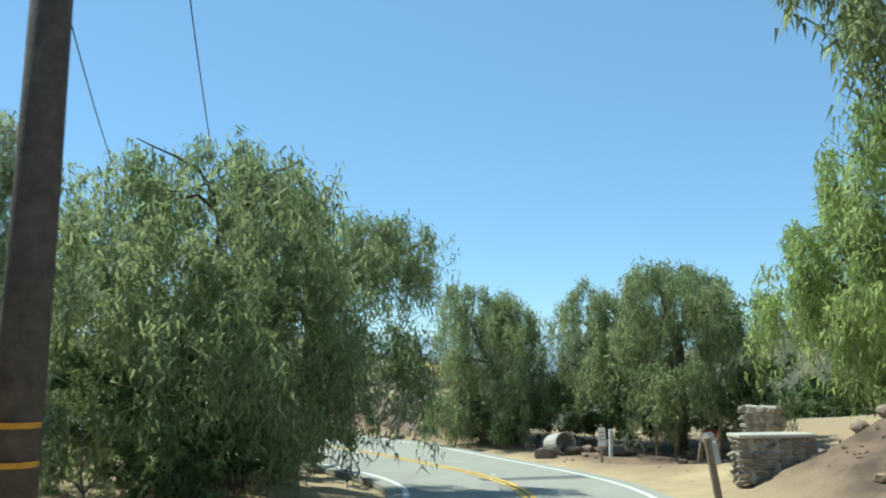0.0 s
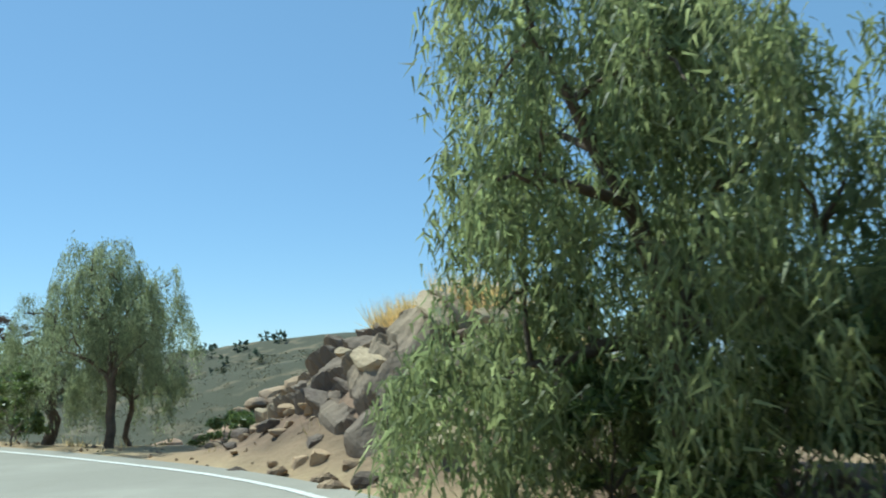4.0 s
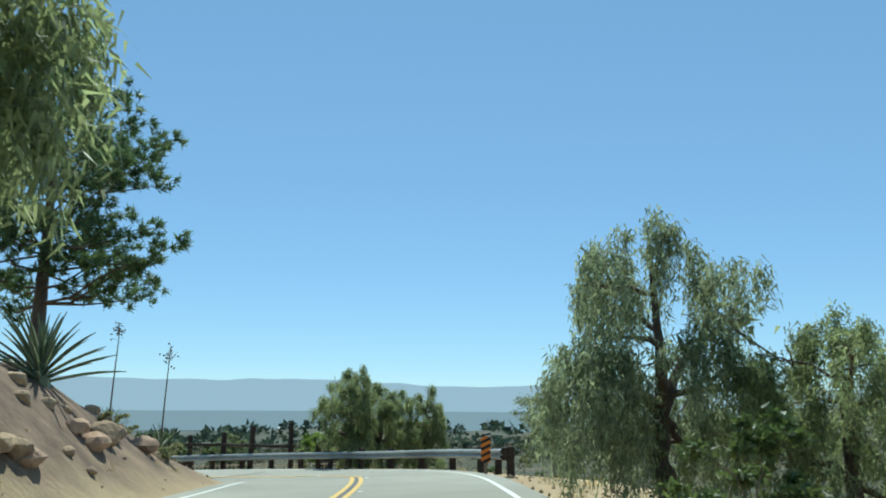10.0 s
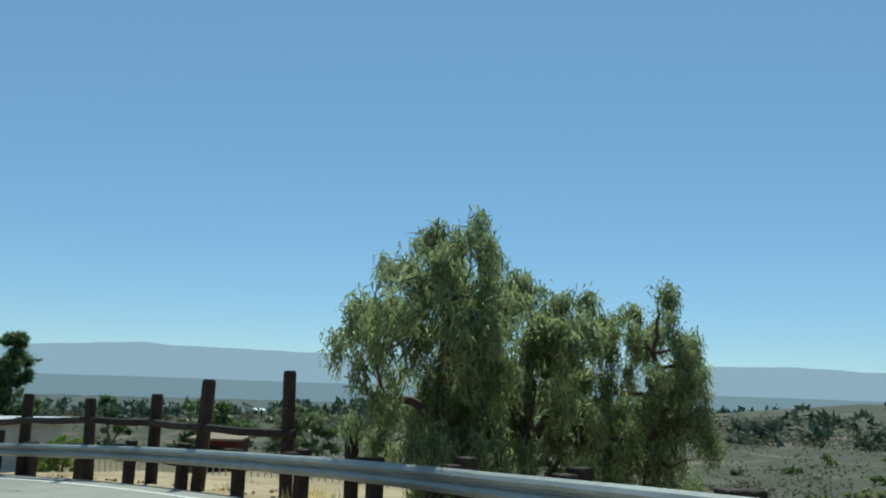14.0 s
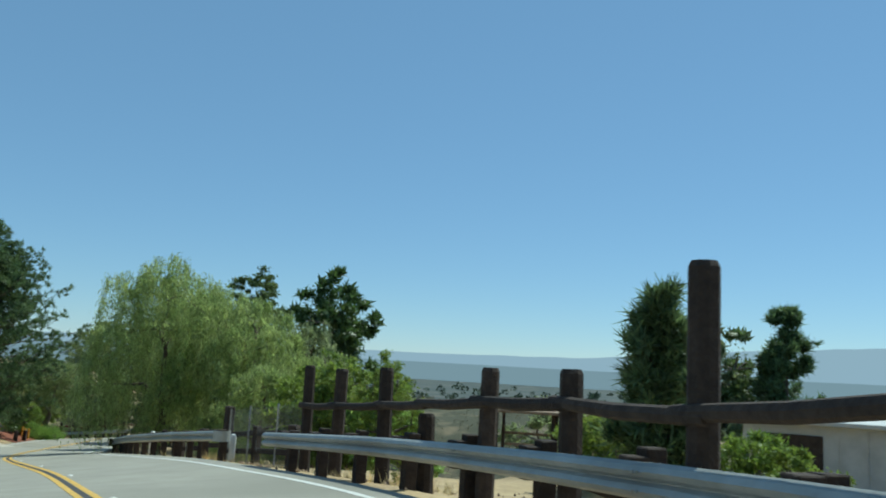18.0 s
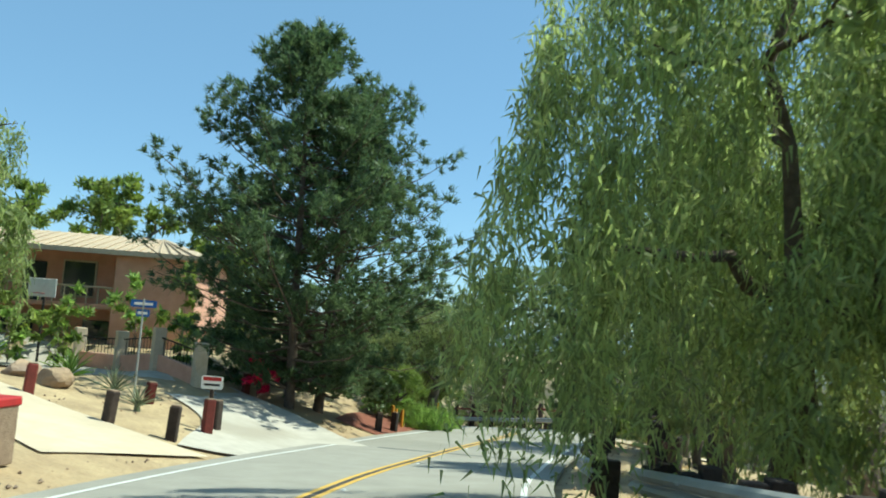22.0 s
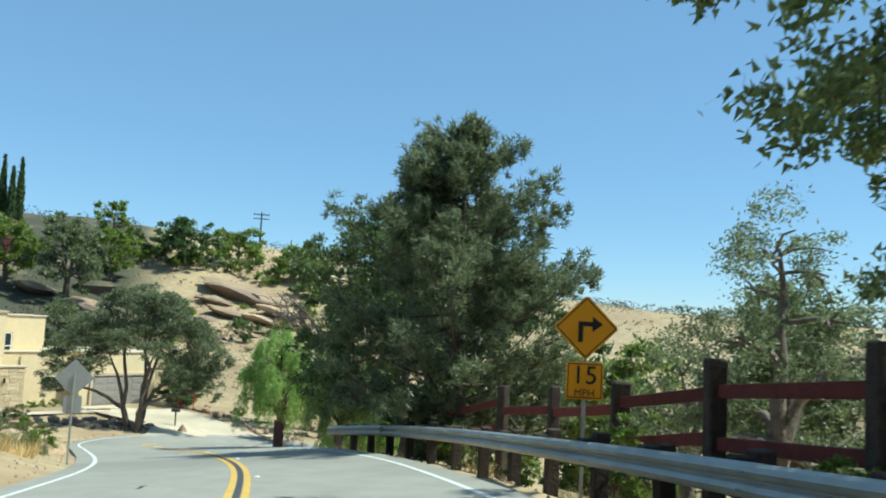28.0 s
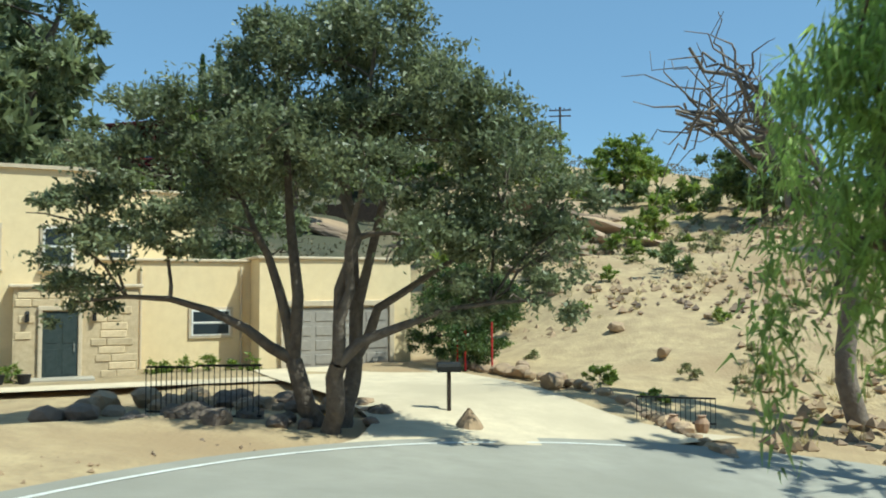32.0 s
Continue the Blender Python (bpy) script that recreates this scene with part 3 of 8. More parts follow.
def build_ground():
    gx, gy = axis_lines(-150, 84, 1.25, 4900), axis_lines(-30, 172, 1.25, 4900)
    xx, yy = (a.ravel() for a in np.meshgrid(gx, gy))
    z = land(xx, yy)
    off = np.full(len(xx), 1e9)
    paved = np.full(len(xx), 1e9)
    for k in range(0, len(ROAD), 2):
        d = np.hypot(xx - ROAD[k, 0], yy - ROAD[k, 1])
        off = np.minimum(off, d)
        paved = np.minimum(paved, d + HALF * (1 - breadth(RUN[k])))
    lumps = grain(xx, yy, 2.3) * 0.16 + grain(xx, yy, 9.0, 3.0) * 0.5 + grain(xx, yy, 60.0, 5.0) * 5 * smooth_step(60, 300, off)
    z += lumps * smooth_step(HALF + 0.8, HALF + 5, off)
    z -= 0.10 * (1 - smooth_step(HALF - 0.7, HALF + 0.6, paved))
    nx, ny = len(gx), len(gy)
    idx = np.arange(nx * ny).reshape(ny, nx)
    faces = np.stack([idx[:-1, :-1], idx[:-1, 1:], idx[1:, 1:], idx[1:, :-1]], -1).reshape(-1, 4)
    me = bpy.data.meshes.new("ground")
    me.vertices.add(len(xx))
    me.vertices.foreach_set("co", np.stack([xx, yy, z], 1).astype(np.float32).ravel())
    me.loops.add(faces.size)
    me.loops.foreach_set("vertex_index", faces.astype(np.int32).ravel())
    me.polygons.add(len(faces))
    me.polygons.foreach_set("loop_start", np.arange(0, faces.size, 4, dtype=np.int32))
    me.polygons.foreach_set("use_smooth", np.ones(len(faces), dtype=bool))
    me.update()
    me.attributes.new("wild", "FLOAT", "POINT").data.foreach_set("value", (smooth_step(11, 34, off + lumps * 6) * (1 - smooth_step(-92, -104, xx) * smooth_step(130, 138, yy))).astype(np.float32))
    clay = np.zeros(len(xx))
    # Brown earth circles; shade on banks and under trees is mixed into this tone.
    for cx, cy, cr in ((34.5, 4.2, 5.5), (37.5, 7.0, 4.5), (31.5, 2.5, 4), (26.5, -4.0, 4.5), (29.5, 0.5, 3.0), (17.3, -7.6, 4.4), (13.5, -7.4, 4.5), (38, 44, 9), (42, 55, 9), (33, 33, 9), (46, 66, 8), (36, 78, 9), (22, 88, 9), (29, 84, 8)):
        clay = np.maximum(clay, 1 - smooth_step(cr * .6, cr, np.hypot(xx - cx, yy - cy) + lumps * 3))
    me.attributes.new("clay", "FLOAT", "POINT").data.foreach_set("value", (clay * smooth_step(HALF, HALF + 1.2, off)).astype(np.float32))
    return solid("ground", me, GROUND, "dry sandy hillside ground with brush", "ground", "structure")


ground = build_ground()


def strip(name, s0, s1, a0, a1, up, material, label, kind="structure", category="road", step=1.0, depth=0.0):
    """A band of the road between two offsets from the centre line; depth gives it side faces."""
    g = Geo()
    mid = (a0 + a1) / 2
    runs = np.linspace(s0, s1, max(2, int((s1 - s0) / step) + 1))
    cols = np.linspace(a0, a1, 5 if a1 - a0 > 2 else 2)
    pts = [[beside(s, a * breadth(s) if a1 - a0 > 1 else a + mid * (breadth(s) - 1), up) for a in cols] for s in runs]
    n = len(cols)
    g.add([p for row in pts for p in row], [(i * n + k, i * n + k + 1, (i + 1) * n + k + 1, (i + 1) * n + k) for i in range(len(runs) - 1) for k in range(n - 1)])
    if depth:
        for k in (0, n - 1):
            g.add([p for row in pts for p in (row[k], row[k] - Vector((0, 0, depth)))], [(2 * i, 2 * i + 1, 2 * i + 3, 2 * i + 2) for i in range(len(runs) - 1)])
    return g.mesh(name, True)


road = solid("road", strip("road", -58, 328, -HALF, HALF, 0.0, ASPHALT, "", depth=0.12), ASPHALT, "sun-bleached grey asphalt two-lane hill road", "road", "structure")
for side in (-1, 1):
    solid("edge_line", strip("edge_line", -58, 272 if side < 0 else 260, side * LINE - 0.06, side * LINE + 0.06, 0.006, WHITE_LINE, ""), WHITE_LINE, "worn white edge line on the asphalt", "road marking", "structure")
    solid("centre_line", strip("centre_line", -58, 262, side * 0.12 - 0.055, side * 0.12 + 0.055, 0.006, YELLOW_LINE, ""), YELLOW_LINE, "yellow stripe of the double centre line", "road marking", "structure")
solid("tar_seam", strip("tar_seam", -58, 250, -0.05, 0.05, 0.004, TAR, ""), TAR, "dark tarred seam between the yellow stripes", "road marking", "structure")

# Raised markers along the centre line
for s in np.arange(6, 262, 7.3):
    g = Geo().add([(-.05, -.05, 0), (.05, -.05, 0), (.05, .05, 0), (-.05, .05, 0), (-.03, -.02, .018), (.03, -.02, .018), (.03, .02, .018), (-.03, .02, .018)], [(0, 1, 5, 4), (1, 2, 6, 5), (2, 3, 7, 6), (3, 0, 4, 7), (4, 5, 6, 7)])
    p = beside(s, 0.3, 0.004)
    solid("road_marker", g, WHITE_LINE, "small raised pavement marker beside the yellow line", "road marker", at=pose(*p), group="raised road markers")

# Cracks sealed with tar
rng = np.random.default_rng(5)
for k in range(46):
    s, a = rng.uniform(8, 262), rng.choice([-1, 1]) * rng.uniform(0.5, 3.0)
    g = Geo()
    ds, da, w = rng.uniform(.2, .9), rng.uniform(-.7, .7), rng.uniform(.012, .03)
    pts = [beside(s + ds * u, a + da * u + rng.normal(0, .05), 0.004) for u in np.linspace(0, 1, 6)]
    g.sweep([(-w, 0), (w, 0)], pts)
    solid("tar_crack", g, TAR, "short crack in the asphalt sealed with tar", "road crack", "structure")
for s, l, a0, a1 in ((9, 1.1, -2.8, 2.6), (19.5, .5, -.5, 3.2), (100, .4, -3, 2), (152, .5, -3.2, 2.8), (171, .35, -2, 3), (197, .4, -3, 2.5)):
    solid("asphalt_patch", strip("asphalt_patch", s, s + l, a0, a1, 0.005, ASPHALT_PATCH, "", step=.25), ASPHALT_PATCH, "darker repair patch across the asphalt", "road patch", "structure")

# ---- plants ----
def unit(v):
    return v / np.maximum(np.linalg.norm(v, axis=-1, keepdims=True), 1e-9)


def blades(c, d, length, width, rnd):
    """Corners of narrow pointed leaves that start at c and grow along d: two at the foot, one at the tip."""
    n = len(c)
    side = unit(np.cross(d, unit(rnd.normal(size=(n, 3)))))
    l, w = np.broadcast_to(length, n)[:, None], np.broadcast_to(width, n)[:, None]
    return np.stack([c + side * w / 2, c + d * l, c - side * w / 2], 1)


def aside(x, y):
    """Metres from the road's centre line."""
    return float(np.min(np.hypot(ROAD[:, 0] - x, ROAD[:, 1] - y)))


def leaf_plan(x, y, lobes, cover, cap, slim, finest=0.07):
    """Leaf length and count for a crown: fine beside the road, coarser farther off."""
    area = sum(4.2 * l[3] * (l[3] + l[4]) for l in lobes)
    size = min(max(0.0085 * aside(x, y), finest), 0.5)
    many = cover * area / (0.5 * slim * size * size)
    if many > cap:
        size, many = size * math.sqrt(many / cap), cap
    return size, int(many)


def limb(g, a, b, r0, r1, rnd, sag=0.1, n=5, wobble=0.03):
    a, b = np.array(a, float), np.array(b, float)
    u = np.linspace(0, 1, n)[:, None]
    bow = np.sin(u * math.pi) * np.linalg.norm(b - a) * sag
    wob = rnd.normal(0, wobble, (n, 3)) * np.linalg.norm(b - a)
    wob[0] = wob[-1] = 0
    pts = a + (b - a) * u + np.array([0, 0, 1]) * bow + wob
    g.tube(pts, np.linspace(r0, r1, n), 6 if r0 > .05 else 4, cap=False)


def lobes_for(h, r, rnd, low, n):
    """Rounded masses that make up a crown, of many sizes, so that its outline is uneven."""
    out = [(rnd.normal(0, .08) * r, rnd.normal(0, .08) * r, h * 0.84, r * 0.36, h * 0.15)]
    for k in range(n):
        f = (k + .5) / n
        a = 2.4 * k + rnd.uniform(-.5, .5)
        z = h * (low + 0.1 + (0.76 - low) * f * rnd.uniform(.85, 1.1))
        wide = math.sqrt(max(.12, 1 - ((z / h - .5) / .52) ** 2))
        q = rnd.uniform(0.42, 0.78) * r * wide
        s = rnd.uniform(.22, .42)
        out.append((q * math.cos(a), q * math.sin(a), min(z, h * .86), r * s, h * s * rnd.uniform(.3, .5)))
    return out


def small_lobes(h, r, seed, low, n):
    """Many small masses at the ends of spreading limbs, with gaps between them."""
    rnd = np.random.default_rng(seed)
    out = []
    for k in range(n):
        a, f = 2.4 * k, (k + .5) / n
        z = h * (low + (.96 - low) * f)
        wide = math.sqrt(max(.1, 1 - ((f - .42) / .62) ** 2))
        q = r * wide * rnd.uniform(.45, 1.0)
        b = rnd.uniform(.6, 1.15) * r / 6.0
        out.append((q * math.cos(a), q * math.sin(a), z, b, b * rnd.uniform(.5, .8)))
    return out


def core(lobes, rnd, size):
    """Coarser inner leaves that close the middle of a crown."""
    L = np.array([l for l in lobes for _ in range(int(12 + 35 * l[3] * l[4]))])
    d = unit(rnd.normal(size=(len(L), 3))) * rnd.uniform(.05, .6, (len(L), 1))
    c = L[:, :3] + d * np.stack([L[:, 3], L[:, 3], L[:, 4]], 1)
    s = np.clip(L[:, 3] * .22, .1, .4)
    return blades(c, unit(rnd.normal(size=(len(L), 3)) + (0, 0, -.6)), s * rnd.uniform(.6, 1.2, len(L)), s * .5, rnd)


def woody(h, r, lobes, rnd, trunk_r, lean=(0, 0), fork=0.3, stems=1):
    """Trunks, a few main limbs that bow outwards, and smaller limbs that leave them for every mass of leaves."""
    g = Geo()
    P = np.array([l[:3] for l in lobes], float)
    for k in range(stems):
        a = 2 * math.pi * k / stems + 0.4
        off = (0 if stems == 1 else trunk_r * 1.3)
        top = np.array([lean[0] + off * 2.5 * math.cos(a), lean[1] + off * 2.5 * math.sin(a), h * fork])
        limb(g, (off * math.cos(a), off * math.sin(a), -0.3), top, trunk_r, trunk_r * 0.8, rnd, 0.0, 6)
        mine = [i for i in range(len(lobes)) if stems == 1 or np.argmax([math.cos(math.atan2(P[i, 1], P[i, 0]) - 2 * math.pi * q / stems - .4) for q in range(stems)]) == k]
        if not mine:
            continue
        main = [max(mine, key=lambda i: P[i, 2])]
        while len(main) < min(len(mine), 5 if stems == 1 else 3):
            main.append(max(mine, key=lambda i: min(np.linalg.norm(P[i] - P[m]) for m in main)))
        spine = []
        for i in main:
            d = P[i] - top
            u = np.linspace(0, 1, 7)[:, None]
            pts = top + d * u + np.sin(u * math.pi) * np.array([-d[0] * .12, -d[1] * .12, np.linalg.norm(d) * .08]) + rnd.normal(0, .025, (7, 3)) * np.linalg.norm(d) * np.sin(u * math.pi)
            rad = np.linspace(trunk_r * .62, trunk_r * .12, 7)
            g.tube(pts, rad, 6 if trunk_r > .05 else 4, cap=False)
            spine += [(p, q) for p, q in zip(pts[1:6], rad[1:6])]
        for i in mine:
            lr, lz = lobes[i][3], lobes[i][4]
            p, q = min(spine, key=lambda s_: np.linalg.norm(s_[0] - P[i]) + max(0, s_[0][2] - P[i, 2]))
            if i not in main:
                limb(g, p, P[i], q * .7, trunk_r * .08, rnd, .06, 5 if trunk_r > .05 else 3)
            for _ in range(2 if .05 < trunk_r < .5 else 0):
                limb(g, P[i] * .7 + p * .3, P[i] + np.clip(rnd.normal(0, .55, 3), -.85, .85) * (lr, lr, lz), trunk_r * 0.14, trunk_r * 0.04, rnd, 0.1)
    return g


def pepper(x, y, h, r, seed, n=620, leaf=PEPPER, low=0.25, droop=0.3, lobes=None, size=0.15, label="", at_z=None, lean=(0, 0), trunk=None, fork=.3, cap=0, cover=0, inner=True):
    """A weeping pepper tree: bunches of long strings of narrow leaves that hang from a lumpy crown."""
    rnd = np.random.default_rng(seed)
    z0 = ground_z(x, y) if at_z is None else at_z
    t = thing("pepper_tree", label or "weeping green pepper tree with drooping feathery foliage", "tree", pose(x, y, z0), "pepper trees along the road")
    lobes = lobes or lobes_for(h, r, rnd, low, 15)
    part("trunk", woody(h, r, lobes, rnd, trunk or 0.04 * h, lean, fork), BARK, t, "gnarled brown trunk and limbs", smooth=True)
    size, many = leaf_plan(x, y, lobes, cover or (1.45 if cap else 1.15), cap or (27000 if aside(x, y) < 9.5 else 15000), .18)
    k = 22
    n = many // k
    share = np.array([l[3] * (l[3] + l[4]) for l in lobes])
    m = max(40, n // 9)
    L = np.array(lobes)[rnd.choice(len(lobes), m, p=share / share.sum())]
    d = unit(rnd.normal(size=(m, 3)) + (0, 0, 0.35))
    root = L[:, :3] + d * rnd.uniform(0.8, 1.06, (m, 1)) * np.stack([L[:, 3], L[:, 3], L[:, 4]], 1)
    fallen = h * droop * rnd.uniform(0.25, 0.95, m)
    pick = rnd.integers(0, m, n)
    start = root[pick] + rnd.normal(0, .055 * r ** .6, (n, 3))
    out = unit(np.stack([d[pick, 0], d[pick, 1], 0 * d[pick, 0]], 1) + rnd.normal(0, .3, (n, 3)) * (1, 1, 0))
    length = fallen[pick] * rnd.uniform(0.6, 1.1, n)
    length = np.minimum(length, np.maximum(start[:, 2] - h * low * rnd.uniform(0.1, 1.0, n), 0.3))
    u = (np.arange(k)[None, :] + rnd.uniform(0, 1, (n, k))) / k
    reach = rnd.uniform(0.1, 0.5, n) * r * 0.22
    pts = start[:, None, :] + out[:, None, :] * (reach[:, None] * np.sqrt(u))[:, :, None]
    pts[:, :, 2] -= u**1.35 * length[:, None] - 0.05 * np.sin(u * 3.1) * length[:, None]
    pts = pts.reshape(-1, 3) + rnd.normal(0, size * .35, (n * k, 3))
    dirs = unit(np.array([0, 0, -1.0]) + rnd.normal(0, 0.5, (n * k, 3)))
    leaves = blades(pts, dirs, size * rnd.uniform(0.6, 1.3, n * k), size * 0.18, rnd)
    part("crown", quads("crown", np.concatenate([leaves, core(lobes, rnd, size)]) if inner else leaves, leaf), leaf, t, "strings of narrow hanging leaves")
    return t


def leafy(x, y, h, r, seed, n=900, per=14, size=0.17, leaf=OAK, low=0.3, name="oak_tree", label="dense grey-green oak tree with a rounded crown", lobes=None, bark=BARK_OAK, trunk=None, stems=1, fork=0.3, at_z=None, lean=(0, 0), count=16, group="", spread=0.3, cover=1.5, cap=30000, inner=True):
    """A broad-leaved tree or shrub: lobes set with separate sprays of small leaves, with gaps between."""
    rnd = np.random.default_rng(seed)
    z0 = ground_z(x, y) if at_z is None else at_z
    t = thing(name, label, "shrub" if "bush" in name or "shrub" in name else "tree", pose(x, y, z0), group)
    lobes = lobes or lobes_for(h, r, rnd, low, count)
    part("trunk", woody(h, r, lobes, rnd, trunk or 0.04 * h, lean, fork, stems), bark, t, "rough trunk and branches", smooth=True)
    size, many = leaf_plan(x, y, lobes, cover, cap if aside(x, y) < 24 else min(cap, 5500), .55, .06)
    share = np.array([l[3] * (l[3] + l[4]) for l in lobes])
    m = max(12, int(many / 85))
    L = np.array(lobes)[rnd.choice(len(lobes), m, p=share / share.sum())]
    d = unit(rnd.normal(size=(m, 3)) + (0, 0, 0.25))
    c = L[:, :3] + d * rnd.uniform(0.62, 1.08, (m, 1)) * np.stack([L[:, 3], L[:, 3], L[:, 4]], 1)
    pick = rnd.integers(0, m, many)
    wide = np.clip(.16 * L[:, 3] * rnd.uniform(.7, 1.5, m), .04, .42)[pick][:, None]
    pts = c[pick] + rnd.normal(0, 1, (many, 3)) * wide * (1, 1, .6)
    pts[:, 2] = np.maximum(pts[:, 2], 0.03)
    dirs = unit(d[pick] * 0.5 + rnd.normal(0, 0.8, (many, 3)))
    leaves = blades(pts, dirs, size * rnd.uniform(0.6, 1.3, many), size * 0.55, rnd)
    part("crown", quads("crown", np.concatenate([leaves, core(lobes, rnd, size)]) if inner else leaves, leaf), leaf, t, "small leaves in loose clumps")
    return t


def pine(x, y, h, r, seed, n=1500, per=14, size=0.3, leaf=PINE, low=0.2, stems=((0, 0, 1.0),), label="tall dark green pine with plumes of long needles", shape="cone", thick=0.2, bark=BARK, at_z=None, trunk=None, tip_up=0.5, whorls=15, gap=0.0, lean=(0, 0), cap=48000):
    """A pine: straight stems, whorls of limbs and brushes of needles at their ends."""
    rnd = np.random.default_rng(seed)
    z0 = ground_z(x, y) if at_z is None else at_z
    t = thing("pine_tree", label, "tree", pose(x, y, z0), "pines beside the road")
    g = Geo()
    tips, ways = [], []
    tr = trunk or 0.022 * h
    for sx, sy, share in stems:
        sh = h * share
        g.tube([(sx * (.5 + .5 * f) + lean[0] * f, sy * (.5 + .5 * f) + lean[1] * f, sh * .97 * f - .3 * (1 - f)) for f in (0, .15, .35, .6, .8, 1)], [tr * q for q in (1.15, 1, .85, .6, .4, .15)], 8, cap=False)
        rs = r / (1 if len(stems) == 1 else 1.55)
        for k in range(whorls):
            f = low + (0.97 - low) * (k + rnd.uniform(0, 0.5)) / whorls
            if shape == "dome":
                w = rs * 1.2 * min(1.0, (1.0 - f) ** .75 * 1.35 + .04) * min(1, .5 + (f - low) * 4)
            elif shape == "cone":
                w = rs * min(1.0, (1.02 - f) * 1.75 + 0.06) * min(1, 0.55 + (f - low) * 3)
            else:
                w = rs * math.sqrt(max(0.06, 1 - ((f - 0.52) / 0.52) ** 2))
            for j in range(rnd.integers(4, 7)):
                a = rnd.uniform(0, 2 * math.pi)
                ww = w * rnd.uniform(0.55 - gap, 1.08)
                base = np.array([sx * (0.5 + 0.5 * f) + lean[0] * f, sy * (0.5 + 0.5 * f) + lean[1] * f, sh * f])
                end = base + np.array([math.cos(a) * ww, math.sin(a) * ww, ww * rnd.uniform(-0.05, tip_up)])
                limb(g, base, end, tr * 0.22 * (1.1 - f) + 0.012, 0.012, rnd, -0.06, 4)
                m = max(2, int(n / (whorls * 5 * len(stems))))
                u = 1 - rnd.uniform(0, 1, m) ** 1.5 * 0.7
                tips.append(base + (end - base) * u[:, None] + rnd.normal(0, 0.085 * rs ** 0.6, (m, 3)))
                ways.append(np.repeat(unit(end - base + np.array([0, 0, 0.5 * ww]))[None], m, 0))
    part("trunk", g, bark, t, "straight dark trunk with limbs", smooth=True)
    c, w = np.vstack(tips), np.vstack(ways)
    per = max(8, cap // len(c))
    m = len(c) * per
    dirs = unit(np.repeat(w, per, 0) * 0.7 + rnd.normal(0, 0.62, (m, 3)))
    pts = np.repeat(c, per, 0) + rnd.normal(0, 0.05, (m, 3))
    long = min(max(.02 * aside(x, y), .3), size)
    part("crown", quads("crown", blades(pts, dirs, long * rnd.uniform(0.7, 1.25, m), long * thick, rnd), leaf), leaf, t, "brushes of long needles")
    return t


def cypress(x, y, h, r, seed, z):
    rnd = np.random.default_rng(seed)
    t = thing("cypress_tree", "slim dark green columnar cypress on the hilltop", "tree", pose(x, y, z), "cypresses on the hill")
    part("trunk", Geo().tube([(0, 0, -.3), (0, 0, h * .9)], [.12, .03], 6), BARK, t)
    n = 2600
    f = rnd.uniform(0.04, 1, n)
    a = rnd.uniform(0, 6.283, n)
    w = r * np.minimum(1, (1 - f) * 2.6 + .04) * np.minimum(1, f * 8 + .3) * rnd.uniform(.5, 1, n)
    pts = np.stack([np.cos(a) * w, np.sin(a) * w, f * h], 1)
    part("crown", quads("crown", blades(pts, unit(np.array([0, 0, 1.0]) + rnd.normal(0, .35, (n, 3))), .5, .2, rnd), OAK_DARK), OAK_DARK, t)


def bush(x, y, h, r, seed, leaf=SHRUB, n=160, per=12, size=0.13, label="low dry green shrub on the slope", at_z=None, group="roadside shrubs", spread=.16, name="bush"):
    return leafy(x, y, h, r, seed, n, per, size, leaf, 0.0, name, label, bark=BARK_GREY, trunk=0.03, stems=1, fork=0.12, at_z=at_z, count=6, group=group, cap=2600 if aside(x, y) < 8 else 1000 if aside(x, y) < 14 else 380)


def tuft(x, y, h, r, seed, leaf=DRY_GRASS, n=160, label="tuft of dry yellow grass", at_z=None, group="grass tufts", wide=0.012):
    rnd = np.random.default_rng(seed)
    z = ground_z(x, y) if at_z is None else at_z
    a, q = rnd.uniform(0, 6.283, n), r * np.sqrt(rnd.uniform(0, 1, n))
    pts = np.stack([np.cos(a) * q, np.sin(a) * q, np.full(n, -0.05)], 1)
    d = unit(np.stack([np.cos(a) * .35, np.sin(a) * .35, np.ones(n)], 1) + rnd.normal(0, .22, (n, 3)))
    return solid("grass_tuft", quads("grass_tuft", blades(pts, d, h * rnd.uniform(.5, 1.1, n), wide, rnd), leaf), leaf, label, "grass", at=pose(x, y, z), group=group)


LEAF_SHAPES = {}


def rosette_leaf(length, width, curl):
    """One thick, channelled, pointed leaf that grows along x."""
    key = (length, width, curl)
    if key not in LEAF_SHAPES:
        g = Geo()
        n = 7
        rows = []
        for i in range(n):
            u = i / (n - 1)
            w = width * (0.55 + 1.1 * u - 1.6 * u * u) if u < 1 else 0.004
            z = math.sin(u * 1.6) * 0.12 * length - curl * length * u * u
            w = max(w, 0.006)
            rows += [(u * length, -w / 2, z + w * 0.18), (u * length, 0, z - 0.01), (u * length, w / 2, z + w * 0.18), (u * length, 0, z - w * 0.28 - 0.012)]
        f = [(i * 4 + k, i * 4 + (k + 1) % 4, (i + 1) * 4 + (k + 1) % 4, (i + 1) * 4 + k) for i in range(n - 1) for k in range(4)]
        LEAF_SHAPES[key] = g.add(rows, f).mesh("leaf", True)
    return LEAF_SHAPES[key]


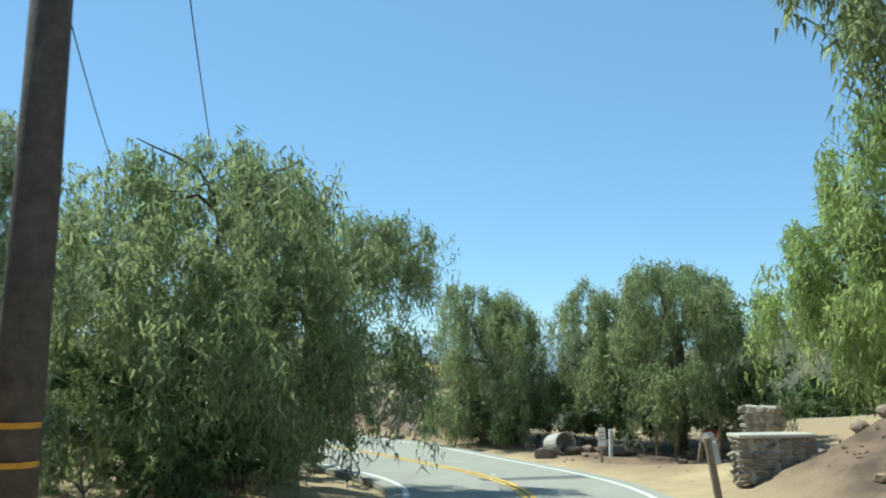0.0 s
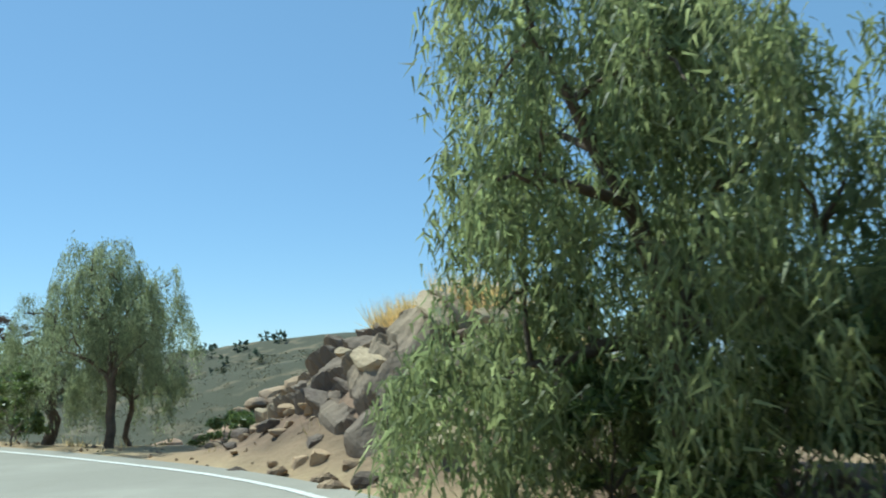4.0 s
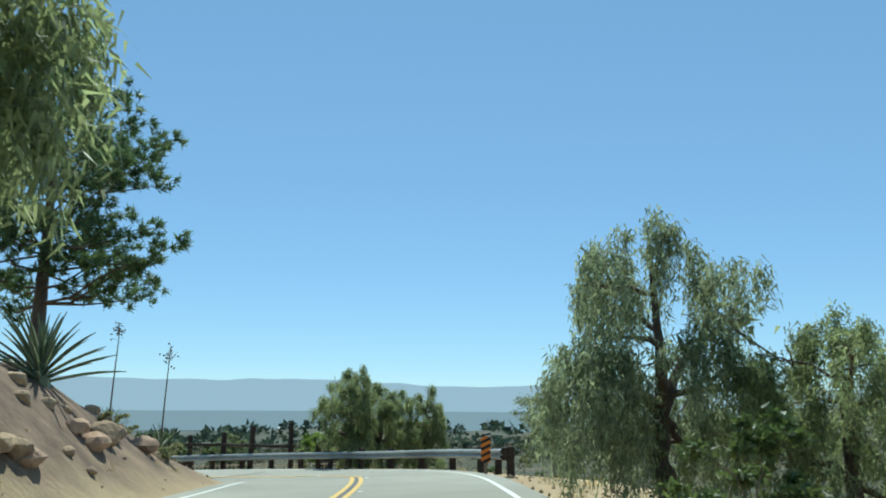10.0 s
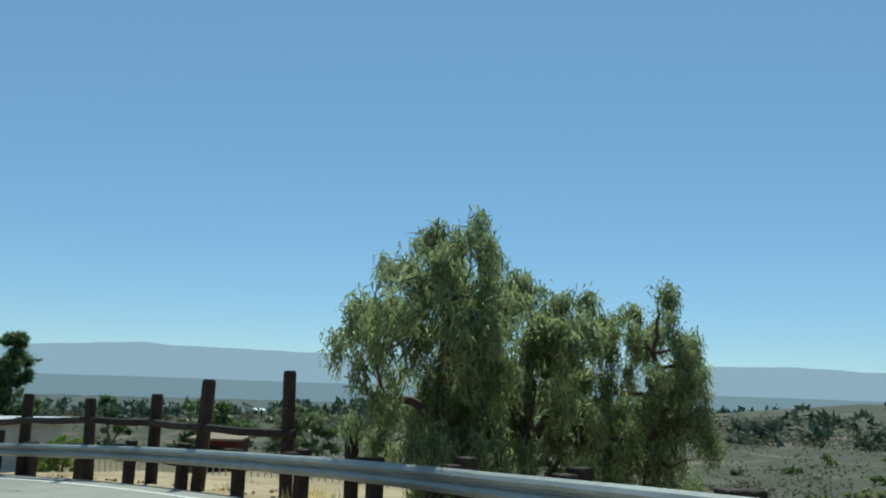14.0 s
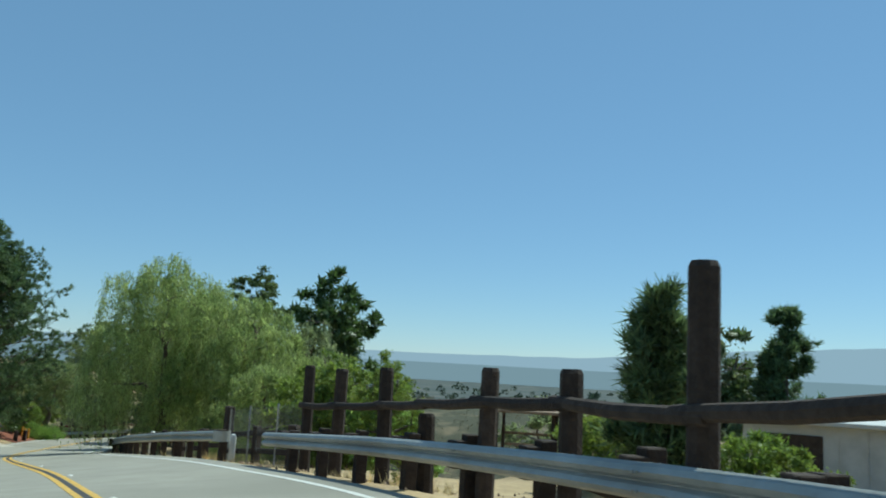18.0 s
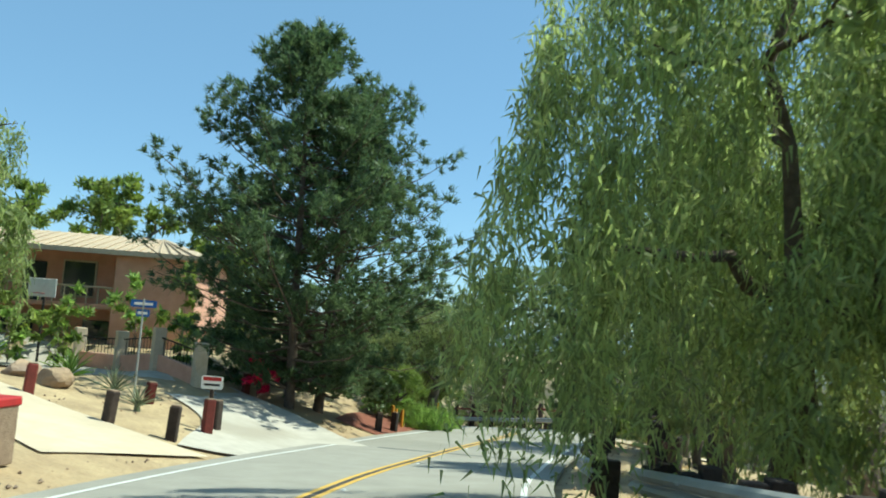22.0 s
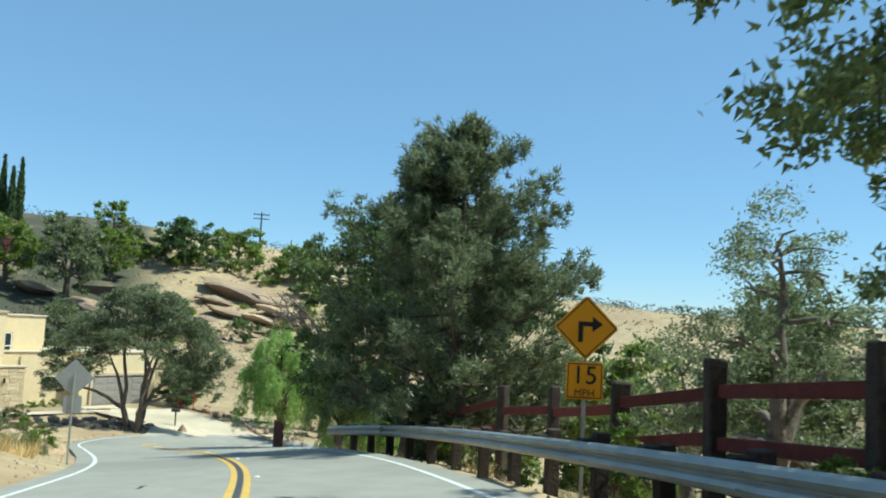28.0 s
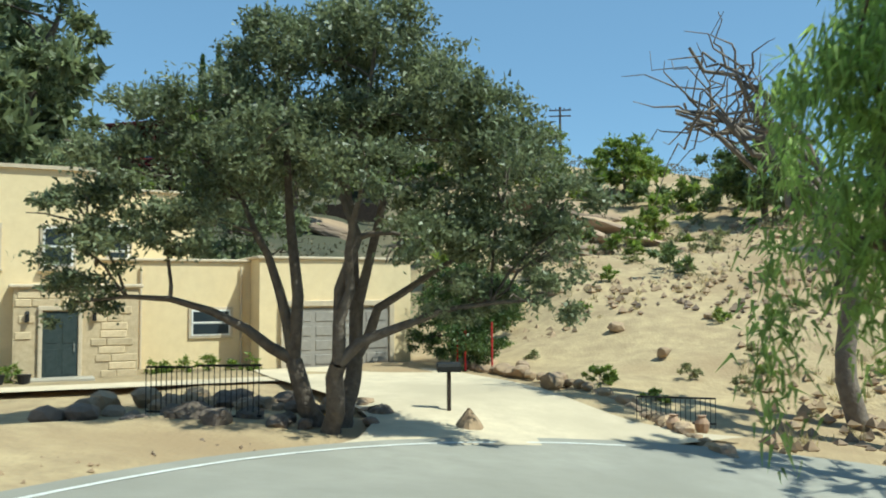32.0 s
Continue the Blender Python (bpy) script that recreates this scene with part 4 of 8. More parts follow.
def rosette(name, x, y, z, leaves, length, width, material, label, seed, lo=8, hi=78, curl=0.1, group="", stalk=0.0):
    rnd = np.random.default_rng(seed)
    t = thing(name, label, "succulent", pose(x, y, z), group)
    me = rosette_leaf(length, width, curl)
    if not me.materials:
        me.materials.append(material)
    for k in range(leaves):
        f = k / leaves
        ob = new("leaf", me)
        ob.parent = t
        el = lo + (hi - lo) * f + rnd.uniform(-7, 7)
        s = rnd.uniform(0.8, 1.1) * (1 - 0.25 * f)
        ob.matrix_basis = pose(0, 0, 0.08 + 0.18 * f * length, 0, -el, k * 137.5 + rnd.uniform(-9, 9)) @ Matrix.Scale(s, 4)
    part("heart", Geo().tube([(0, 0, -.2), (0, 0, .12 * length), (0, 0, .5 * length)], [.16 * length, .12 * length, .02], 8), material, t)
    if stalk:
        g = Geo().tube([(0, 0, 0), (.05, .02, stalk * .5), (.12, .05, stalk)], [.03, .022, .012], 6)
        part("flower_stalk", g, STALK, t, "tall dry flower stalk")
        p = np.random.default_rng(seed + 1).normal(0, 1, (60, 3)) * (.1, .1, .16) + (.11, .05, stalk - .05)
        part("seed_head", quads("seed_head", blades(p, unit(rnd.normal(size=(60, 3))), .09, .06, rnd), STALK), STALK, t)
    return t


# ---- rocks ----
ROCK_SHAPES = {}


def rock_shape(seed, sub=3, flat=0.75, sharp=0.0):
    """A weathered block: a ball cut by planes, then roughened."""
    key = (seed, sub, flat, sharp)
    if key in ROCK_SHAPES:
        return ROCK_SHAPES[key]
    rnd = np.random.default_rng(seed)
    bm = bmesh.new()
    bmesh.ops.create_icosphere(bm, subdivisions=sub, radius=1.0)
    cuts = [(Vector(unit(rnd.normal(size=3))), rnd.uniform(0.5, 0.85) - sharp) for _ in range(9 + int(sharp * 40))]
    off = Vector(rnd.uniform(0, 50, 3))
    for v in bm.verts:
        p = v.co.copy()
        for n, d in cuts:
            over = p.dot(n) - d
            if over > 0:
                p -= n * over * 0.92
        p *= 1 + 0.10 * noise.noise(p * 1.7 + off) + 0.05 * noise.noise(p * 5 + off)
        p.z *= flat
        v.co = p
    me = bpy.data.meshes.new("boulder")
    bm.to_mesh(me)
    bm.free()
    ROCK_SHAPES[key] = me
    return me


def boulder(x, y, size, seed, material=ROCK, label="weathered tan sandstone boulder", sink=0.25, squash=(1, 1, 1), turn=None, z=None, name="boulder", group="boulders", tip=(0, 0), sub=3, sharp=0.0):
    me = rock_shape(seed % 9, sub, 0.75, sharp).copy()
    me.materials.append(material)
    ob = new(name, me)
    zz = (ground_z(x, y) if z is None else z) + size * squash[2] * (0.72 - sink * 1.4) * 0.7
    ob.matrix_basis = pose(x, y, zz, tip[0], tip[1], seed * 77 % 360 if turn is None else turn) @ Matrix.Diagonal((size * squash[0], size * squash[1], size * squash[2], 1))
    return tagged(ob, label, "rock", group)

# ---- the far view ----
def ridge(name, dist, base, parts_, colour, strength, seed, a0=-120, a1=75, label=""):
    """A far chain of hills as a plain backdrop that glows in haze colour: yaw in degrees from north, leftwards
    positive; heights in degrees above the eye.
    """
    g = Geo()
    ang = np.arange(a0, a1 + 0.1, 0.5)
    pa, ph = np.array(parts_).T
    rnd = np.array([noise.noise(Vector((a * 0.09, seed, 0))) * .35 + noise.noise(Vector((a * 0.5, seed, 3))) * .1 for a in ang])
    hh = np.interp(ang, pa, ph) + rnd * np.interp(ang, pa, ph) * 0.45
    v = []
    for a, h in zip(ang, hh):
        x, y = 30 - math.sin(radians(a)) * dist, 70 + math.cos(radians(a)) * dist
        v += [(x, y, base), (x, y, -3 + math.tan(radians(h)) * dist)]
    g.add(v, [(2 * i, 2 * i + 2, 2 * i + 3, 2 * i + 1) for i in range(len(ang) - 1)])
    solid(name, g, haze_glow_mat(name + "_haze", colour, strength), label, "hills", "structure")


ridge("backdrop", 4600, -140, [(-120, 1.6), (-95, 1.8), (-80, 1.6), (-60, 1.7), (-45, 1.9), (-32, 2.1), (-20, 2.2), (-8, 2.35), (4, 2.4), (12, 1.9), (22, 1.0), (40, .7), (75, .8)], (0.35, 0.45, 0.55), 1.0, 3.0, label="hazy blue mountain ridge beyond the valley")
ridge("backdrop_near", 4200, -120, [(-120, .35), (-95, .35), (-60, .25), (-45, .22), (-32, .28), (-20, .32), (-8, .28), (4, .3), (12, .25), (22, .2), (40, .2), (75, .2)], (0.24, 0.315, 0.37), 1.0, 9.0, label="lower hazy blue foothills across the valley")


def far_woods():
    """Wooded plain: thousands of small tree clumps, in one mesh."""
    rnd = np.random.default_rng(11)
    P = []
    for count, lo, hi, size in ((500, 130, 320, 2.4), (1100, 320, 900, 4.5), (1700, 900, 3200, 11)):
        a = np.radians(rnd.uniform(-115, 50, count))
        r = lo * (hi / lo) ** rnd.uniform(0, 1, count)
        x, y = 30 - np.sin(a) * r, 80 + np.cos(a) * r
        ok = np.array([noise.noise(Vector((i / 120, j / 120, 1))) for i, j in zip(x, y)]) > (-0.05 if lo < 300 else -0.25)
        x, y = x[ok], y[ok]
        z = land(x, y)
        k = 26
        s = size * rnd.uniform(0.5, 1.4, len(x))
        c = np.repeat(np.stack([x, y, z + s * .45], 1), k, 0)
        d = unit(rnd.normal(size=(len(c), 3)))
        ss = np.repeat(s, k)
        pts = c + d * ss[:, None] * np.array([.6, .6, .5])
        P.append(blades(pts, unit(d + rnd.normal(0, .6, d.shape)), ss * .6, ss * .5, rnd))
    return np.concatenate(P)


FAR_LEAF = leaf_mat("far_tree_leaf", (0.045, 0.065, 0.045), (0.075, 0.095, 0.06), 0.1, 0.8, scale=0.01)
solid("far_trees", quads("far_trees", far_woods(), FAR_LEAF), FAR_LEAF, "scattered dark trees across the valley floor", "trees", "stuff")

# Scattered houses on the valley side
rnd = np.random.default_rng(21)
for k in range(44):
    a, r = radians(rnd.uniform(-100, 30)), rnd.uniform(520, 1500)
    x, y = 30 - math.sin(a) * r, 80 + math.cos(a) * r
    z = ground_z(x, y)
    w, d, h, turn = rnd.uniform(8, 16), rnd.uniform(6, 10), rnd.uniform(2.6, 3.6), rnd.uniform(0, 180)
    t = thing("distant_house", "small pale house with a low gabled roof in the valley", "house", pose(x, y, z, 0, 0, turn), "houses in the valley")
    part("wall", Geo().box((0, 0, h / 2 - 1), (w, d, h + 2)), TRIM_CREAM if k % 3 else STUCCO_PINK, t)
    part("roof", Geo().add([(-w / 2 - .4, -d / 2 - .4, h), (w / 2 + .4, -d / 2 - .4, h), (w / 2 + .4, d / 2 + .4, h), (-w / 2 - .4, d / 2 + .4, h), (-w / 2 - .4, 0, h + 1.7), (w / 2 + .4, 0, h + 1.7)], [(0, 1, 5, 4), (2, 3, 4, 5), (0, 4, 3), (1, 2, 5), (3, 2, 1, 0)]), ROOF_TILE if k % 2 else TIN, t)
    for q in (-0.3, 0.05, 0.3):
        part("window", Geo().box((q * w, -d / 2 - .02, h * .55), (1.2, .06, 1.0)), GLASS, t)

# ---- trees and shrubs ----
# Stretch along the first straight and the left turn
pepper(15.1, 4.7, 6.5, 3.8, 1, 900, cap=62000, low=.05, droop=.34, label="large weeping pepper tree with a skirt of foliage to the ground")
pepper(17.6, 4.6, 5.9, 2.2, 2, 420, low=.5, droop=.34, lean=(.2, -.8), fork=.5, cap=16000, lobes=[(.7, -2.8, 4.9, .8, .5), (.4, -2.1, 5.2, .8, .5), (.8, -2.2, 4.5, .8, .5), (.2, -1.1, 4.9, .9, .6), (0, .2, 4.4, 1.1, .8)], label="drooping side crown of a pepper tree over the road")
pepper(9.2, 6.2, 4.6, 2.0, 3, 520, low=.02, droop=.35, leaf=PEPPER_GREY)
pepper(4.0, 6.0, 5.0, 2.6, 4, 380, low=.02, leaf=PEPPER_GREY)
pepper(29.8, 1.0, 5.1, 2.6, 5, 800, cap=46000, low=.05, droop=.44)
pepper(26.3, -4.7, 5.5, 2.9, 6, 1150, cap=48000, low=.06, droop=.34)
pepper(28.2, -2.6, 5.0, 2.0, 7, 380, low=.2, droop=.35)
pepper(19.6, -9.0, 8.2, 3.3, 8, 900, low=.16, leaf=PEPPER_BRIGHT, cap=42000)
pepper(10.6, -7.6, 8.8, 3.9, 9, 620, low=.72, leaf=PEPPER, droop=.2)
leafy(23.8, -10.6, 3.6, 2.6, 10, 320, label="dark scrubby oak behind the stone pier", low=.05)
for k, (x, y, h, r) in enumerate([(16.2, 4.6, 1.9, 1.1), (20.4, 5.0, 1.8, 1.2), (19.0, 4.5, 2.2, 1.3), (21.6, 5.6, 1.4, 1.0), (17.8, 4.9, 2.2, 1.2), (19.8, 5.6, 1.8, 1.1), (14.4, 4.6, 1.5, 1.0), (12.8, 4.6, 1.8, 1.1), (11.2, 4.8, 2.0, 1.2), (27.8, -4.9, 2.4, 1.6), (29.6, -3.4, 2.4, 1.7), (29.8, -1.4, 2.2, 1.4), (26.2, -6.6, 2.4, 1.6), (31.4, .4, 1.8, 1.3), (28.2, -1.4, 1.8, 1.2), (27.4, -3.2, 1.6, 1.2), (26.4, -5.6, 1.7, 1.2), (28.6, .2, 1.5, 1.1), (25.6, -6.6, 1.6, 1.2), (28.8, -2.2, 2.2, 1.5), (29.6, 1.6, 1.3, 1.0)]):
    bush(x, y, h, r, 240 + k, OAK if k % 3 else OAK_DARK, label="dark tangled undergrowth beneath the pepper trees")
# Long straight: downhill side
pepper(36.9, 12.9, 4.5, 1.6, 221, 520, low=.32, droop=.3, leaf=PEPPER_GREY, trunk=.11, cover=.75, inner=False)
pepper(38.2, 13.4, 3.6, 1.5, 22, 300, low=.2, leaf=PEPPER_GREY, cover=.7, inner=False, trunk=.07)
pepper(38.4, 15.8, 3.9, 1.2, 23, 330, low=.2, leaf=PEPPER_GREY, cover=.7, inner=False)
leafy(38.3, 18.0, 3.4, 1.5, 24, 200, 9, .15, BROWN_LEAF, .6, "dead_leaf_tree", "small umbrella-shaped tree with dark brown leaves", lean=(-.35, .55), fork=.55, group="roadside trees", bark=BARK, trunk=.06, cover=.42, inner=False, lobes=[(-.4, .6, 3.15, .5, .2), (-1.1, .9, 2.9, .45, .18), (.3, .2, 3.0, .5, .2), (-.6, 1.5, 2.8, .45, .18), (.9, -.3, 2.7, .4, .16), (-.1, -.4, 2.85, .4, .18), (-1.4, .2, 2.65, .35, .15), (.4, 1.2, 2.8, .4, .16)])
pepper(41.0, 21.6, 3.4, 1.4, 25, 300, low=.03, leaf=PEPPER_GREY)
pepper(43.0, 29.4, 4.8, 1.7, 26, 640, cap=46000, low=.04, droop=.36)
pepper(45.4, 28.2, 4.6, 2.3, 27, 520, low=.04, leaf=PEPPER)
pepper(44.2, 24.6, 3.8, 1.9, 28, 360, low=.02)
pepper(50.8, 45.6, 5.4, 2.2, 29, 640, low=.05, leaf=PEPPER_GREY, droop=.3)
pepper(52.2, 43.0, 3.6, 1.8, 30, 340, low=.02, leaf=PEPPER)
pepper(47.6, 33.4, 3.0, 1.7, 31, 260, low=.02)
for k, (x, y, h, r) in enumerate([(37.6, 10.6, .8, .8), (36.6, 15.2, 1.6, 1.0), (38.6, 20.0, 1.8, 1.1), (36.2, 9.4, .5, .6), (39.8, 18.2, 2.2, 1.2), (45.4, 32.4, 1.4, 1.0), (47.4, 36.2, 1.3, 1.0), (48.8, 41.6, 1.6, 1.2)]):
    bush(x, y, h, r, 200 + k, OAK, 190, label="dark dense scrub under the pepper trees")
# Uphill side, on the bank
pepper(32.6, 27.0, 9.4, 3.0, 32, 560, low=.4, droop=.25, trunk=.14)
pepper(33.0, 35.8, 6.6, 3.6, 33, 760, low=.16, droop=.24, trunk=.12, fork=.12)
pepper(37.2, 42.2, 7.2, 4.0, 34, 980, cap=60000, low=.36, droop=.2, trunk=.15, fork=.14)
leafy(36.0, 45.5, 3.0, 2.6, 35, 420, label="dark shrubby oak under the pepper tree", low=.02, leaf=OAK_DARK)
pine(40.8, 63.4, 11.5, 4.8, 36, 1500, 14, .26, thick=.2, low=.35, shape="round", label="open-crowned dark green pine on the bank", gap=.2, tip_up=.35)
# Outside of the hairpin
pepper(54.6, 72.5, 5.0, 1.85, 37, 560, low=.05, cover=1.9, cap=32000, leaf=PEPPER, droop=.16)
pepper(58.8, 73.2, 4.6, 1.4, 38, 420, low=.05, cover=1.9, cap=26000, leaf=PEPPER, droop=.16)
pepper(56.6, 73.6, 4.5, 1.75, 39, 320, low=.02, cover=1.9, cap=26000, leaf=PEPPER, droop=.16)
leafy(59.8, 63.0, 3.9, 1.7, 40, 420, 9, .11, EUC, .05, cover=.55, inner=False, name="scrub_bush", label="thin grey-green scrub with upright twigs", bark=BARK_GREY, trunk=.05, spread=.25)

# Descending stretch to the side street
pepper(8.9, 94.2, 9.8, 4.3, 51, 1000, low=.08, droop=.36, cap=62000, leaf=PEPPER_BRIGHT, label="tall bright green weeping pepper tree by the kerb")
pepper(-19.5, 101.5, 10.5, 3.6, 52, 520, low=.3, leaf=PEPPER_BRIGHT, size=.4)
leafy(-27.0, 100.0, 8.5, 4.5, 53, 420, size=.4, leaf=SHRUB, label="round green tree behind the roof")
pepper(8.9, 111.1, 11.0, 4.7, 54, 1400, low=.17, leaf=PEPPER_BRIGHT, droop=.4, cap=80000, trunk=.26, label="huge weeping pepper tree overhanging the guardrail")
pepper(14.9, 111.7, 8.8, 3.3, 55, 700, low=.05, leaf=PEPPER_BRIGHT, cap=48000)
pepper(13.4, 116.4, 9.0, 3.4, 56, 620, low=.1, leaf=PEPPER, size=.32)
pepper(18.5, 108.2, 4.6, 2.2, 57, 420, low=.02, leaf=PEPPER_BRIGHT)
leafy(-16.8, 157.1, 25.4, 5.6, 58, 520, size=.3, leaf=OAK_DARK, low=.4, cap=12000, cover=1.0, count=24, label="tall dark eucalyptus behind the peppers", name="eucalyptus_tree", bark=BARK_GREY)
leafy(2.6, 124.0, 14.0, 2.4, 59, 480, size=.3, leaf=OAK, low=.3, cap=14000, label="tall dark green tree behind the peppers", name="eucalyptus_tree", bark=BARK_GREY)
leafy(22.9, 106.9, 4.9, 1.9, 63, leaf=SHRUB, low=.0, cover=1.1, cap=22000, fork=.05, count=30, label="bright green upright shrubby tree behind the wire fence", name="shrub_tree")
leafy(25.4, 105.8, 4.2, 2.2, 60, leaf=SHRUB, low=.0, cover=1.1, cap=26000, fork=.05, count=34, label="bright green shrubby tree behind the wire fence", name="shrub_tree")
leafy(32.2, 98.3, 3.3, .95, 61, 300, size=.18, leaf=SHRUB, low=.02, count=20, label="bright green upright shrub behind the timber fence", name="shrub_tree")
pine(-14.8, 114.6, 15.2, 8.0, 62, 6400, 14, .46, thick=.2, low=.04, shape="dome", label="very large dense dark green pine by the side street", tip_up=.7, whorls=34, trunk=.2, stems=((.6, -1.2, 1.0), (-1.0, 2.0, .9)), cap=130000)
leafy(-21.5, 124.5, 6.6, 3.6, 64, 620, size=.22, leaf=GREY_OLIVE, cover=.55, inner=False, count=22, cap=40000, label="spreading olive-green tree on the inner bank", stems=2, low=.25)
pine(-24.6, 127.4, 6.8, 2.6, 65, 640, 12, .3, leaf=PINE_OLIVE, low=.25, shape="round")
leafy(-18.6, 121.3, 2.6, 1.9, 66, 320, size=.16, leaf=SHRUB, low=.0, label="fresh green shrub above the reeds", name="bush", count=6)
# Downhill side past the driveway
leafy(-6.0, 128.0, 11.6, 4.2, 67, 980, size=.24, leaf=GREY_OLIVE, low=.14, cover=.85, cap=90000, lobes=small_lobes(11.6, 4.2, 67, .12, 130), trunk=.2, label="large olive-green tree beside the guardrail", stems=2)
pepper(1.6, 119.0, 10.6, 3.5, 68, 760, low=.26, leaf=PEPPER, cap=40000, droop=.36, label="dark drooping pepper tree behind the red fence")
leafy(-9.0, 130.2, 6.0, 1.6, 69, 240, size=.2, leaf=EUC, low=.3, cap=9000, label="slender thin-leaved tree by the driveway", name="sapling_tree", bark=BARK_GREY)
pine(-22.2, 137.2, 16.6, 5.2, 70, 1000, 13, .4, low=.14, thick=.2, cap=46000, stems=((0, 0, 1.0), (1.2, .9, .86), (-1.4, -.8, .74)), label="group of three tall slender pine stems", gap=.3, whorls=20, tip_up=.35, trunk=.19)
leafy(-40.1, 145.6, 15.0, 6.2, 71, leaf=GREY_OLIVE, low=.3, cover=.85, cap=90000, stems=3, trunk=.2, fork=.14, lobes=small_lobes(15.0, 6.0, 71, .3, 120), name="spreading_tree", label="big spreading multi-stemmed olive-green tree above the red fence", bark=BARK, group="roadside trees")
for k, (x, y, h, r) in enumerate([(-34.0, 150.6, 6.6, 2.8), (-38.6, 153.0, 6.4, 3.0), (-44.0, 157.0, 7.6, 3.4), (-37.0, 161.0, 8.6, 3.6), (-50.0, 163.0, 8.4, 3.6), (-30.5, 153.4, 7.0, 2.8), (-44.0, 170.0, 8.4, 4.0)]):
    leafy(x, y, h, r, 2250 + k, leaf=(GREY_OLIVE, OAK, EUC)[k % 3], low=.03, cover=.8, cap=7000, count=18, trunk=.1, label="loose green tree on the slope below the red fence", name="slope_tree", group="trees below the red fence", bark=BARK_GREY)
bush(-33.3, 142.6, 1.7, .8, 2260, REED, label="fresh yellow-green shrub against the red fence")
leafy(-29.5, 145.5, 6.0, 2.6, 72, 520, size=.22, leaf=EUC, low=.1, cover=.45, inner=False, count=20, cap=24000, label="grey-green scrubby tree behind the guardrail")
leafy(-42.8, 147.2, 7.6, 3.0, 73, 560, size=.22, leaf=GREY_OLIVE, low=.1, cover=.6, inner=False, count=22, cap=22000, trunk=.14, label="yellow-green tree on the slope below the fence")
leafy(-52.5, 150.8, 6.5, 2.3, 74, 420, size=.2, leaf=EUC, low=.15, label="thin grey-green tree behind the sign", bark=BARK_GREY)
leafy(-49.8, 148.2, 7.0, 2.6, 75, 120, size=.14, leaf=EUC, low=.05, cover=.3, inner=False, label="nearly bare grey twiggy shrub", name="dry_bush", bark=BARK_GREY, count=12)
leafy(-56.0, 150.5, 5.6, 2.6, 76, 160, size=.14, leaf=EUC, low=.05, cover=.4, inner=False, label="half bare grey shrub on the slope", name="dry_bush", bark=BARK_GREY, count=12)
pine(-60.6, 145.4, 10.2, 3.7, 77, 6400, 14, .22, leaf=OLD_OAK, low=.05, shape="dome", label="broad rounded pine with a ragged top over the road", tip_up=.75, whorls=30, cap=115000, thick=.2)
leafy(-72.8, 147.7, 11.8, 5.8, 78, leaf=OAK, low=.25, name="oak_tree", label="large dark live oak overhanging the road", trunk=.26, stems=2, fork=.2, cover=1.0, cap=76000, lobes=small_lobes(11.8, 5.9, 78, .2, 120))
for k, (x, y, h, r) in enumerate([(-78.0, 153.0, 7.5, 3.4), (-66.5, 153.5, 7.0, 3.2), (-62.0, 152.0, 6.0, 2.8), (-72.0, 157.0, 8.0, 3.6)]):
    leafy(x, y, h, r, 2100 + k, leaf=OAK if k % 2 else PINE_OLIVE, low=.05, cap=8000, label="dusty green tree on the slope below the road", name="slope_tree", group="trees below the road")
pepper(-86.4, 143.6, 7.4, 2.6, 79, 640, low=.26, leaf=PEPPER_YELLOW, cap=40000)
pepper(-82.0, 147.4, 6.0, 2.7, 80, 620, low=.05, leaf=PEPPER_YELLOW, cap=30000)
pepper(-78.5, 145.6, 5.0, 2.0, 81, 300, low=.3, leaf=PEPPER_BRIGHT)
pine(-101.5, 150.4, 18.0, 2.6, 82, 260, 12, .42, low=.36, gap=.35, thick=.14, whorls=11, cap=14000, label="tall thin open pine behind the willowy trees")
pine(-96.0, 152.2, 18.0, 3.2, 83, 300, 12, .42, low=.36, gap=.35, thick=.14, whorls=11, cap=17000, label="tall open dark pine above the curve")

leafy(-15.4, 136.2, 7.4, 1.8, 86, 240, leaf=EUC, low=.3, label="slender pale sapling beyond the driveway", name="sapling_tree", bark=BARK_GREY, cover=.7, inner=False, cap=8000)
for k, (x, y, h, r) in enumerate([(-25.4, 143.0, 4.6, 2.4), (-19.6, 144.4, 5.0, 2.4), (-32.6, 147.6, 5.2, 2.6), (-13.4, 141.4, 5.2, 2.2), (-28.0, 149.0, 6.4, 3.0), (-22.0, 150.0, 6.0, 3.0)]):
    leafy(x, y, h, r, 2200 + k, leaf=EUC if k % 2 else GREY_OLIVE, low=.04, cover=.6, inner=False, cap=8000, count=18, trunk=.09, label="loose grey-green scrub tree below the bend", name="slope_tree", group="scrub trees below the bend", bark=BARK_GREY)
for k, (x, y, h, r) in enumerate([(-13.6, 133.6, 2.2, 1.5), (-18.2, 136.8, 2.6, 1.8), (-10.8, 134.8, 3.2, 2.0), (-20.0, 140.5, 3.4, 2.2), (-15.0, 142.0, 4.0, 2.6), (-9.0, 140.0, 4.2, 2.6)]):
    bush(x, y, h, r, 2000 + k, SHRUB if k % 2 else OAK, label="loose green brush below the driveway")
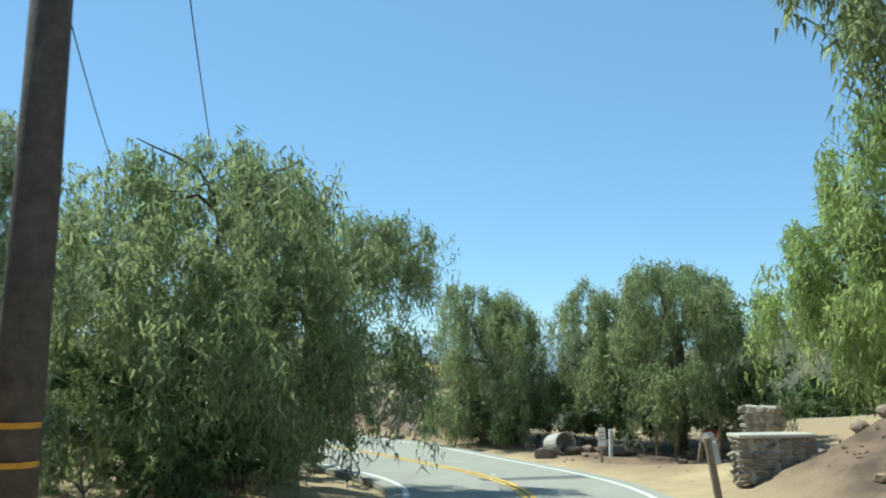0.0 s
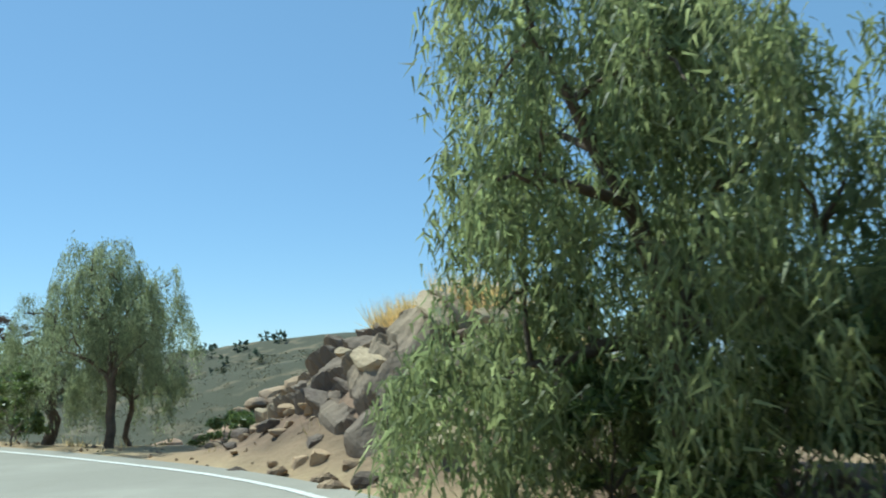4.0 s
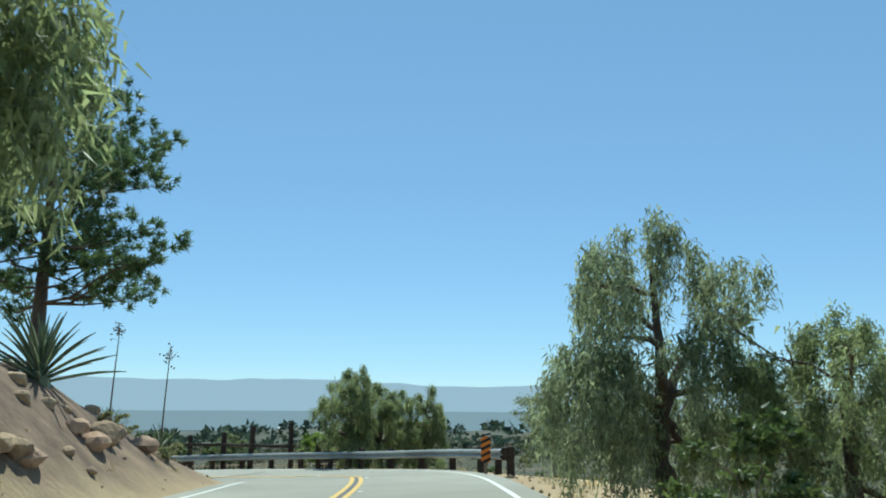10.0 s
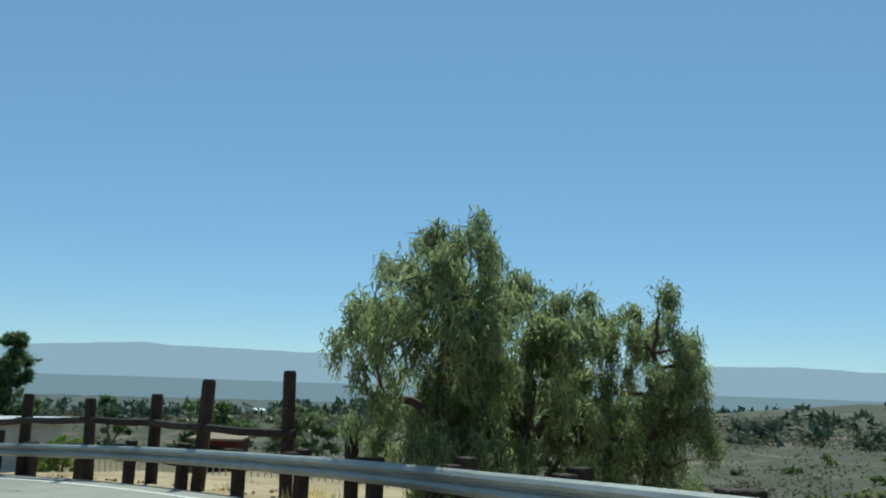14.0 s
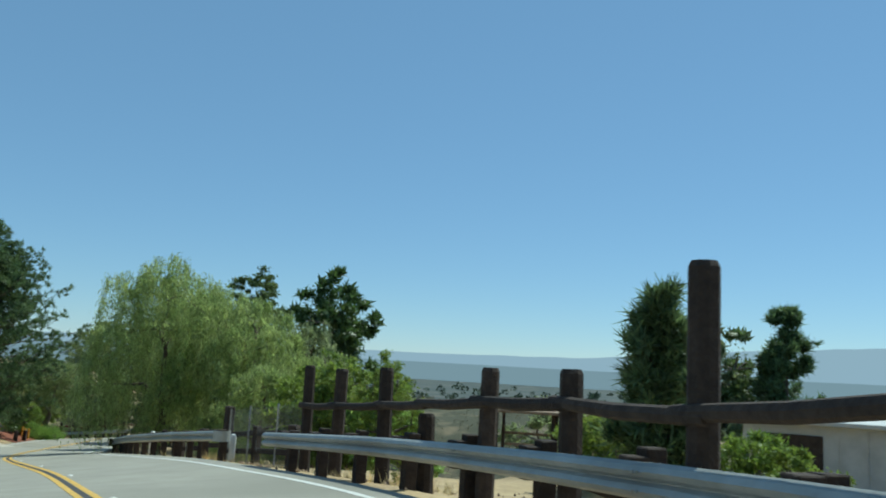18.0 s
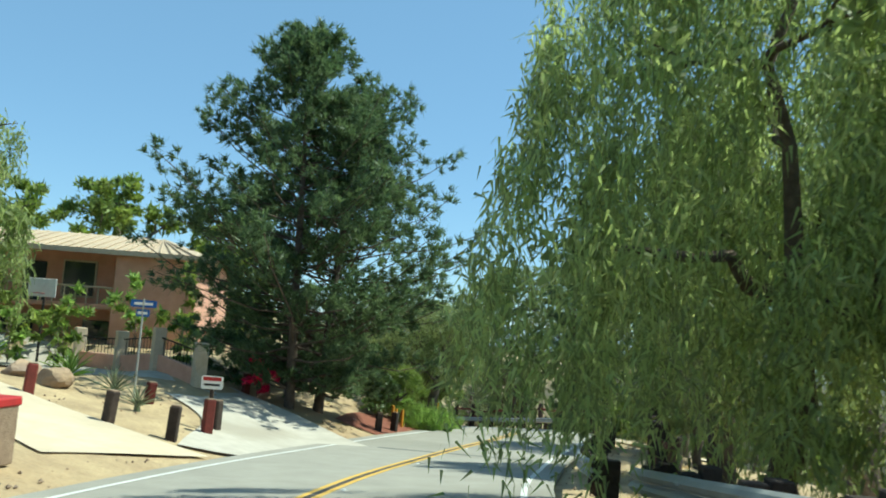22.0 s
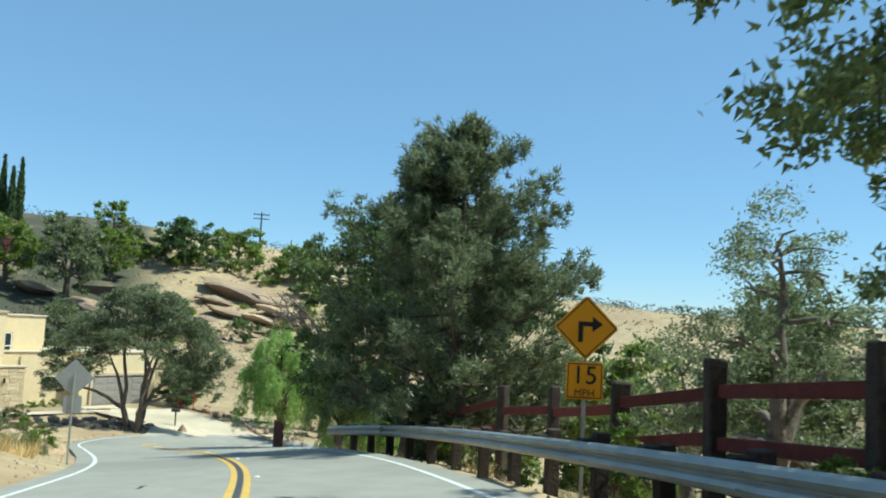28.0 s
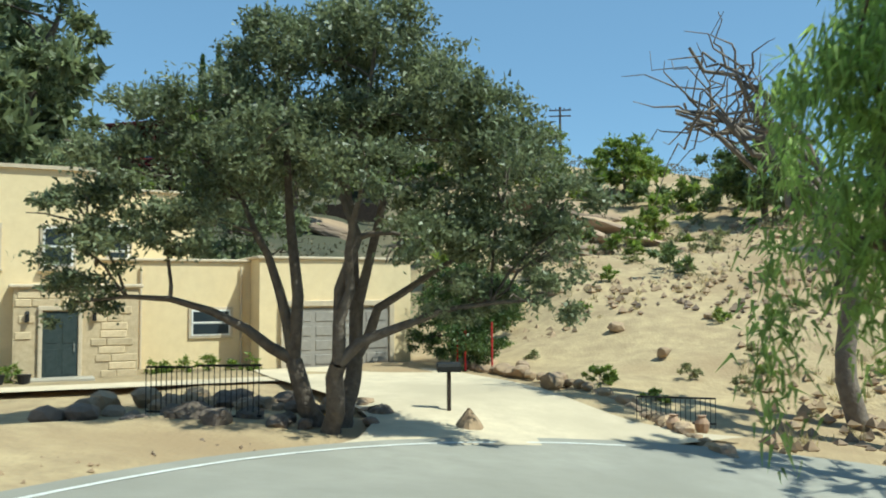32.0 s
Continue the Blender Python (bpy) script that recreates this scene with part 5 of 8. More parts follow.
# At the last bend
OAK_LOBES = [(0, 0, 8.65, 1.4, 0.86), (-0.3, -2.76, 7.35, 1.4, 0.86), (0.2, 2.44, 7.45, 1.3, 0.86), (1.4, -1.27, 6.35, 1.19, 0.76), (-1.6, 1.27, 7.35, 1.3, 0.86), (0.6, 1.17, 8.95, 1.08, 0.65), (0.8, -4.56, 5.95, 1.19, 0.76), (0.6, 4.13, 5.85, 1.19, 0.86), (-2, -1.27, 6.35, 1.3, 0.86), (1.8, 1.06, 5.65, 1.08, 0.65), (0.6, -3.6, 4.4, 0.97, 0.65), (0.4, 3.71, 4.2, 0.97, 0.65), (-0.6, -1.27, 9.05, 1.08, 0.65), (1.2, -5.19, 4, 0.97, 0.65), (0.8, 4.98, 4, 0.97, 0.76), (0.3, -2.33, 5.65, 1.08, 0.65), (0.2, 2.65, 5, 1.08, 0.65), (0.9, -5.51, 2.9, 0.76, 0.65), (0.7, 3.18, 2.9, 0.86, 0.54), (1.2, 4.66, 2.9, 0.86, 0.65), (-1, 3.39, 6.75, 1.08, 0.76), (-1.2, -3.6, 6.55, 1.08, 0.76), (0.4, 0.32, 6.95, 1.08, 0.65), (-0.4, -1.4, 7.4, 1.2, 0.8), (0.3, 1.2, 7, 1.2, 0.8), (0.2, -4, 7.2, 1.1, 0.7), (0.1, 3.8, 7, 1.1, 0.7), (1, -5.4, 5, 0.9, 0.6), (0.9, 5.3, 5, 0.9, 0.6), (1.5, -2.6, 4.6, 0.9, 0.6), (1.5, 2.2, 4.2, 0.9, 0.6), (-1, 0.2, 9.4, 1.1, 0.7), (-1.4, -2.2, 8.6, 1, 0.7), (-1.2, 2.4, 8.5, 1, 0.7)]
leafy(-98.6, 135.3, 9.6, 5.6, 84, 1900, 14, .16, OLD_OAK, .3, "oak_tree", "old live oak with forking trunks beside the driveway", lobes=OAK_LOBES, stems=3, trunk=.26, fork=.16, cap=70000, cover=1.55)
leafy(-113.5, 138.5, 4.2, 2.8, 85, 420, size=.24, leaf=OAK_DARK, low=.02, label="dense dark shrub beside the garage", name="bush")
for k, (x, y, h, r, lf) in enumerate([(-124, 112, 17, 6.5, EUC), (-126, 113.5, 18.5, 5.4, EUC), (-123, 119, 11, 4, EUC), (-126, 127, 9, 4, EUC), (-134, 108, 16, 6, EUC), (-146, 125, 11, 4.5, EUC), (-150, 117.5, 9, 4.5, SHRUB), (-136, 114, 6, 4, SHRUB), (-170, 138.5, 7.5, 5.5, OAK_DARK), (-176, 147, 6, 5, SHRUB), (-168, 156, 6, 5, SHRUB), (-160, 129, 7, 4, SHRUB), (-171, 128, 9, 3.2, SHRUB), (-150, 164, 8, 5, OAK), (-128, 166, 10, 5.5, OAK_DARK)]):
    leafy(x, y, h, r, 100 + k, 420, 12, .42, lf, .15, label={EUC: "tall hazy grey-green eucalyptus on the hill", OAK_DARK: "dark rounded oak on the hill crest"}.get(lf, "green scrubby tree on the hillside"), name="hill_tree", group="trees on the hill", spread=.45, cover=.9, count=22)
for k, (x, y) in enumerate([(-160.5, 113.0), (-161.5, 114.3), (-160.8, 115.6), (-162.0, 116.4)]):
    cypress(x, y, 12.5 + 1.2 * (k % 2), .62, 130 + k, ground_z(x, y))

# ---- guardrails ----
BEAM = [(0.0, 0.0), (0.05, 0.03), (0.08, 0.075), (0.05, 0.12), (0.0, 0.15), (0.0, 0.16), (0.05, 0.19), (0.08, 0.235), (0.05, 0.28), (0.0, 0.31), (-0.004, 0.31), (0.046, 0.275), (0.072, 0.235), (0.046, 0.195), (-0.004, 0.165), (-0.004, 0.145), (0.046, 0.115), (0.072, 0.075), (0.046, 0.035), (-0.004, 0.0)]
POST = Geo().box((0, 0, .1), (.2, .2, 1.35), .012).mesh("post")
BLOCK = Geo().box((0, 0, 0), (.2, .2, .36), .01).mesh("spacer_block")
for me in (POST, BLOCK):
    me.materials.append(TIMBER_DARK)


def guardrail(s0, s1, across, label, end0="", end1="", seed=0):
    """A steel W-beam in lapped panels on timber posts with spacer blocks."""
    rnd = np.random.default_rng(seed)
    t = thing("guardrail", label, "guardrail", Matrix(), "guardrails along the drop")
    s, k = s0, 0
    while s < s1 - 0.5:
        e = min(s + 3.81, s1)
        runs = np.linspace(s - (0.15 if k else 0), e, 6)
        pts = [beside(q, across, 0.40 + 0.004 * (k % 2)) for q in runs]
        g = Geo().sweep([(-a, u) for a, u in BEAM], pts, closed=True)
        beam = part("beam", g, STEEL, t, "galvanised corrugated steel beam")
        for q in (s + .05, s + .11):
            for u in (.08, .235):
                b = beside(q, across - .085, .40 + u)
                part("bolt", Geo().box((0, 0, 0), (.03, .03, .03), .006), STEEL, beam, at=pose(*b))
        s, k = e, k + 1
    for q in np.arange(s0 + .4, s1, 1.905):
        p = beside(q, across + .32)
        turn = math.degrees(math.atan2(-np.interp(q, RUN, WAY[:, 0]), np.interp(q, RUN, WAY[:, 1])))
        z = ground_z(p.x, p.y)
        top = beside(q, across).z + rnd.uniform(.72, .84)
        part("post", POST, TIMBER_DARK, t, at=pose(p.x, p.y, top - .775, rnd.uniform(-2, 2), rnd.uniform(-2, 2), turn + rnd.uniform(-3, 3)))
        b = beside(q, across + .12, .56)
        part("spacer_block", BLOCK, TIMBER_DARK, t, at=pose(*b, 0, 0, turn))
    for sign, at_s, kind in ((-1, s0, end0), (1, s1, end1)):
        if kind == "round":
            c = beside(at_s, across + .16, .40)
            d = beside(at_s + .2, across, 0) - beside(at_s, across, 0)
            a = math.atan2(d.y, d.x) + (math.pi if sign < 0 else 0)
            g = Geo()
            g.sweep([(0, 0), (0, .31), (-.01, .31), (-.01, 0)], [c + Vector((math.cos(a + w) * .26, math.sin(a + w) * .26, 0)) for w in np.linspace(-1.6, 1.6, 9)], closed=True)
            part("end_terminal", g, STEEL, t, "rounded steel end piece")


guardrail(85.0, 128.4, 4.15, "long galvanised guardrail around the outside of the hairpin", "", "", 1)
guardrail(134.4, 156.2, 4.6, "galvanised guardrail with a rounded end under the pepper tree", "round", "", 2)
guardrail(158.5, 184, 4.35, "galvanised guardrail beside the red timber fence", "", "", 3)
guardrail(197, 239.5, 4.5, "galvanised guardrail on the downhill edge", "", "", 4)


# ---- timber fences ----
def timber(name, a, b, w, h, material, parent, label=""):
    """A squared timber from a to b."""
    a, b = Vector(a), Vector(b)
    d = b - a
    m = Matrix.Translation(a) @ d.to_track_quat("X", "Z").to_matrix().to_4x4()
    return part(name, Geo().box((d.length / 2, 0, 0), (d.length, w, h), min(w, h) * .12), material, parent, label, at=m)


def fence(rows, label, rails, material, rail_material, seed, group="", size=.2, level=0):
    """Posts from (x, y, height) rows on the ground, and rails between them at given shares of a 1.3 m height."""
    rnd = np.random.default_rng(seed)
    t = thing("timber_fence", label, "fence", Matrix(), group)
    feet = []
    for x, y, h in rows:
        z = ground_z(x, y)
        feet.append(Vector((x, y, z)))
        w = size * rnd.uniform(.85, 1.25)
        m = pose(x, y, z, rnd.normal(0, .5), rnd.normal(0, .5), rnd.uniform(0, 90))
        g = Geo().box((0, 0, h / 2 - .2), (w, w * rnd.uniform(.8, 1.1), h + .4), w * .1)
        part("post", g, material, t, at=m)
    for (a, b), (p, q) in zip(zip(feet, feet[1:]), zip(rows, rows[1:])):
        if level:
            a, b = a + Vector((0, 0, p[2] - level)), b + Vector((0, 0, q[2] - level))
        for r in rails:
            off = Vector((0, 0, r + rnd.normal(0, .05)))
            timber("rail", a + off, b + off + Vector((0, 0, rnd.normal(0, .05))), .09, .17, rail_material, t)
    return t


# Tall fence of the hairpin: x, y, top of the post, height of the rail (0: none)
ROW_A = [(53.42, 73.66, -3.56, 0), (52.5, 75.2, -2.63, -3.77), (50.97, 77.22, -2.83, -3.77), (50.0, 79.11, -3.18, -3.79), (48.56, 80.58, -3.33, -3.82), (46.75, 82.92, -3.32, -3.98), (44.85, 85.24, -3.86, -4.2), (43.1, 86.9, -3.22, -4.46), (41.32, 88.55, -4.14, -4.5), (39.51, 90.05, -4.17, -4.62), (37.6, 91.65, -4.95, -4.8), (35.71, 93.18, -4.27, -4.97), (33.44, 94.67, -4.36, -5.16), (31.62, 95.85, -4.34, -5.3)]


def tall_fence():
    rnd = np.random.default_rng(3)
    t = thing("timber_fence", "weathered dark timber post-and-rail fence beyond the guardrail", "fence", Matrix())
    for k, (x, y, top, _) in enumerate(ROW_A):
        z = ground_z(x, y)
        w = rnd.uniform(.22, .27)
        h = top - z
        lean = (0, -5) if k == 4 else (rnd.normal(0, .7), rnd.normal(0, .7))
        g = Geo().tube([(0, 0, -.4), (0, 0, h * .5), (0, 0, h - .05), (0, 0, h)], [w * .56, w * .55, w * .54, w * .45], 9)
        part("post", g, TIMBER_DARK, t, at=pose(x, y, z, *lean, rnd.uniform(0, 90)))
    for (x0, y0, _, a), (x1, y1, _, b) in zip(ROW_A, ROW_A[1:]):
        if a and b:
            d = Vector((x1 - x0, y1 - y0, 0)).normalized() * .25
            n = Vector((d.y, -d.x, 0)) * -.5
            pts = [Vector((x0, y0, a)) - d + n, Vector(((x0 + x1) / 2, (y0 + y1) / 2, (a + b) / 2 - .03)) + n, Vector((x1, y1, b)) + d + n]
            part("rail", Geo().tube(pts, [.075, .08, .07], 8), TIMBER_DARK, t)
            if rnd.uniform() < .5:
                low = Vector((0, 0, -.75))
                part("rail", Geo().tube([p + low for p in pts], [.06, .06, .055], 8), TIMBER_DARK, t)


tall_fence()
rows = [(*beside(s, 5.9)[:2], h) for s, h in zip(np.arange(131.5, 147, 3.1), (1.2, 1.2, 1.9, 1.2, 1.0))]
fence(rows, "dark timber fence in the shade of the pepper tree", (.55, 1.0), TIMBER_DARK, TIMBER_DARK, 4, size=.22)
rows = [(*beside(s, 6.4)[:2], h) for s, h in zip(np.arange(164.6, 187, 3.55), (1.4, 1.6, 1.6, 1.7, 2.0, 2.0, 2.0))]
fence(rows, "red-stained timber fence with dark posts behind the guardrail", (.5, 1.15), TIMBER_DARK, TIMBER_RED, 5, size=.24)
rows = [(*beside(s, 5.9)[:2], beside(s, 0).z + h - .3 - ground_z(*beside(s, 5.9)[:2])) for s, h in zip(np.arange(196, 236, 2.9), (2.2, 2.3, 2.15, 2.3, 2.1, 2.2, 2.1, 2.3, 2.3, 2.1, 2.1, 2.2, 2.0, 2.1))]
fence(rows, "red-stained timber fence with dark posts above the slope", (.6, 1.2), TIMBER_DARK, TIMBER_RED, 6, size=.24, level=1.62)


# ---- signs ----
def letters(text, size, at, material, parent, name="lettering", thick=0.002, wide=1.0):
    """Raised lettering in the built-in font, as a mesh; it reads along x and stands up along z."""
    cu = bpy.data.curves.new(name, "FONT")
    cu.body, cu.size, cu.extrude, cu.align_x, cu.align_y = text, size, thick, "CENTER", "CENTER"
    tmp = bpy.data.objects.new(name, cu)
    me = bpy.data.meshes.new_from_object(tmp)
    bpy.data.objects.remove(tmp)
    me.materials.clear()
    me.materials.append(material)
    return part(name, me, material, parent, at=at @ pose(0, 0, 0, 90) @ Matrix.Diagonal((wide, 1, 1, 1)))


def plate(w, h, t=.006, turn=0, r=.04):
    """A sheet sign with cut corners in the x-z plane."""
    pts = [(-w / 2 + r, -h / 2), (w / 2 - r, -h / 2), (w / 2, -h / 2 + r), (w / 2, h / 2 - r), (w / 2 - r, h / 2), (-w / 2 + r, h / 2), (-w / 2, h / 2 - r), (-w / 2, -h / 2 + r)]
    c, s = math.cos(radians(turn)), math.sin(radians(turn))
    pts = [(x * c - z * s, x * s + z * c) for x, z in pts]
    n = len(pts)
    g = Geo()
    g.add([(x, y, z) for y in (-t / 2, t / 2) for x, z in pts], [tuple(range(n)), tuple(range(n, 2 * n))[::-1]] + [(k, k + n, (k + 1) % n + n, (k + 1) % n) for k in range(n)])
    return g


def frame_line(w, t, y, turn=0):
    """A square border line."""
    g = Geo()
    o, i = w / 2, w / 2 - t
    c, s = math.cos(radians(turn)), math.sin(radians(turn))
    v = [(x * c - z * s, y, x * s + z * c) for q in (o, i) for x, z in ((-q, -q), (q, -q), (q, q), (-q, q))]
    return g.add(v, [(k, (k + 1) % 4, (k + 1) % 4 + 4, k + 4) for k in range(4)])


def warning_sign(x, y, z, turn, lift=1.75):
    """An amber diamond with a bent arrow and a speed plate below it."""
    t = thing("warning_sign", "amber diamond right-turn warning sign with a speed plate", "road sign", pose(x, y, z, 0, 0, turn))
    part("post", Geo().box((0, .04, lift * .5), (.06, .03, lift + 1.0), .005), STEEL, t, "perforated steel post")
    d = part("diamond", plate(.76, .76, turn=45), SIGN_YELLOW, t, "amber diamond plate", at=pose(0, 0, lift + .35))
    part("border", frame_line(.70, .018, -.0055, 45), BLACK, d)
    a = Geo().add([(-.13, -.006, -.24), (-.05, -.006, -.24), (-.05, -.006, .02), (.1, -.006, .02), (.1, -.006, .1), (-.05, -.006, .1), (-.13, -.006, .1), (-.13, -.006, .02)], [(0, 1, 2, 7), (7, 2, 5, 6), (2, 3, 4, 5)])
    a.add([(.1, -.006, -.07), (.27, -.006, .06), (.1, -.006, .19)], [(0, 1, 2)])
    part("arrow", a, BLACK, d, "black bent arrow")
    p = part("speed_plate", plate(.61, .61), SIGN_YELLOW, t, "square amber speed plate", at=pose(0, 0, lift - .52))
    part("border", frame_line(.56, .016, -.0055), BLACK, p)
    letters("15", .42, pose(0, -.005, .08), BLACK, p, "numerals")
    letters("MPH", .17, pose(0, -.005, -.2), BLACK, p)
    return t


warning_sign(-49.0, 143.6, ground_z(-49.0, 143.6), 70, -13.4 - ground_z(-49.0, 143.6))

t = thing("road_sign_back", "bare aluminium back of a diamond sign and plate on a post", "road sign", pose(-62.8, 134.6, ground_z(-62.8, 134.6), 0, 0, 85))
part("post", Geo().box((0, -.03, 1.1), (.06, .03, 3.0), .005), STEEL, t)
part("diamond", plate(.76, .76, turn=45), SIGN_BACK, t, at=pose(0, 0, 2.45))
part("speed_plate", plate(.5, .5), SIGN_BACK, t, at=pose(0, 0, 1.7))


def object_marker(x, y, turn):
    t = thing("object_marker", "orange and black striped marker board on a post", "road sign", pose(x, y, ground_z(x, y), 0, 0, turn))
    part("post", Geo().box((0, .05, .45), (.09, .09, 1.5), .01), TIMBER_GREY, t)
    b = part("board", plate(.28, .74, .008), SIGN_ORANGE, t, at=pose(0, 0, .78))
    for k in range(5):
        z = -.40 + k * .2
        q = Geo().add([(-.15, -.006, z - .04), (.15, -.006, z + .1), (.15, -.006, min(z + .19, .44)), (-.15, -.006, min(z + .05, .44))], [(0, 1, 2, 3)])
        part("stripe", q, BLACK, b, "black slanting stripe")


object_marker(53.3, 56.6, -24)


def stake(name, x, y, h, w, material, label, category="post", group="", tilt=(0, 0), cap=False):
    t = thing(name, label, category, pose(x, y, ground_z(x, y), *tilt, 20), group)
    part("shaft", Geo().box((0, 0, h / 2 - .2), (w, w, h + .4), w * .12), material, t)
    return t


stake("timber_stake", 54.0, 56.4, .95, .09, TIMBER_GREY, "grey timber stake beside the marker board")
stake("timber_stake", 53.6, 50.8, .8, .09, TIMBER_GREY, "reddish timber stake on a dirt mound")
p = beside(147, 5.35)
t = thing("marker_post", "short rounded white marker post behind the guardrail", "post", pose(p.x, p.y, ground_z(p.x, p.y)))
part("shaft", Geo().tube([(0, 0, -.3), (0, 0, .95), (0, 0, 1.08), (0, 0, 1.12)], [.12, .12, .1, .05], 10), PAINT_WHITE, t, smooth=False)
for k, s in enumerate((135.2, 140.4)):
    p = beside(s, 5.35)
    t = thing("marker_post", "short rounded white marker post behind the guardrail", "post", pose(p.x, p.y, ground_z(p.x, p.y)))
    part("shaft", Geo().tube([(0, 0, -.3), (0, 0, .75), (0, 0, .85), (0, 0, .88)], [.1, .1, .08, .04], 10), PAINT_WHITE, t)

# ---- drives and paving ----
def ribbon(name, pts, widths, material, label, category="driveway", up=0.05, kind="structure"):
    """A paved way draped on the ground."""
    c = catmull([(*p, w) for p, w in zip(pts, widths)], .9)
    d = np.gradient(c[:, :2], axis=0)
    d /= np.linalg.norm(d, axis=1)[:, None]
    cols = np.linspace(-.5, .5, 9)
    g = Geo()
    v = []
    for (x, y, w), (dx, dy) in zip(c, d):
        px, py = x + dy * w * cols, y - dx * w * cols
        zz = land(px, py)
        v += [(a, b, max(z, zz.mean() - .25) + up) for a, b, z in zip(px, py, zz)]
    n = len(cols)
    g.add(v, [(i * n + k, i * n + k + 1, (i + 1) * n + k + 1, (i + 1) * n + k) for i in range(len(c) - 1) for k in range(n - 1)])
    return solid(name, g, material, label, category, kind, smooth=True)


ribbon("driveway", [(-98.6, 140.6), (-100.6, 139.6), (-105.0, 137.4), (-110.0, 134.6), (-112.8, 133.0)], (11, 7.5, 6.5, 6.5, 6.0), DRIVE, "pale sandy concrete driveway up to the garage", up=.1)
ribbon("garden_path", [(-109.5, 134.0), (-107.5, 129.5), (-105.6, 125.0), (-103.6, 120.5)], (1.6, 1.6, 1.6, 1.6), DRIVE, "narrow pale path along the front of the house", "path", up=.06)
ribbon("side_street", [(-3.6, 110.2), (-8.5, 111.2), (-14.0, 110.6), (-20.0, 108.2), (-28.0, 104.0)], (7.0, 5.0, 4.5, 4.5, 5.0), CONCRETE, "sunlit concrete side street leading up to a house", "road", up=.07)
ribbon("driveway_apron", [(-2.4, 105.3), (-5.5, 103.7), (-10.0, 101.5), (-17.0, 99.0)], (4.4, 3.4, 3.2, 3.2), DRIVE, "pale concrete driveway behind the kerb", up=.07)
ribbon("driveway_downhill", [(-14.0, 130.0), (-14.5, 134.0), (-16.5, 141.0), (-20.0, 150.0)], (11, 8, 6, 5.5), DRIVE, "dusty concrete driveway dropping away from the road", up=.06)


# ---- stone wall, pier and roadside clutter on the first straight ----
def rubble(name, label, x, y, w, d, h, turn, seed, rows=7, cols=3, cap=True, z=None):
    """A rubble wall: mortar core with separate rough stones on its faces and end."""
    rnd = np.random.default_rng(seed)
    z = ground_z(x, y) - .1 if z is None else z
    t = thing(name, label, "wall", pose(x, y, z, 0, 0, turn))
    part("core", Geo().box((0, 0, h / 2), (w - .1, d - .1, h), .03), MORTAR, t)
    for r in range(rows):
        zz = (r + .5) * h / rows
        spots = [(-w / 2 + (k + .5) * w / cols, sy * (d / 2 - .06)) for sy in (-1, 1) for k in range(cols)] + [(sx * (w / 2 - .06), (k - .5) * d * .45) for sx in (-1, 1) for k in range(2)]
        for px, py in spots:
            me = rock_shape(int(rnd.integers(0, 9)), 2, .95, .16).copy()
            me.materials.append(WALL_STONE)
            ob = new("stone", me)
            ob.parent = t
            sx = w / cols * .58 if abs(py) > d * .3 else .16
            ob.matrix_basis = pose(px + rnd.normal(0, .02), py, zz, rnd.uniform(-12, 12), rnd.uniform(-12, 12), rnd.uniform(-15, 15)) @ Matrix.Diagonal((sx * rnd.uniform(1.0, 1.5), .14, h / rows * rnd.uniform(.75, 1.05), 1))
    if cap:
        part("coping", Geo().box((0, 0, h + .03), (w + .08, d + .08, .08), .02), CONCRETE, t, "pale flat coping")
    return t


rubble("stone_wall", "low rubble stone retaining wall with a pale coping", 18.75, -5.5, 1.6, .45, .9, -72, 3, 7, 6)
rubble("stone_pier", "broken rubble stone gate pier", 22.4, -6.1, .9, .45, 1.4, 80, 4, 7, 3, False)
for k in range(26):
    r = np.random.default_rng(300 + k)
    boulder(12.0 + r.uniform(0, 6), -6.8 - r.uniform(0, 2.5), r.uniform(.08, .22), k, label="loose stone on the sandy mound", group="loose stones", sub=2)

t = thing("notice_sign", "small weathered white notice board on a timber post", "sign", pose(24.2, -2.3, ground_z(24.2, -2.3), 0, 0, -84))
part("post", Geo().box((0, .03, .35), (.06, .04, 1.1), .008), TIMBER_GREY, t)
b = part("board", plate(.2, .48, .02, r=.02), PAINT_WHITE, t, "faded white board", at=pose(0, -.02, .68))
for k in range(3):
    part("text_bar", Geo().box((0, -.012, .12 - k * .1), (.13, .004, .022)), TIMBER_GREY, b)
stake("marker_stake", 25.6, -2.6, .75, .1, PAINT_WHITE, "short white painted stake under the trees")
for k, (x, y, h) in enumerate([(25.7, -3.9, .8), (25.5, -4.4, .75), (23.9, -4.8, .8), (24.4, -5.9, .9)]):
    stake("timber_stake", x, y, h, .1, TIMBER_GREY, "reddish-brown rough timber stake", tilt=((-3, 4, 6, -5)[k], (2, -3, -7, 4)[k]), group="stakes at the pull-off")


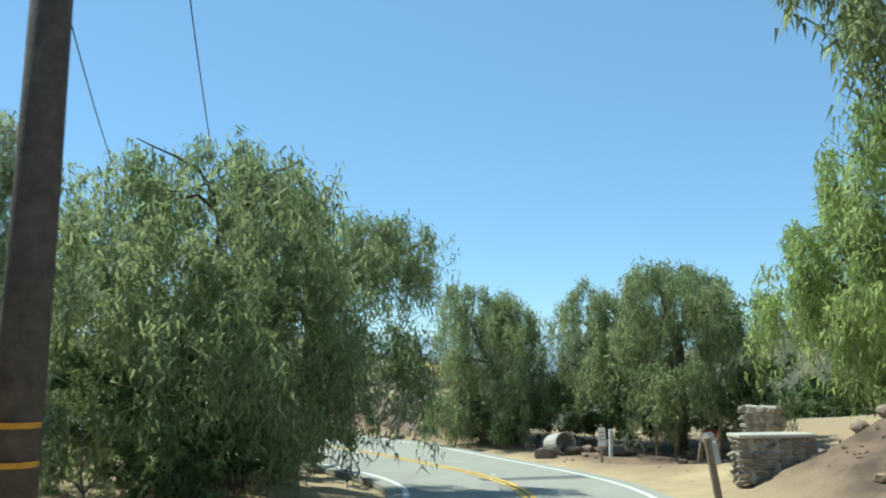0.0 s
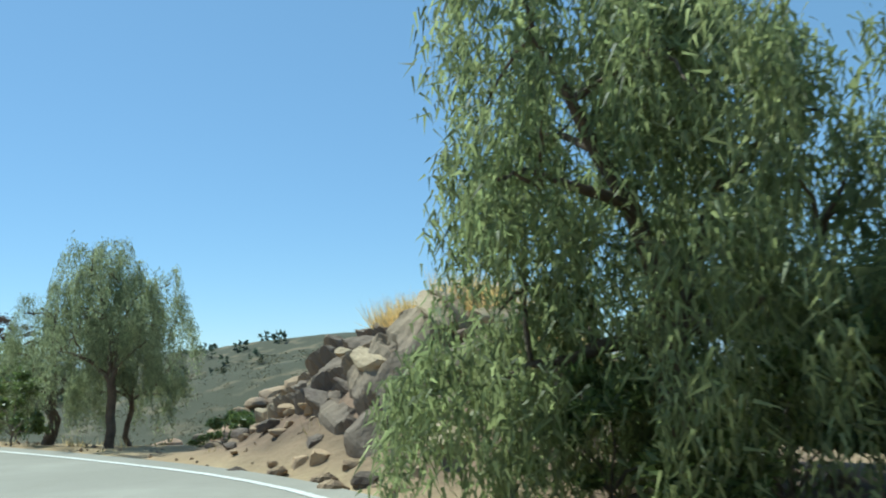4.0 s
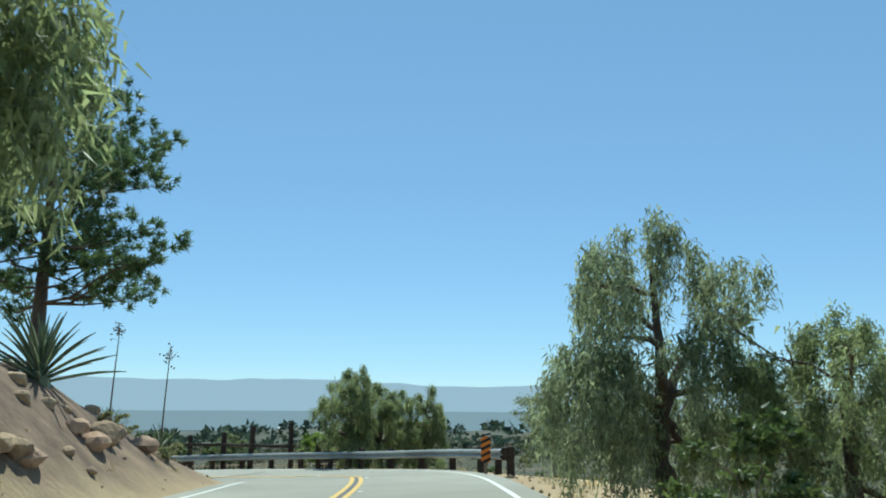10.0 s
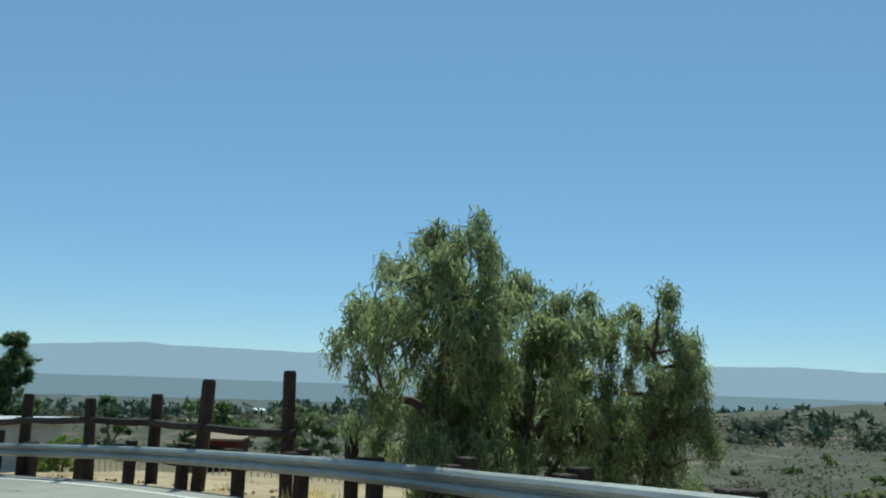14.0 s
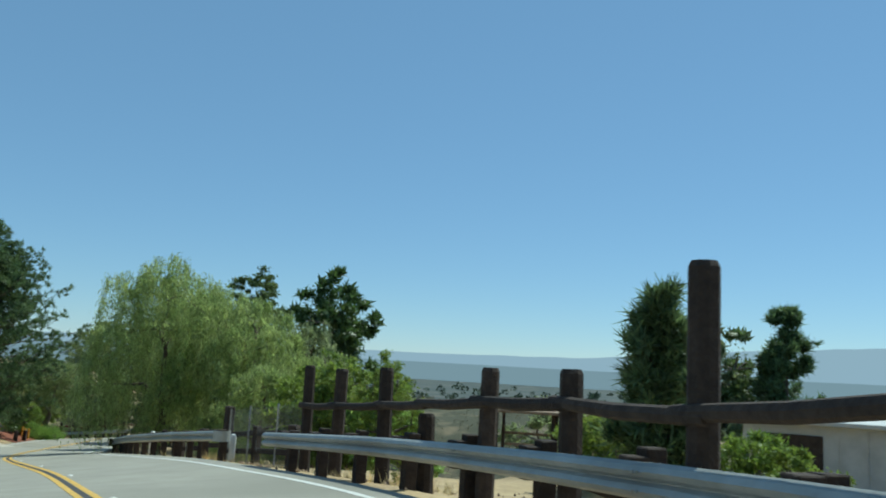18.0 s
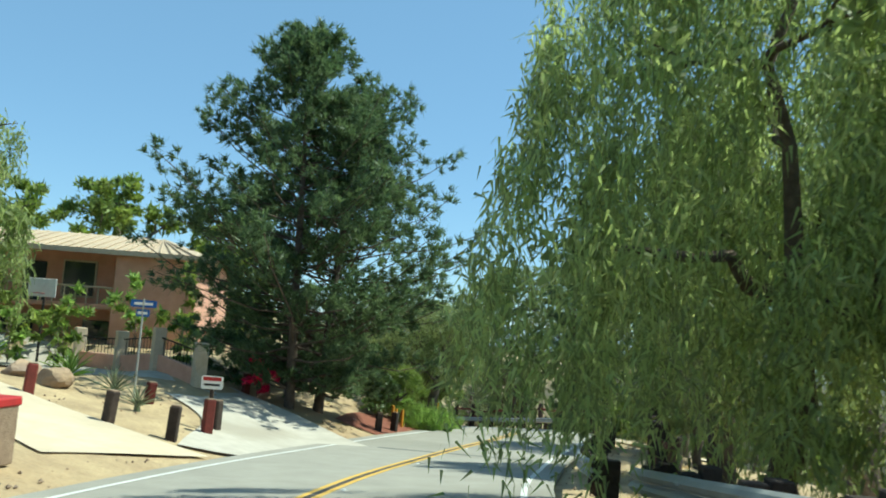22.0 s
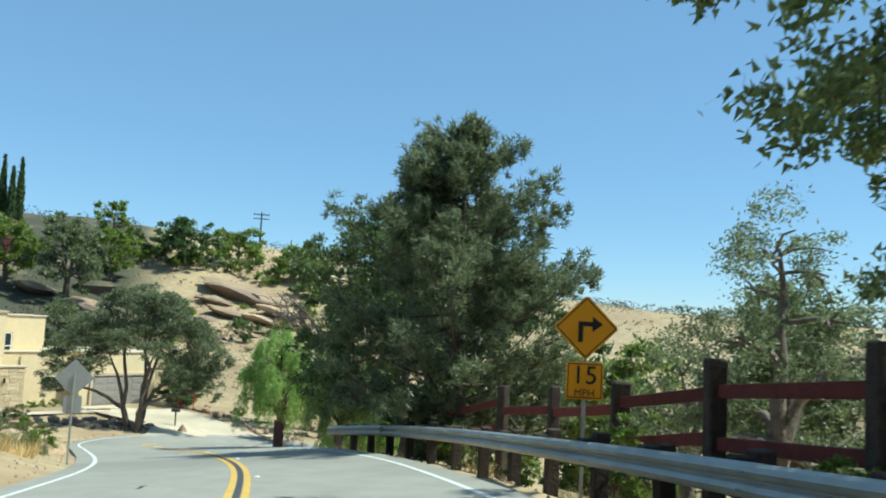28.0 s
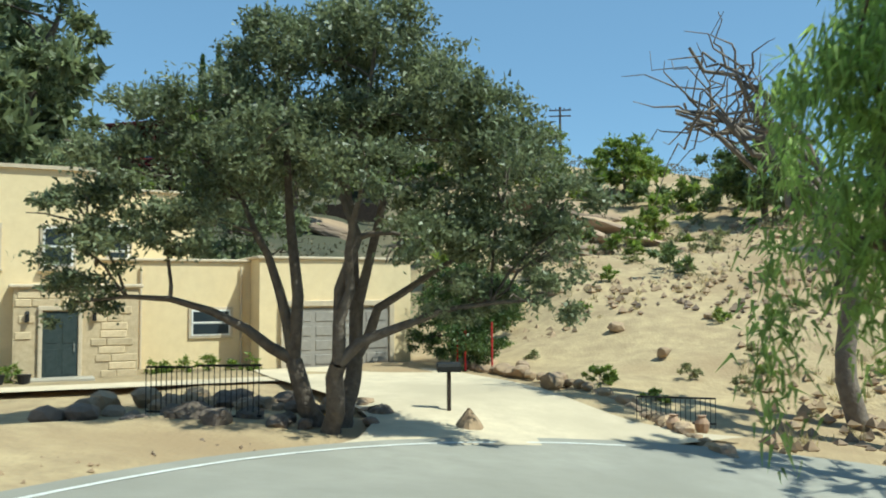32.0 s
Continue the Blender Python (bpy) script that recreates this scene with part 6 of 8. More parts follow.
def mailbox(x, y, turn, h, body, label, post_mat=TIMBER_GREY, flag=True, s=1.0):
    t = thing("mailbox", label, "mailbox", pose(x, y, ground_z(x, y), 0, 0, turn))
    part("post", Geo().box((0, 0, h / 2 - .15), (.1, .1, h + .3), .012), post_mat, t)
    g = Geo()
    prof = [(-.1, 0), (.1, 0), (.1, .12), (.07, .19), (0, .22), (-.07, .19), (-.1, .12)]
    n = len(prof)
    g.add([(a * s, y_ * s, h + b * s) for y_ in (-.26, .26) for a, b in prof], [tuple(range(n)), tuple(range(n, 2 * n))[::-1]] + [(k, k + n, (k + 1) % n + n, (k + 1) % n) for k in range(n)])
    b = part("box", g, body, t)
    part("door", Geo().box((0, -.268 * s, h + .1 * s), (.18 * s, .012, .18 * s), .01), body, b)
    if flag:
        part("flag", Geo().box((.11 * s, .05, h + .22 * s), (.01, .04, .16), .003), PAINT_RED, b, "small red flag")
    return t


m = mailbox(23.4, -5.0, 60, .5, PAINT_WHITE, "battered white and red roadside mailbox on a stake", s=1.05)
part("red_panel", Geo().box((0, -.16, .66), (.222, .14, .16)), PAINT_RED, m)
stake("timber_stake", 24.5, -5.4, 1.0, .08, TIMBER_GREY, "slanting timber stake by the mailbox", tilt=(8, 5))

# A broken length of concrete pipe under the trees
g = Geo()
n = 18
for y_, ro in ((-.55, .40), (.0, .37), (.55, .34)):
    for r in (ro, ro - .06):
        g.v += [(math.cos(a) * r, y_, math.sin(a) * r) for a in (2 * math.pi * k / n for k in range(n))]
for i in range(2):
    for layer in (0, 1):
        a, b = (2 * i + layer) * n, (2 * i + 2 + layer) * n
        g.f += [(a + k, a + (k + 1) % n, b + (k + 1) % n, b + k) for k in range(n)]
for a in (0, 4 * n):
    g.f += [(a + k, a + (k + 1) % n, a + n + (k + 1) % n, a + n + k) for k in range(n)]
solid("concrete_pipe", g, MORTAR, "broken length of pale concrete pipe lying under the trees", "pipe", at=pose(26.6, -1.1, ground_z(26.6, -1.1) + .27, -8, 0, -62) @ Matrix.Scale(.85, 4))
for k in range(16):
    r = np.random.default_rng(400 + k)
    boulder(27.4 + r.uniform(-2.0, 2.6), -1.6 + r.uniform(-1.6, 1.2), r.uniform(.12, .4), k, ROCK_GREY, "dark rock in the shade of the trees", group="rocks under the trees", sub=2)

# Utility pole by the road
z = ground_z(5.95, 3.4)
t = thing("utility_pole", "dark tarred wooden utility pole with reflective bands", "utility pole", pose(7.5, 3.2, z - .1, 0, .7, 0))
part("shaft", Geo().tube([(0, 0, -.3), (.05, 0, 3), (.1, 0, 9.5)], [.21, .2, .16], 14), POLE_WOOD, t, smooth=True)
for k in range(4):
    part("band", Geo().tube([(0, 0, .3 + .33 * k), (0, 0, .35 + .33 * k)], [.214, .214], 14), YELLOW_PAINT, t, "yellow reflective band")
part("crossarm", Geo().box((.1, 0, 9.0), (.1, 2.2, .12), .01), POLE_WOOD, t)
for k, y_ in enumerate((-.9, .9)):
    part("insulator", Geo().tube([(.1, y_, 9.06), (.1, y_, 9.2)], [.04, .03], 8), IRON, t)
for k, (a, b) in enumerate((((7.6, 4.25, z + 9.1), (22, 10.5, 3.5)), ((7.6, 2.45, z + 9.1), (24, 8.6, 3.5)))):
    a, b = Vector(a), Vector(b)
    pts = [a.lerp(b, u) - Vector((0, 0, 2.4 * (u - u * u))) for u in np.linspace(0, 1, 18)]
    solid("power_cable", Geo().tube(pts, [.012] * 18, 5), IRON, "thin dark overhead power cable", "cable", "structure")

# ---- rock outcrop inside the left turn ----
def outcrop_mass():
    """One cracked face of layered rock: tilted slabs that stand out of the bank, with deep joints between."""
    r = np.random.default_rng(431)
    nu, nv = 170, 110
    uu, vv = np.meshgrid(np.linspace(-.1, 1.14, nu), np.linspace(-.12, 1.02, nv))
    uu, vv = uu.ravel(), vv.ravel()
    x, y = 31.6 + 4.9 * uu + 2.6 * vv, 4.2 + 4.6 * uu - 3.2 * vv
    p = uu * 6.7 + grain(x, y, .7, 4.0) * .3
    q = vv * 4.1 + grain(x, y, .7, 9.0) * .3
    n = 130
    cp, cq = r.uniform(-.6, 7.7, n), r.uniform(-.5, 4.3, n)
    away = np.hypot((p[:, None] - cp) * .8, (q[:, None] - cq) * 1.25)
    rank = np.argsort(away, 1)[:, :2]
    rows_ = np.arange(len(p))
    near, crack = rank[:, 0], away[rows_, rank[:, 1]] - away[rows_, rank[:, 0]]
    rise, gp, gq = r.uniform(-.12, .26, n), r.uniform(-.4, .4, n), r.uniform(-.6, .1, n)
    out = rise[near] + gp[near] * (p - cp[near]) + gq[near] * (q - cq[near])
    out = out + .3 * smooth_step(.55, .85, uu) - .22 * (1 - smooth_step(0, .1, crack)) + grain(x, y, .16, 2.0) * .05 + grain(x, y, .5, 6.0) * .1
    edge = smooth_step(-.1, .04, uu) * (1 - smooth_step(.98, 1.12, uu)) * smooth_step(-.12, -.02, vv) * (1 - smooth_step(.55, .9, vv))
    out = out * edge - .5 * (1 - edge)
    z = land(x, y)
    pts = np.stack([x - out * .4, y + out * .5, z + out * .78], 1)
    g = Geo()
    idx = np.arange(nu * nv).reshape(nv, nu)
    g.add(pts, np.stack([idx[:-1, :-1], idx[:-1, 1:], idx[1:, 1:], idx[1:, :-1]], -1).reshape(-1, 4).tolist())
    return solid("rock_outcrop", g, ROCK_TAN, "cracked face of layered tan sandstone in the bank", "rock", group="sandstone outcrop")


outcrop_mass()
for k in range(26):
    r = np.random.default_rng(430 + k)
    u, v = r.uniform(0, 1), r.uniform(0, 1) ** 1.4
    x, y = 31.6 + 4.9 * u + 2.6 * v, 4.0 + 4.6 * u - 3.2 * v + r.normal(0, .25)
    s = (r.uniform(.34, .78) if k % 3 else r.uniform(.6, .95)) * (1 - .35 * u)
    boulder(x, y, s, k, ROCK_TAN if k % 5 else ROCK_GREY, "tilted angular block of tan layered sandstone in the outcrop", sink=.56, squash=(1.35, .9, .62), tip=(r.uniform(4, 26), r.uniform(-26, -4)), turn=30 + r.normal(0, 22), group="sandstone outcrop", sub=3, sharp=.16)
for k in range(14):
    r = np.random.default_rng(2400 + k)
    u, v = r.uniform(0, 1), r.uniform(.05, 1)
    x, y = 31.9 + 4.6 * u + 2.4 * v, 3.8 + 4.4 * u - 3.0 * v
    boulder(x, y, r.uniform(.6, 1.05) * (1 - .3 * u), k + 3, ROCK_TAN if k % 4 else ROCK_GREY, "cracked tan sandstone block in the outcrop", sink=.66, squash=(1.3, 1, .8), tip=(r.uniform(6, 30), r.uniform(-30, -6)), turn=30 + r.normal(0, 30), group="sandstone outcrop", sub=3, sharp=.2)
for k in range(40):
    r = np.random.default_rng(450 + k)
    u = r.uniform(0, 1)
    boulder(31.0 + 5.2 * u + r.normal(0, .4), 4.1 + 5.2 * u + r.normal(0, .4), r.uniform(.08, .26), k, ROCK if k % 3 else ROCK_GREY, "broken sandstone block at the foot of the outcrop", group="sandstone rubble", sub=2, sharp=.12)
for k in range(110):
    r = np.random.default_rng(480 + k)
    u, v = r.uniform(0, 1), r.uniform(.3, 1.1)
    x, y = 31.8 + 4.9 * u + 2.6 * v, 4.0 + 4.6 * u - 3.2 * v
    tuft(x, y, .6, .26, 490 + k, at_z=ground_z(x, y) + .1 + .2 * float(smooth_step(.5, .8, u)) * (v < .75), n=110)

# ---- left bank of the long straight ----
for k in range(70):
    r = np.random.default_rng(500 + k)
    s, a = r.uniform(58, 84), -r.uniform(4.6, 8.5)
    p = beside(s, a)
    boulder(p.x, p.y, r.uniform(.1, .34) * (1.5 if s > 76 else 1), k, ROCK_RED if k % 2 else ROCK, "rough stone set in the cut bank", group="stones in the bank", sub=2)
for k in range(24):
    r = np.random.default_rng(600 + k)
    p = beside(r.uniform(66, 88), -r.uniform(5.0, 11))
    bush(p.x, p.y, r.uniform(.3, .6), r.uniform(.3, .55), 610 + k, SAGE, 70, label="small dry sage bush on the bank", size=.09, spread=.1)
rosette("agave", 41.0, 54.6, ground_z(41.0, 54.6), 46, 1.75, .16, YUCCA, "huge spiky yucca rosette on the bank top", 5, 2, 80, .06)
rosette("yucca", 43.0, 61.6, ground_z(43.0, 61.6), 34, .85, .06, YUCCA, "spiky yucca with a tall dry flower stalk", 6, 0, 82, .04, stalk=3.3, group="flowering yuccas")
rosette("yucca", 44.6, 62.0, ground_z(44.6, 62.0), 34, .95, .06, YUCCA, "spiky yucca with a tall dry flower stalk", 7, 0, 82, .04, stalk=3.2, group="flowering yuccas")
rosette("yucca", 32.2, 28.2, ground_z(32.2, 28.2), 40, 1.0, .07, YUCCA, "spiky green yucca at the foot of the bank", 8, 0, 82, .04)

# ---- corner by the side street ----
rosette("agave", 15.5, 93.5, ground_z(15.5, 93.5), 48, 2.5, .3, AGAVE, "large blue-grey agave by the kerb", 9, 4, 78, .1, group="agaves by the kerb")
rosette("agave", 4.4, 99.2, ground_z(4.4, 99.2), 38, 1.8, .24, AGAVE, "blue-grey agave by the driveway", 10, 4, 78, .1, group="agaves by the kerb")
rosette("agave", -6.0, 99.4, ground_z(-6.0, 99.4), 36, 1.7, .18, AGAVE, "blue-grey agave by the driveway", 11, 4, 78, .1, group="agaves by the kerb")
rosette("yucca", -12.2, 105.6, ground_z(-12.2, 105.6), 40, 1.0, .09, REED, "bright green fan yucca behind the bollards", 12, 0, 80, .06)
rosette("yucca", -10.6, 106.6, ground_z(-10.6, 106.6), 40, .9, .06, YUCCA, "grassy spiky yucca by the street sign", 13, 0, 80, .06)
# Kerb of rounded stones and concrete along the inner edge
for k, s in enumerate(np.arange(124, 152, 1.25)):
    p = beside(s, -4.7)
    boulder(p.x, p.y, .3, k, CONCRETE, "low pale kerb stone", squash=(1.9, .55, .45), turn=math.degrees(math.atan2(*np.array([np.interp(s, RUN, WAY[:, 1]), np.interp(s, RUN, WAY[:, 0])]))), group="kerb stones", z=p.z - .02, sub=2, name="kerb_stone")
ribbon("mulch_bed", [tuple(beside(s, -6.6)[:2]) for s in (122, 130, 138, 146, 150)], (2.6, 3, 3, 2.6, 2), MULCH, "strip of reddish bark mulch behind the kerb", "flower bed", up=.07)
for k, (x, y, s) in enumerate([(8.0, 96.6, .8), (5.8, 97.8, .7), (1.2, 100.0, .75), (11.0, 95.0, .5), (-10.8, 104.9, .6), (-11.8, 104.2, .55), (.2, 99.4, .6)]):
    boulder(x, y, s, 3 * k, ROCK, "large pale garden boulder", group="garden boulders")

# Painted number box by the drive: red lid, white panel, blue foot
t = thing("painted_mailbox", "boxy red, white and blue painted mailbox by the driveway", "mailbox", pose(.3, 102.3, ground_z(.3, 102.3), 0, 0, -38))
part("body", Geo().box((0, 0, .52), (.82, .42, 1.0), .02), TIMBER_GREY, t)
part("lid", Geo().box((0, -.01, 1.06), (.9, .5, .16), .03), PAINT_RED, t, "red lid")
part("white_panel", Geo().box((0, -.215, .64), (.76, .02, .5)), PAINT_WHITE, t)
part("blue_panel", Geo().box((0, -.215, .2), (.76, .02, .32)), PAINT_BLUE, t)
for k in range(5):
    part("number_bar", Geo().box((-.24 + .12 * k, -.23, .66), (.07, .01, .2)), BLACK, t)
for k in range(8):
    part("dot", Geo().box((-.3 + .085 * k, -.23, .14 + .1 * (k % 2)), (.035, .01, .035)), PAINT_WHITE, t)
for k, (x, y, h) in enumerate([(-8.6, 104.0, .8), (-6.0, 105.5, .8), (-5.0, 106.8, .85), (-6.6, 108.2, .95), (-7.4, 108.7, .85), (-11.4, 103.0, .7), (-15.6, 112.6, .8), (-14.6, 118.8, .8), (-13.8, 117.6, .75), (-10.4, 107.6, .6)]):
    t = thing("timber_bollard", "short dark timber bollard on sandy ground", "bollard", pose(x, y, ground_z(x, y), (k * 37 % 9) - 4, (k * 53 % 9) - 4, k * 31), "bollards at the corner")
    part("shaft", Geo().box((0, 0, h / 2 - .2), (.26, .26, h + .4), .03), TIMBER_DARK if k % 3 else TIMBER_RED, t)
    part("top", Geo().box((0, 0, h + .012), (.22, .22, .03), .01), TIMBER_GREY, t)
t = thing("notice_sign", "small white notice with a red band on a timber post", "sign", pose(-7.1, 108.4, ground_z(-7.1, 108.4), 0, 0, 58))
part("post", Geo().box((0, .05, .6), (.1, .1, 1.8), .01), TIMBER_DARK, t)
b = part("board", plate(.6, .36, .02), PAINT_WHITE, t, at=pose(0, -.02, 1.35))
part("red_band", Geo().box((0, -.013, .1), (.5, .006, .1)), PAINT_RED, b)
part("text_bar", Geo().box((0, -.013, -.06), (.44, .006, .06)), BLACK, b)
t = thing("street_sign", "pair of blue street name plates on a slim steel pole", "road sign", pose(-10.2, 107.1, ground_z(-10.2, 107.1), 0, 0, 40))
part("pole", Geo().tube([(0, 0, -.3), (0, 0, 3.05)], [.035, .03], 8), STEEL, t)
for k, (z, a) in enumerate(((2.9, 20), (2.62, -25))):
    b = part("name_plate", plate(.78, .22, .01, r=.02), PAINT_BLUE, t, "blue plate with a white unreadable name", at=pose(0, 0, z, 0, 0, a))
    part("text_bar", Geo().box((0, -.009, 0), (.56, .004, .08)), PAINT_WHITE, b)
for k, (x, y) in enumerate([(-15.8, 119.6), (-16.1, 120.1), (-16.6, 119.9)]):
    stake("yellow_post", x, y, .8, .1, YELLOW_PAINT, "short ochre-yellow painted post in red earth", group="yellow posts")
part_mulch = ribbon("red_earth", [(-13.2, 116.6), (-15.4, 119.0), (-17.6, 121.6)], (2.4, 3.2, 2.2), MULCH, "bare orange-red earth at the roadside", "bare earth", up=.05)
rnd = np.random.default_rng(70)
for k in range(26):
    u = rnd.uniform(0, 1)
    tuft(-16.6 - 3.6 * u + rnd.normal(0, .3), 121.4 + 3.6 * u + rnd.normal(0, .45), rnd.uniform(.9, 1.5), .4, 700 + k, REED, 150, "stand of tall fresh green reeds", group="roadside reeds", wide=.03)
for k in range(9):
    bush(-17.6 + rnd.normal(0, .7), 120.6 + rnd.normal(0, .9) + k * .12, rnd.uniform(.7, 1.4), rnd.uniform(.5, .9), 730 + k, REED, 110, label="bright yellow-green shrub at the roadside")
for k, (x, y, r_) in enumerate([(-20.6, 135.6, .7), (-19.2, 136.3, .75), (-17.6, 136.6, .6), (-16.3, 137.0, .75), (-22.6, 135.4, .6), (-14.8, 137.2, .6)]):
    bush(x, y, r_ * 1.7, r_, 750 + k, OAK_DARK, 200, label="dark rounded clipped bush at the driveway", group="bushes at the driveway")


def car(x, y, turn, paint, label):
    z = ground_z(x, y)
    t = thing("parked_car", label, "car", pose(x, y, z + .02, 0, 0, turn))
    prof = [(-2.2, .35), (-2.2, .8), (-1.2, .95), (-.6, 1.42), (.9, 1.45), (1.7, 1.0), (2.2, .9), (2.2, .35)]
    n = len(prof)
    g = Geo().add([(a, y_, b) for y_ in (-.85, .85) for a, b in prof], [tuple(range(n)), tuple(range(n, 2 * n))[::-1]] + [(k, k + n, (k + 1) % n + n, (k + 1) % n) for k in range(n)])
    part("body", g, paint, t)
    for sy in (-1, 1):
        part("window", Geo().add([(-1.0, sy * .86, .98), (1.5, sy * .86, 1.02), (.85, sy * .86, 1.36), (-.55, sy * .86, 1.34)], [(0, 1, 2, 3)]), GLASS, t)
        for sx in (-1.35, 1.35):
            w = part("wheel", Geo().tube([(sx, sy * .7, .33), (sx, sy * .9, .33)], [.33, .33], 16), RUBBER, t)
            part("rim", Geo().tube([(sx, sy * .9, .33), (sx, sy * .915, .33)], [.2, .2], 12), STEEL, w)
    part("windscreen", Geo().add([(-1.18, -.7, .98), (-1.18, .7, .98), (-.64, .65, 1.38), (-.64, -.65, 1.38)], [(0, 1, 2, 3)]), GLASS, t)


car(-26.6, 146.0, 30, CAR_PAINT, "white car parked below the driveway trees")

rosette("yucca", -13.2, 103.2, ground_z(-13.2, 103.2), 36, 1.1, .1, AGAVE, "pale striped yucca behind the timber bollards", 14, 10, 82, .02)
rosette("yucca", -8.9, 106.9, ground_z(-8.9, 106.9), 40, .7, .05, YUCCA, "grassy grey-green yucca by the street sign", 15, 0, 82, .04)
# Rocky bank on the inner side before the last bend
for k in range(26):
    r = np.random.default_rng(900 + k)
    p = beside(r.uniform(242, 252), -r.uniform(4.5, 7.5))
    boulder(p.x, p.y, r.uniform(.2, .75), k, ROCK, "pale sandstone block in the inner bank", group="bank stones", squash=(1.2, 1, .7), sub=3, sharp=.12)
for k in range(22):
    r = np.random.default_rng(930 + k)
    p = beside(r.uniform(238, 253), -r.uniform(4.3, 7.0))
    tuft(p.x, p.y, .6, .25, 940 + k, n=90, leaf=REED if k % 3 == 0 else DRY_GRASS, label="tuft of half-dry grass on the bank")

# ---- cream house at the last bend ----
def house_window(parent, u, z, w, h, n, label="white sash window with a stone surround", sill=True, dark=False):
    """A sash window set in the front wall: surround, sill, sashes and panes."""
    win = part("window", Geo().box((u, -n - .02, z + h / 2), (w + .26, .1, h + .26), .02), TRIM_CREAM, parent, label)
    part("frame", Geo().box((u, -n - .075, z + h / 2), (w + .04, .03, h + .04), .008), PAINT_WHITE, win)
    for k in range(2):
        part("pane", Geo().box((u, -n - .094, z + h * (.25 + .5 * k)), (w - .1, .012, h / 2 - .1)), GLASS, win)
    part("meeting_rail", Geo().box((u, -n - .1, z + h / 2), (w, .03, .05), .006), PAINT_WHITE, win)
    if sill:
        part("sill", Geo().box((u, -n - .1, z - .17), (w + .34, .2, .09), .02), TRIM_CREAM, win)
    return win


HOUSE = Matrix.Translation((-106.6, 119.2, -21.5)) @ Matrix.Rotation(math.atan2(.887, -.462), 4, "Z")
house = thing("house", "two-storey cream stucco house with a flat roof and stone porch", "house", HOUSE)


def walled(parent, name, u0, u1, n0, n1, z1, material, z0=-.8, label=""):
    return part(name, Geo().box(((u0 + u1) / 2, -(n0 + n1) / 2, (z0 + z1) / 2), (u1 - u0, n1 - n0, z1 - z0), .015), material, parent, label)


def slanted(name, foot, z0, z1, material, label=""):
    """A block on a four-cornered footprint of (along, out) pairs."""
    v = [(u, -n, z) for z in (z0, z1) for u, n in foot]
    return part(name, Geo().add(v, [(3, 2, 1, 0), (4, 5, 6, 7), (0, 1, 5, 4), (1, 2, 6, 5), (2, 3, 7, 6), (3, 0, 4, 7)]), material, house, label)


slanted("wall", ((.45, 0), (6.5, 0), (6.5, -7.5), (-2.8, -7.5)), -.8, 7.5, STUCCO, "cream stucco main block")
slanted("parapet_cap", ((.32, .12), (6.6, .12), (6.6, -7.6), (-2.95, -7.6)), 7.49, 7.63, TRIM_CREAM)
walled(house, "wall", 6.5, 12.6, -7.5, -1.6, 4.3, STUCCO, label="cream stucco recessed wing")
walled(house, "wall", 6.5, 10.6, -7.5, -3.2, 7.2, STUCCO, label="cream stucco upper storey set back")
part("parapet_cap", Geo().box((9.55, 4.55, 4.36), (6.3, 6.1, .12), .03), TRIM_CREAM, house)
part("parapet_cap", Geo().box((8.6, 5.35, 7.26), (4.3, 4.5, .12), .03), TRIM_CREAM, house)
walled(house, "wall", 12.6, 19.2, -7.5, -.1, 4.4, STUCCO, label="cream stucco garage block")
part("parapet_cap", Geo().box((15.9, 3.8, 4.46), (6.8, 7.6, .12), .03), TRIM_CREAM, house)
porch = walled(house, "porch", 3.9, 8.0, -.2, .55, 3.25, STONE_VENEER, label="stone-faced porch with a dark door")
part("cornice", Geo().box((5.95, -.2, 3.31), (4.4, .95, .14), .04), TRIM_CREAM, porch)
rnd = np.random.default_rng(90)
STONES = [Geo().box((0, 0, 0), (w, .05, .26), .02).mesh("stone") for w in (.5, .7, .9)]
for me in STONES:
    me.materials.append(STONE_VENEER)
for r in range(11):
    u = 3.95 + rnd.uniform(0, .2)
    while u < 7.9:
        k = int(rnd.integers(0, 3))
        w = (.5, .7, .9)[k]
        if u + w < 8.0 and not (u + w > 4.6 and u < 6.15 and r < 9):
            ob = new("stone", STONES[k])
            ob.parent = porch
            ob.matrix_basis = pose(u + w / 2, -.56, .16 + r * .285)
        u += w + .03
door = part("door", Geo().box((5.4, -.585, 1.2), (1.15, .06, 2.4), .02), DOOR_DARK, house, "dark patterned metal entrance door")
part("door_frame", Geo().box((4.76, -.6, 1.25), (.14, .14, 2.5), .02).box((6.04, -.6, 1.25), (.14, .14, 2.5), .02).box((5.4, -.6, 2.53), (1.45, .16, .16), .02), TRIM_CREAM, house)
for k in range(4):
    part("door_panel", Geo().box((5.13 + .54 * (k % 2), -.62, .65 + 1.1 * (k // 2)), (.4, .015, .9), .01), DOOR_DARK, door)
part("door_handle", Geo().tube([(5.85, -.66, 1.0), (5.85, -.66, 1.3)], [.018, .018], 6), STEEL, door)
part("door_step", Geo().box((5.4, -1.0, .06), (2.2, .9, .14), .03), CONCRETE, house)
for u in (4.35, 6.5):
    l = part("wall_lantern", Geo().box((u, -.66, 2.2), (.14, .14, .3), .03), IRON, house, "small dark wall lantern")
    part("lantern_cap", Geo().tube([(u, -.66, 2.35), (u, -.66, 2.47)], [.11, .01], 6), IRON, l)
house_window(house, 2.9, 4.05, .95, 1.35, 0)
house_window(house, 5.3, 4.05, .95, 1.35, 0)
house_window(house, 1.6, 1.0, .8, 1.2, 0)
house_window(house, 7.6, 3.7, .8, 2.1, -3.2, "tall dark upper window")
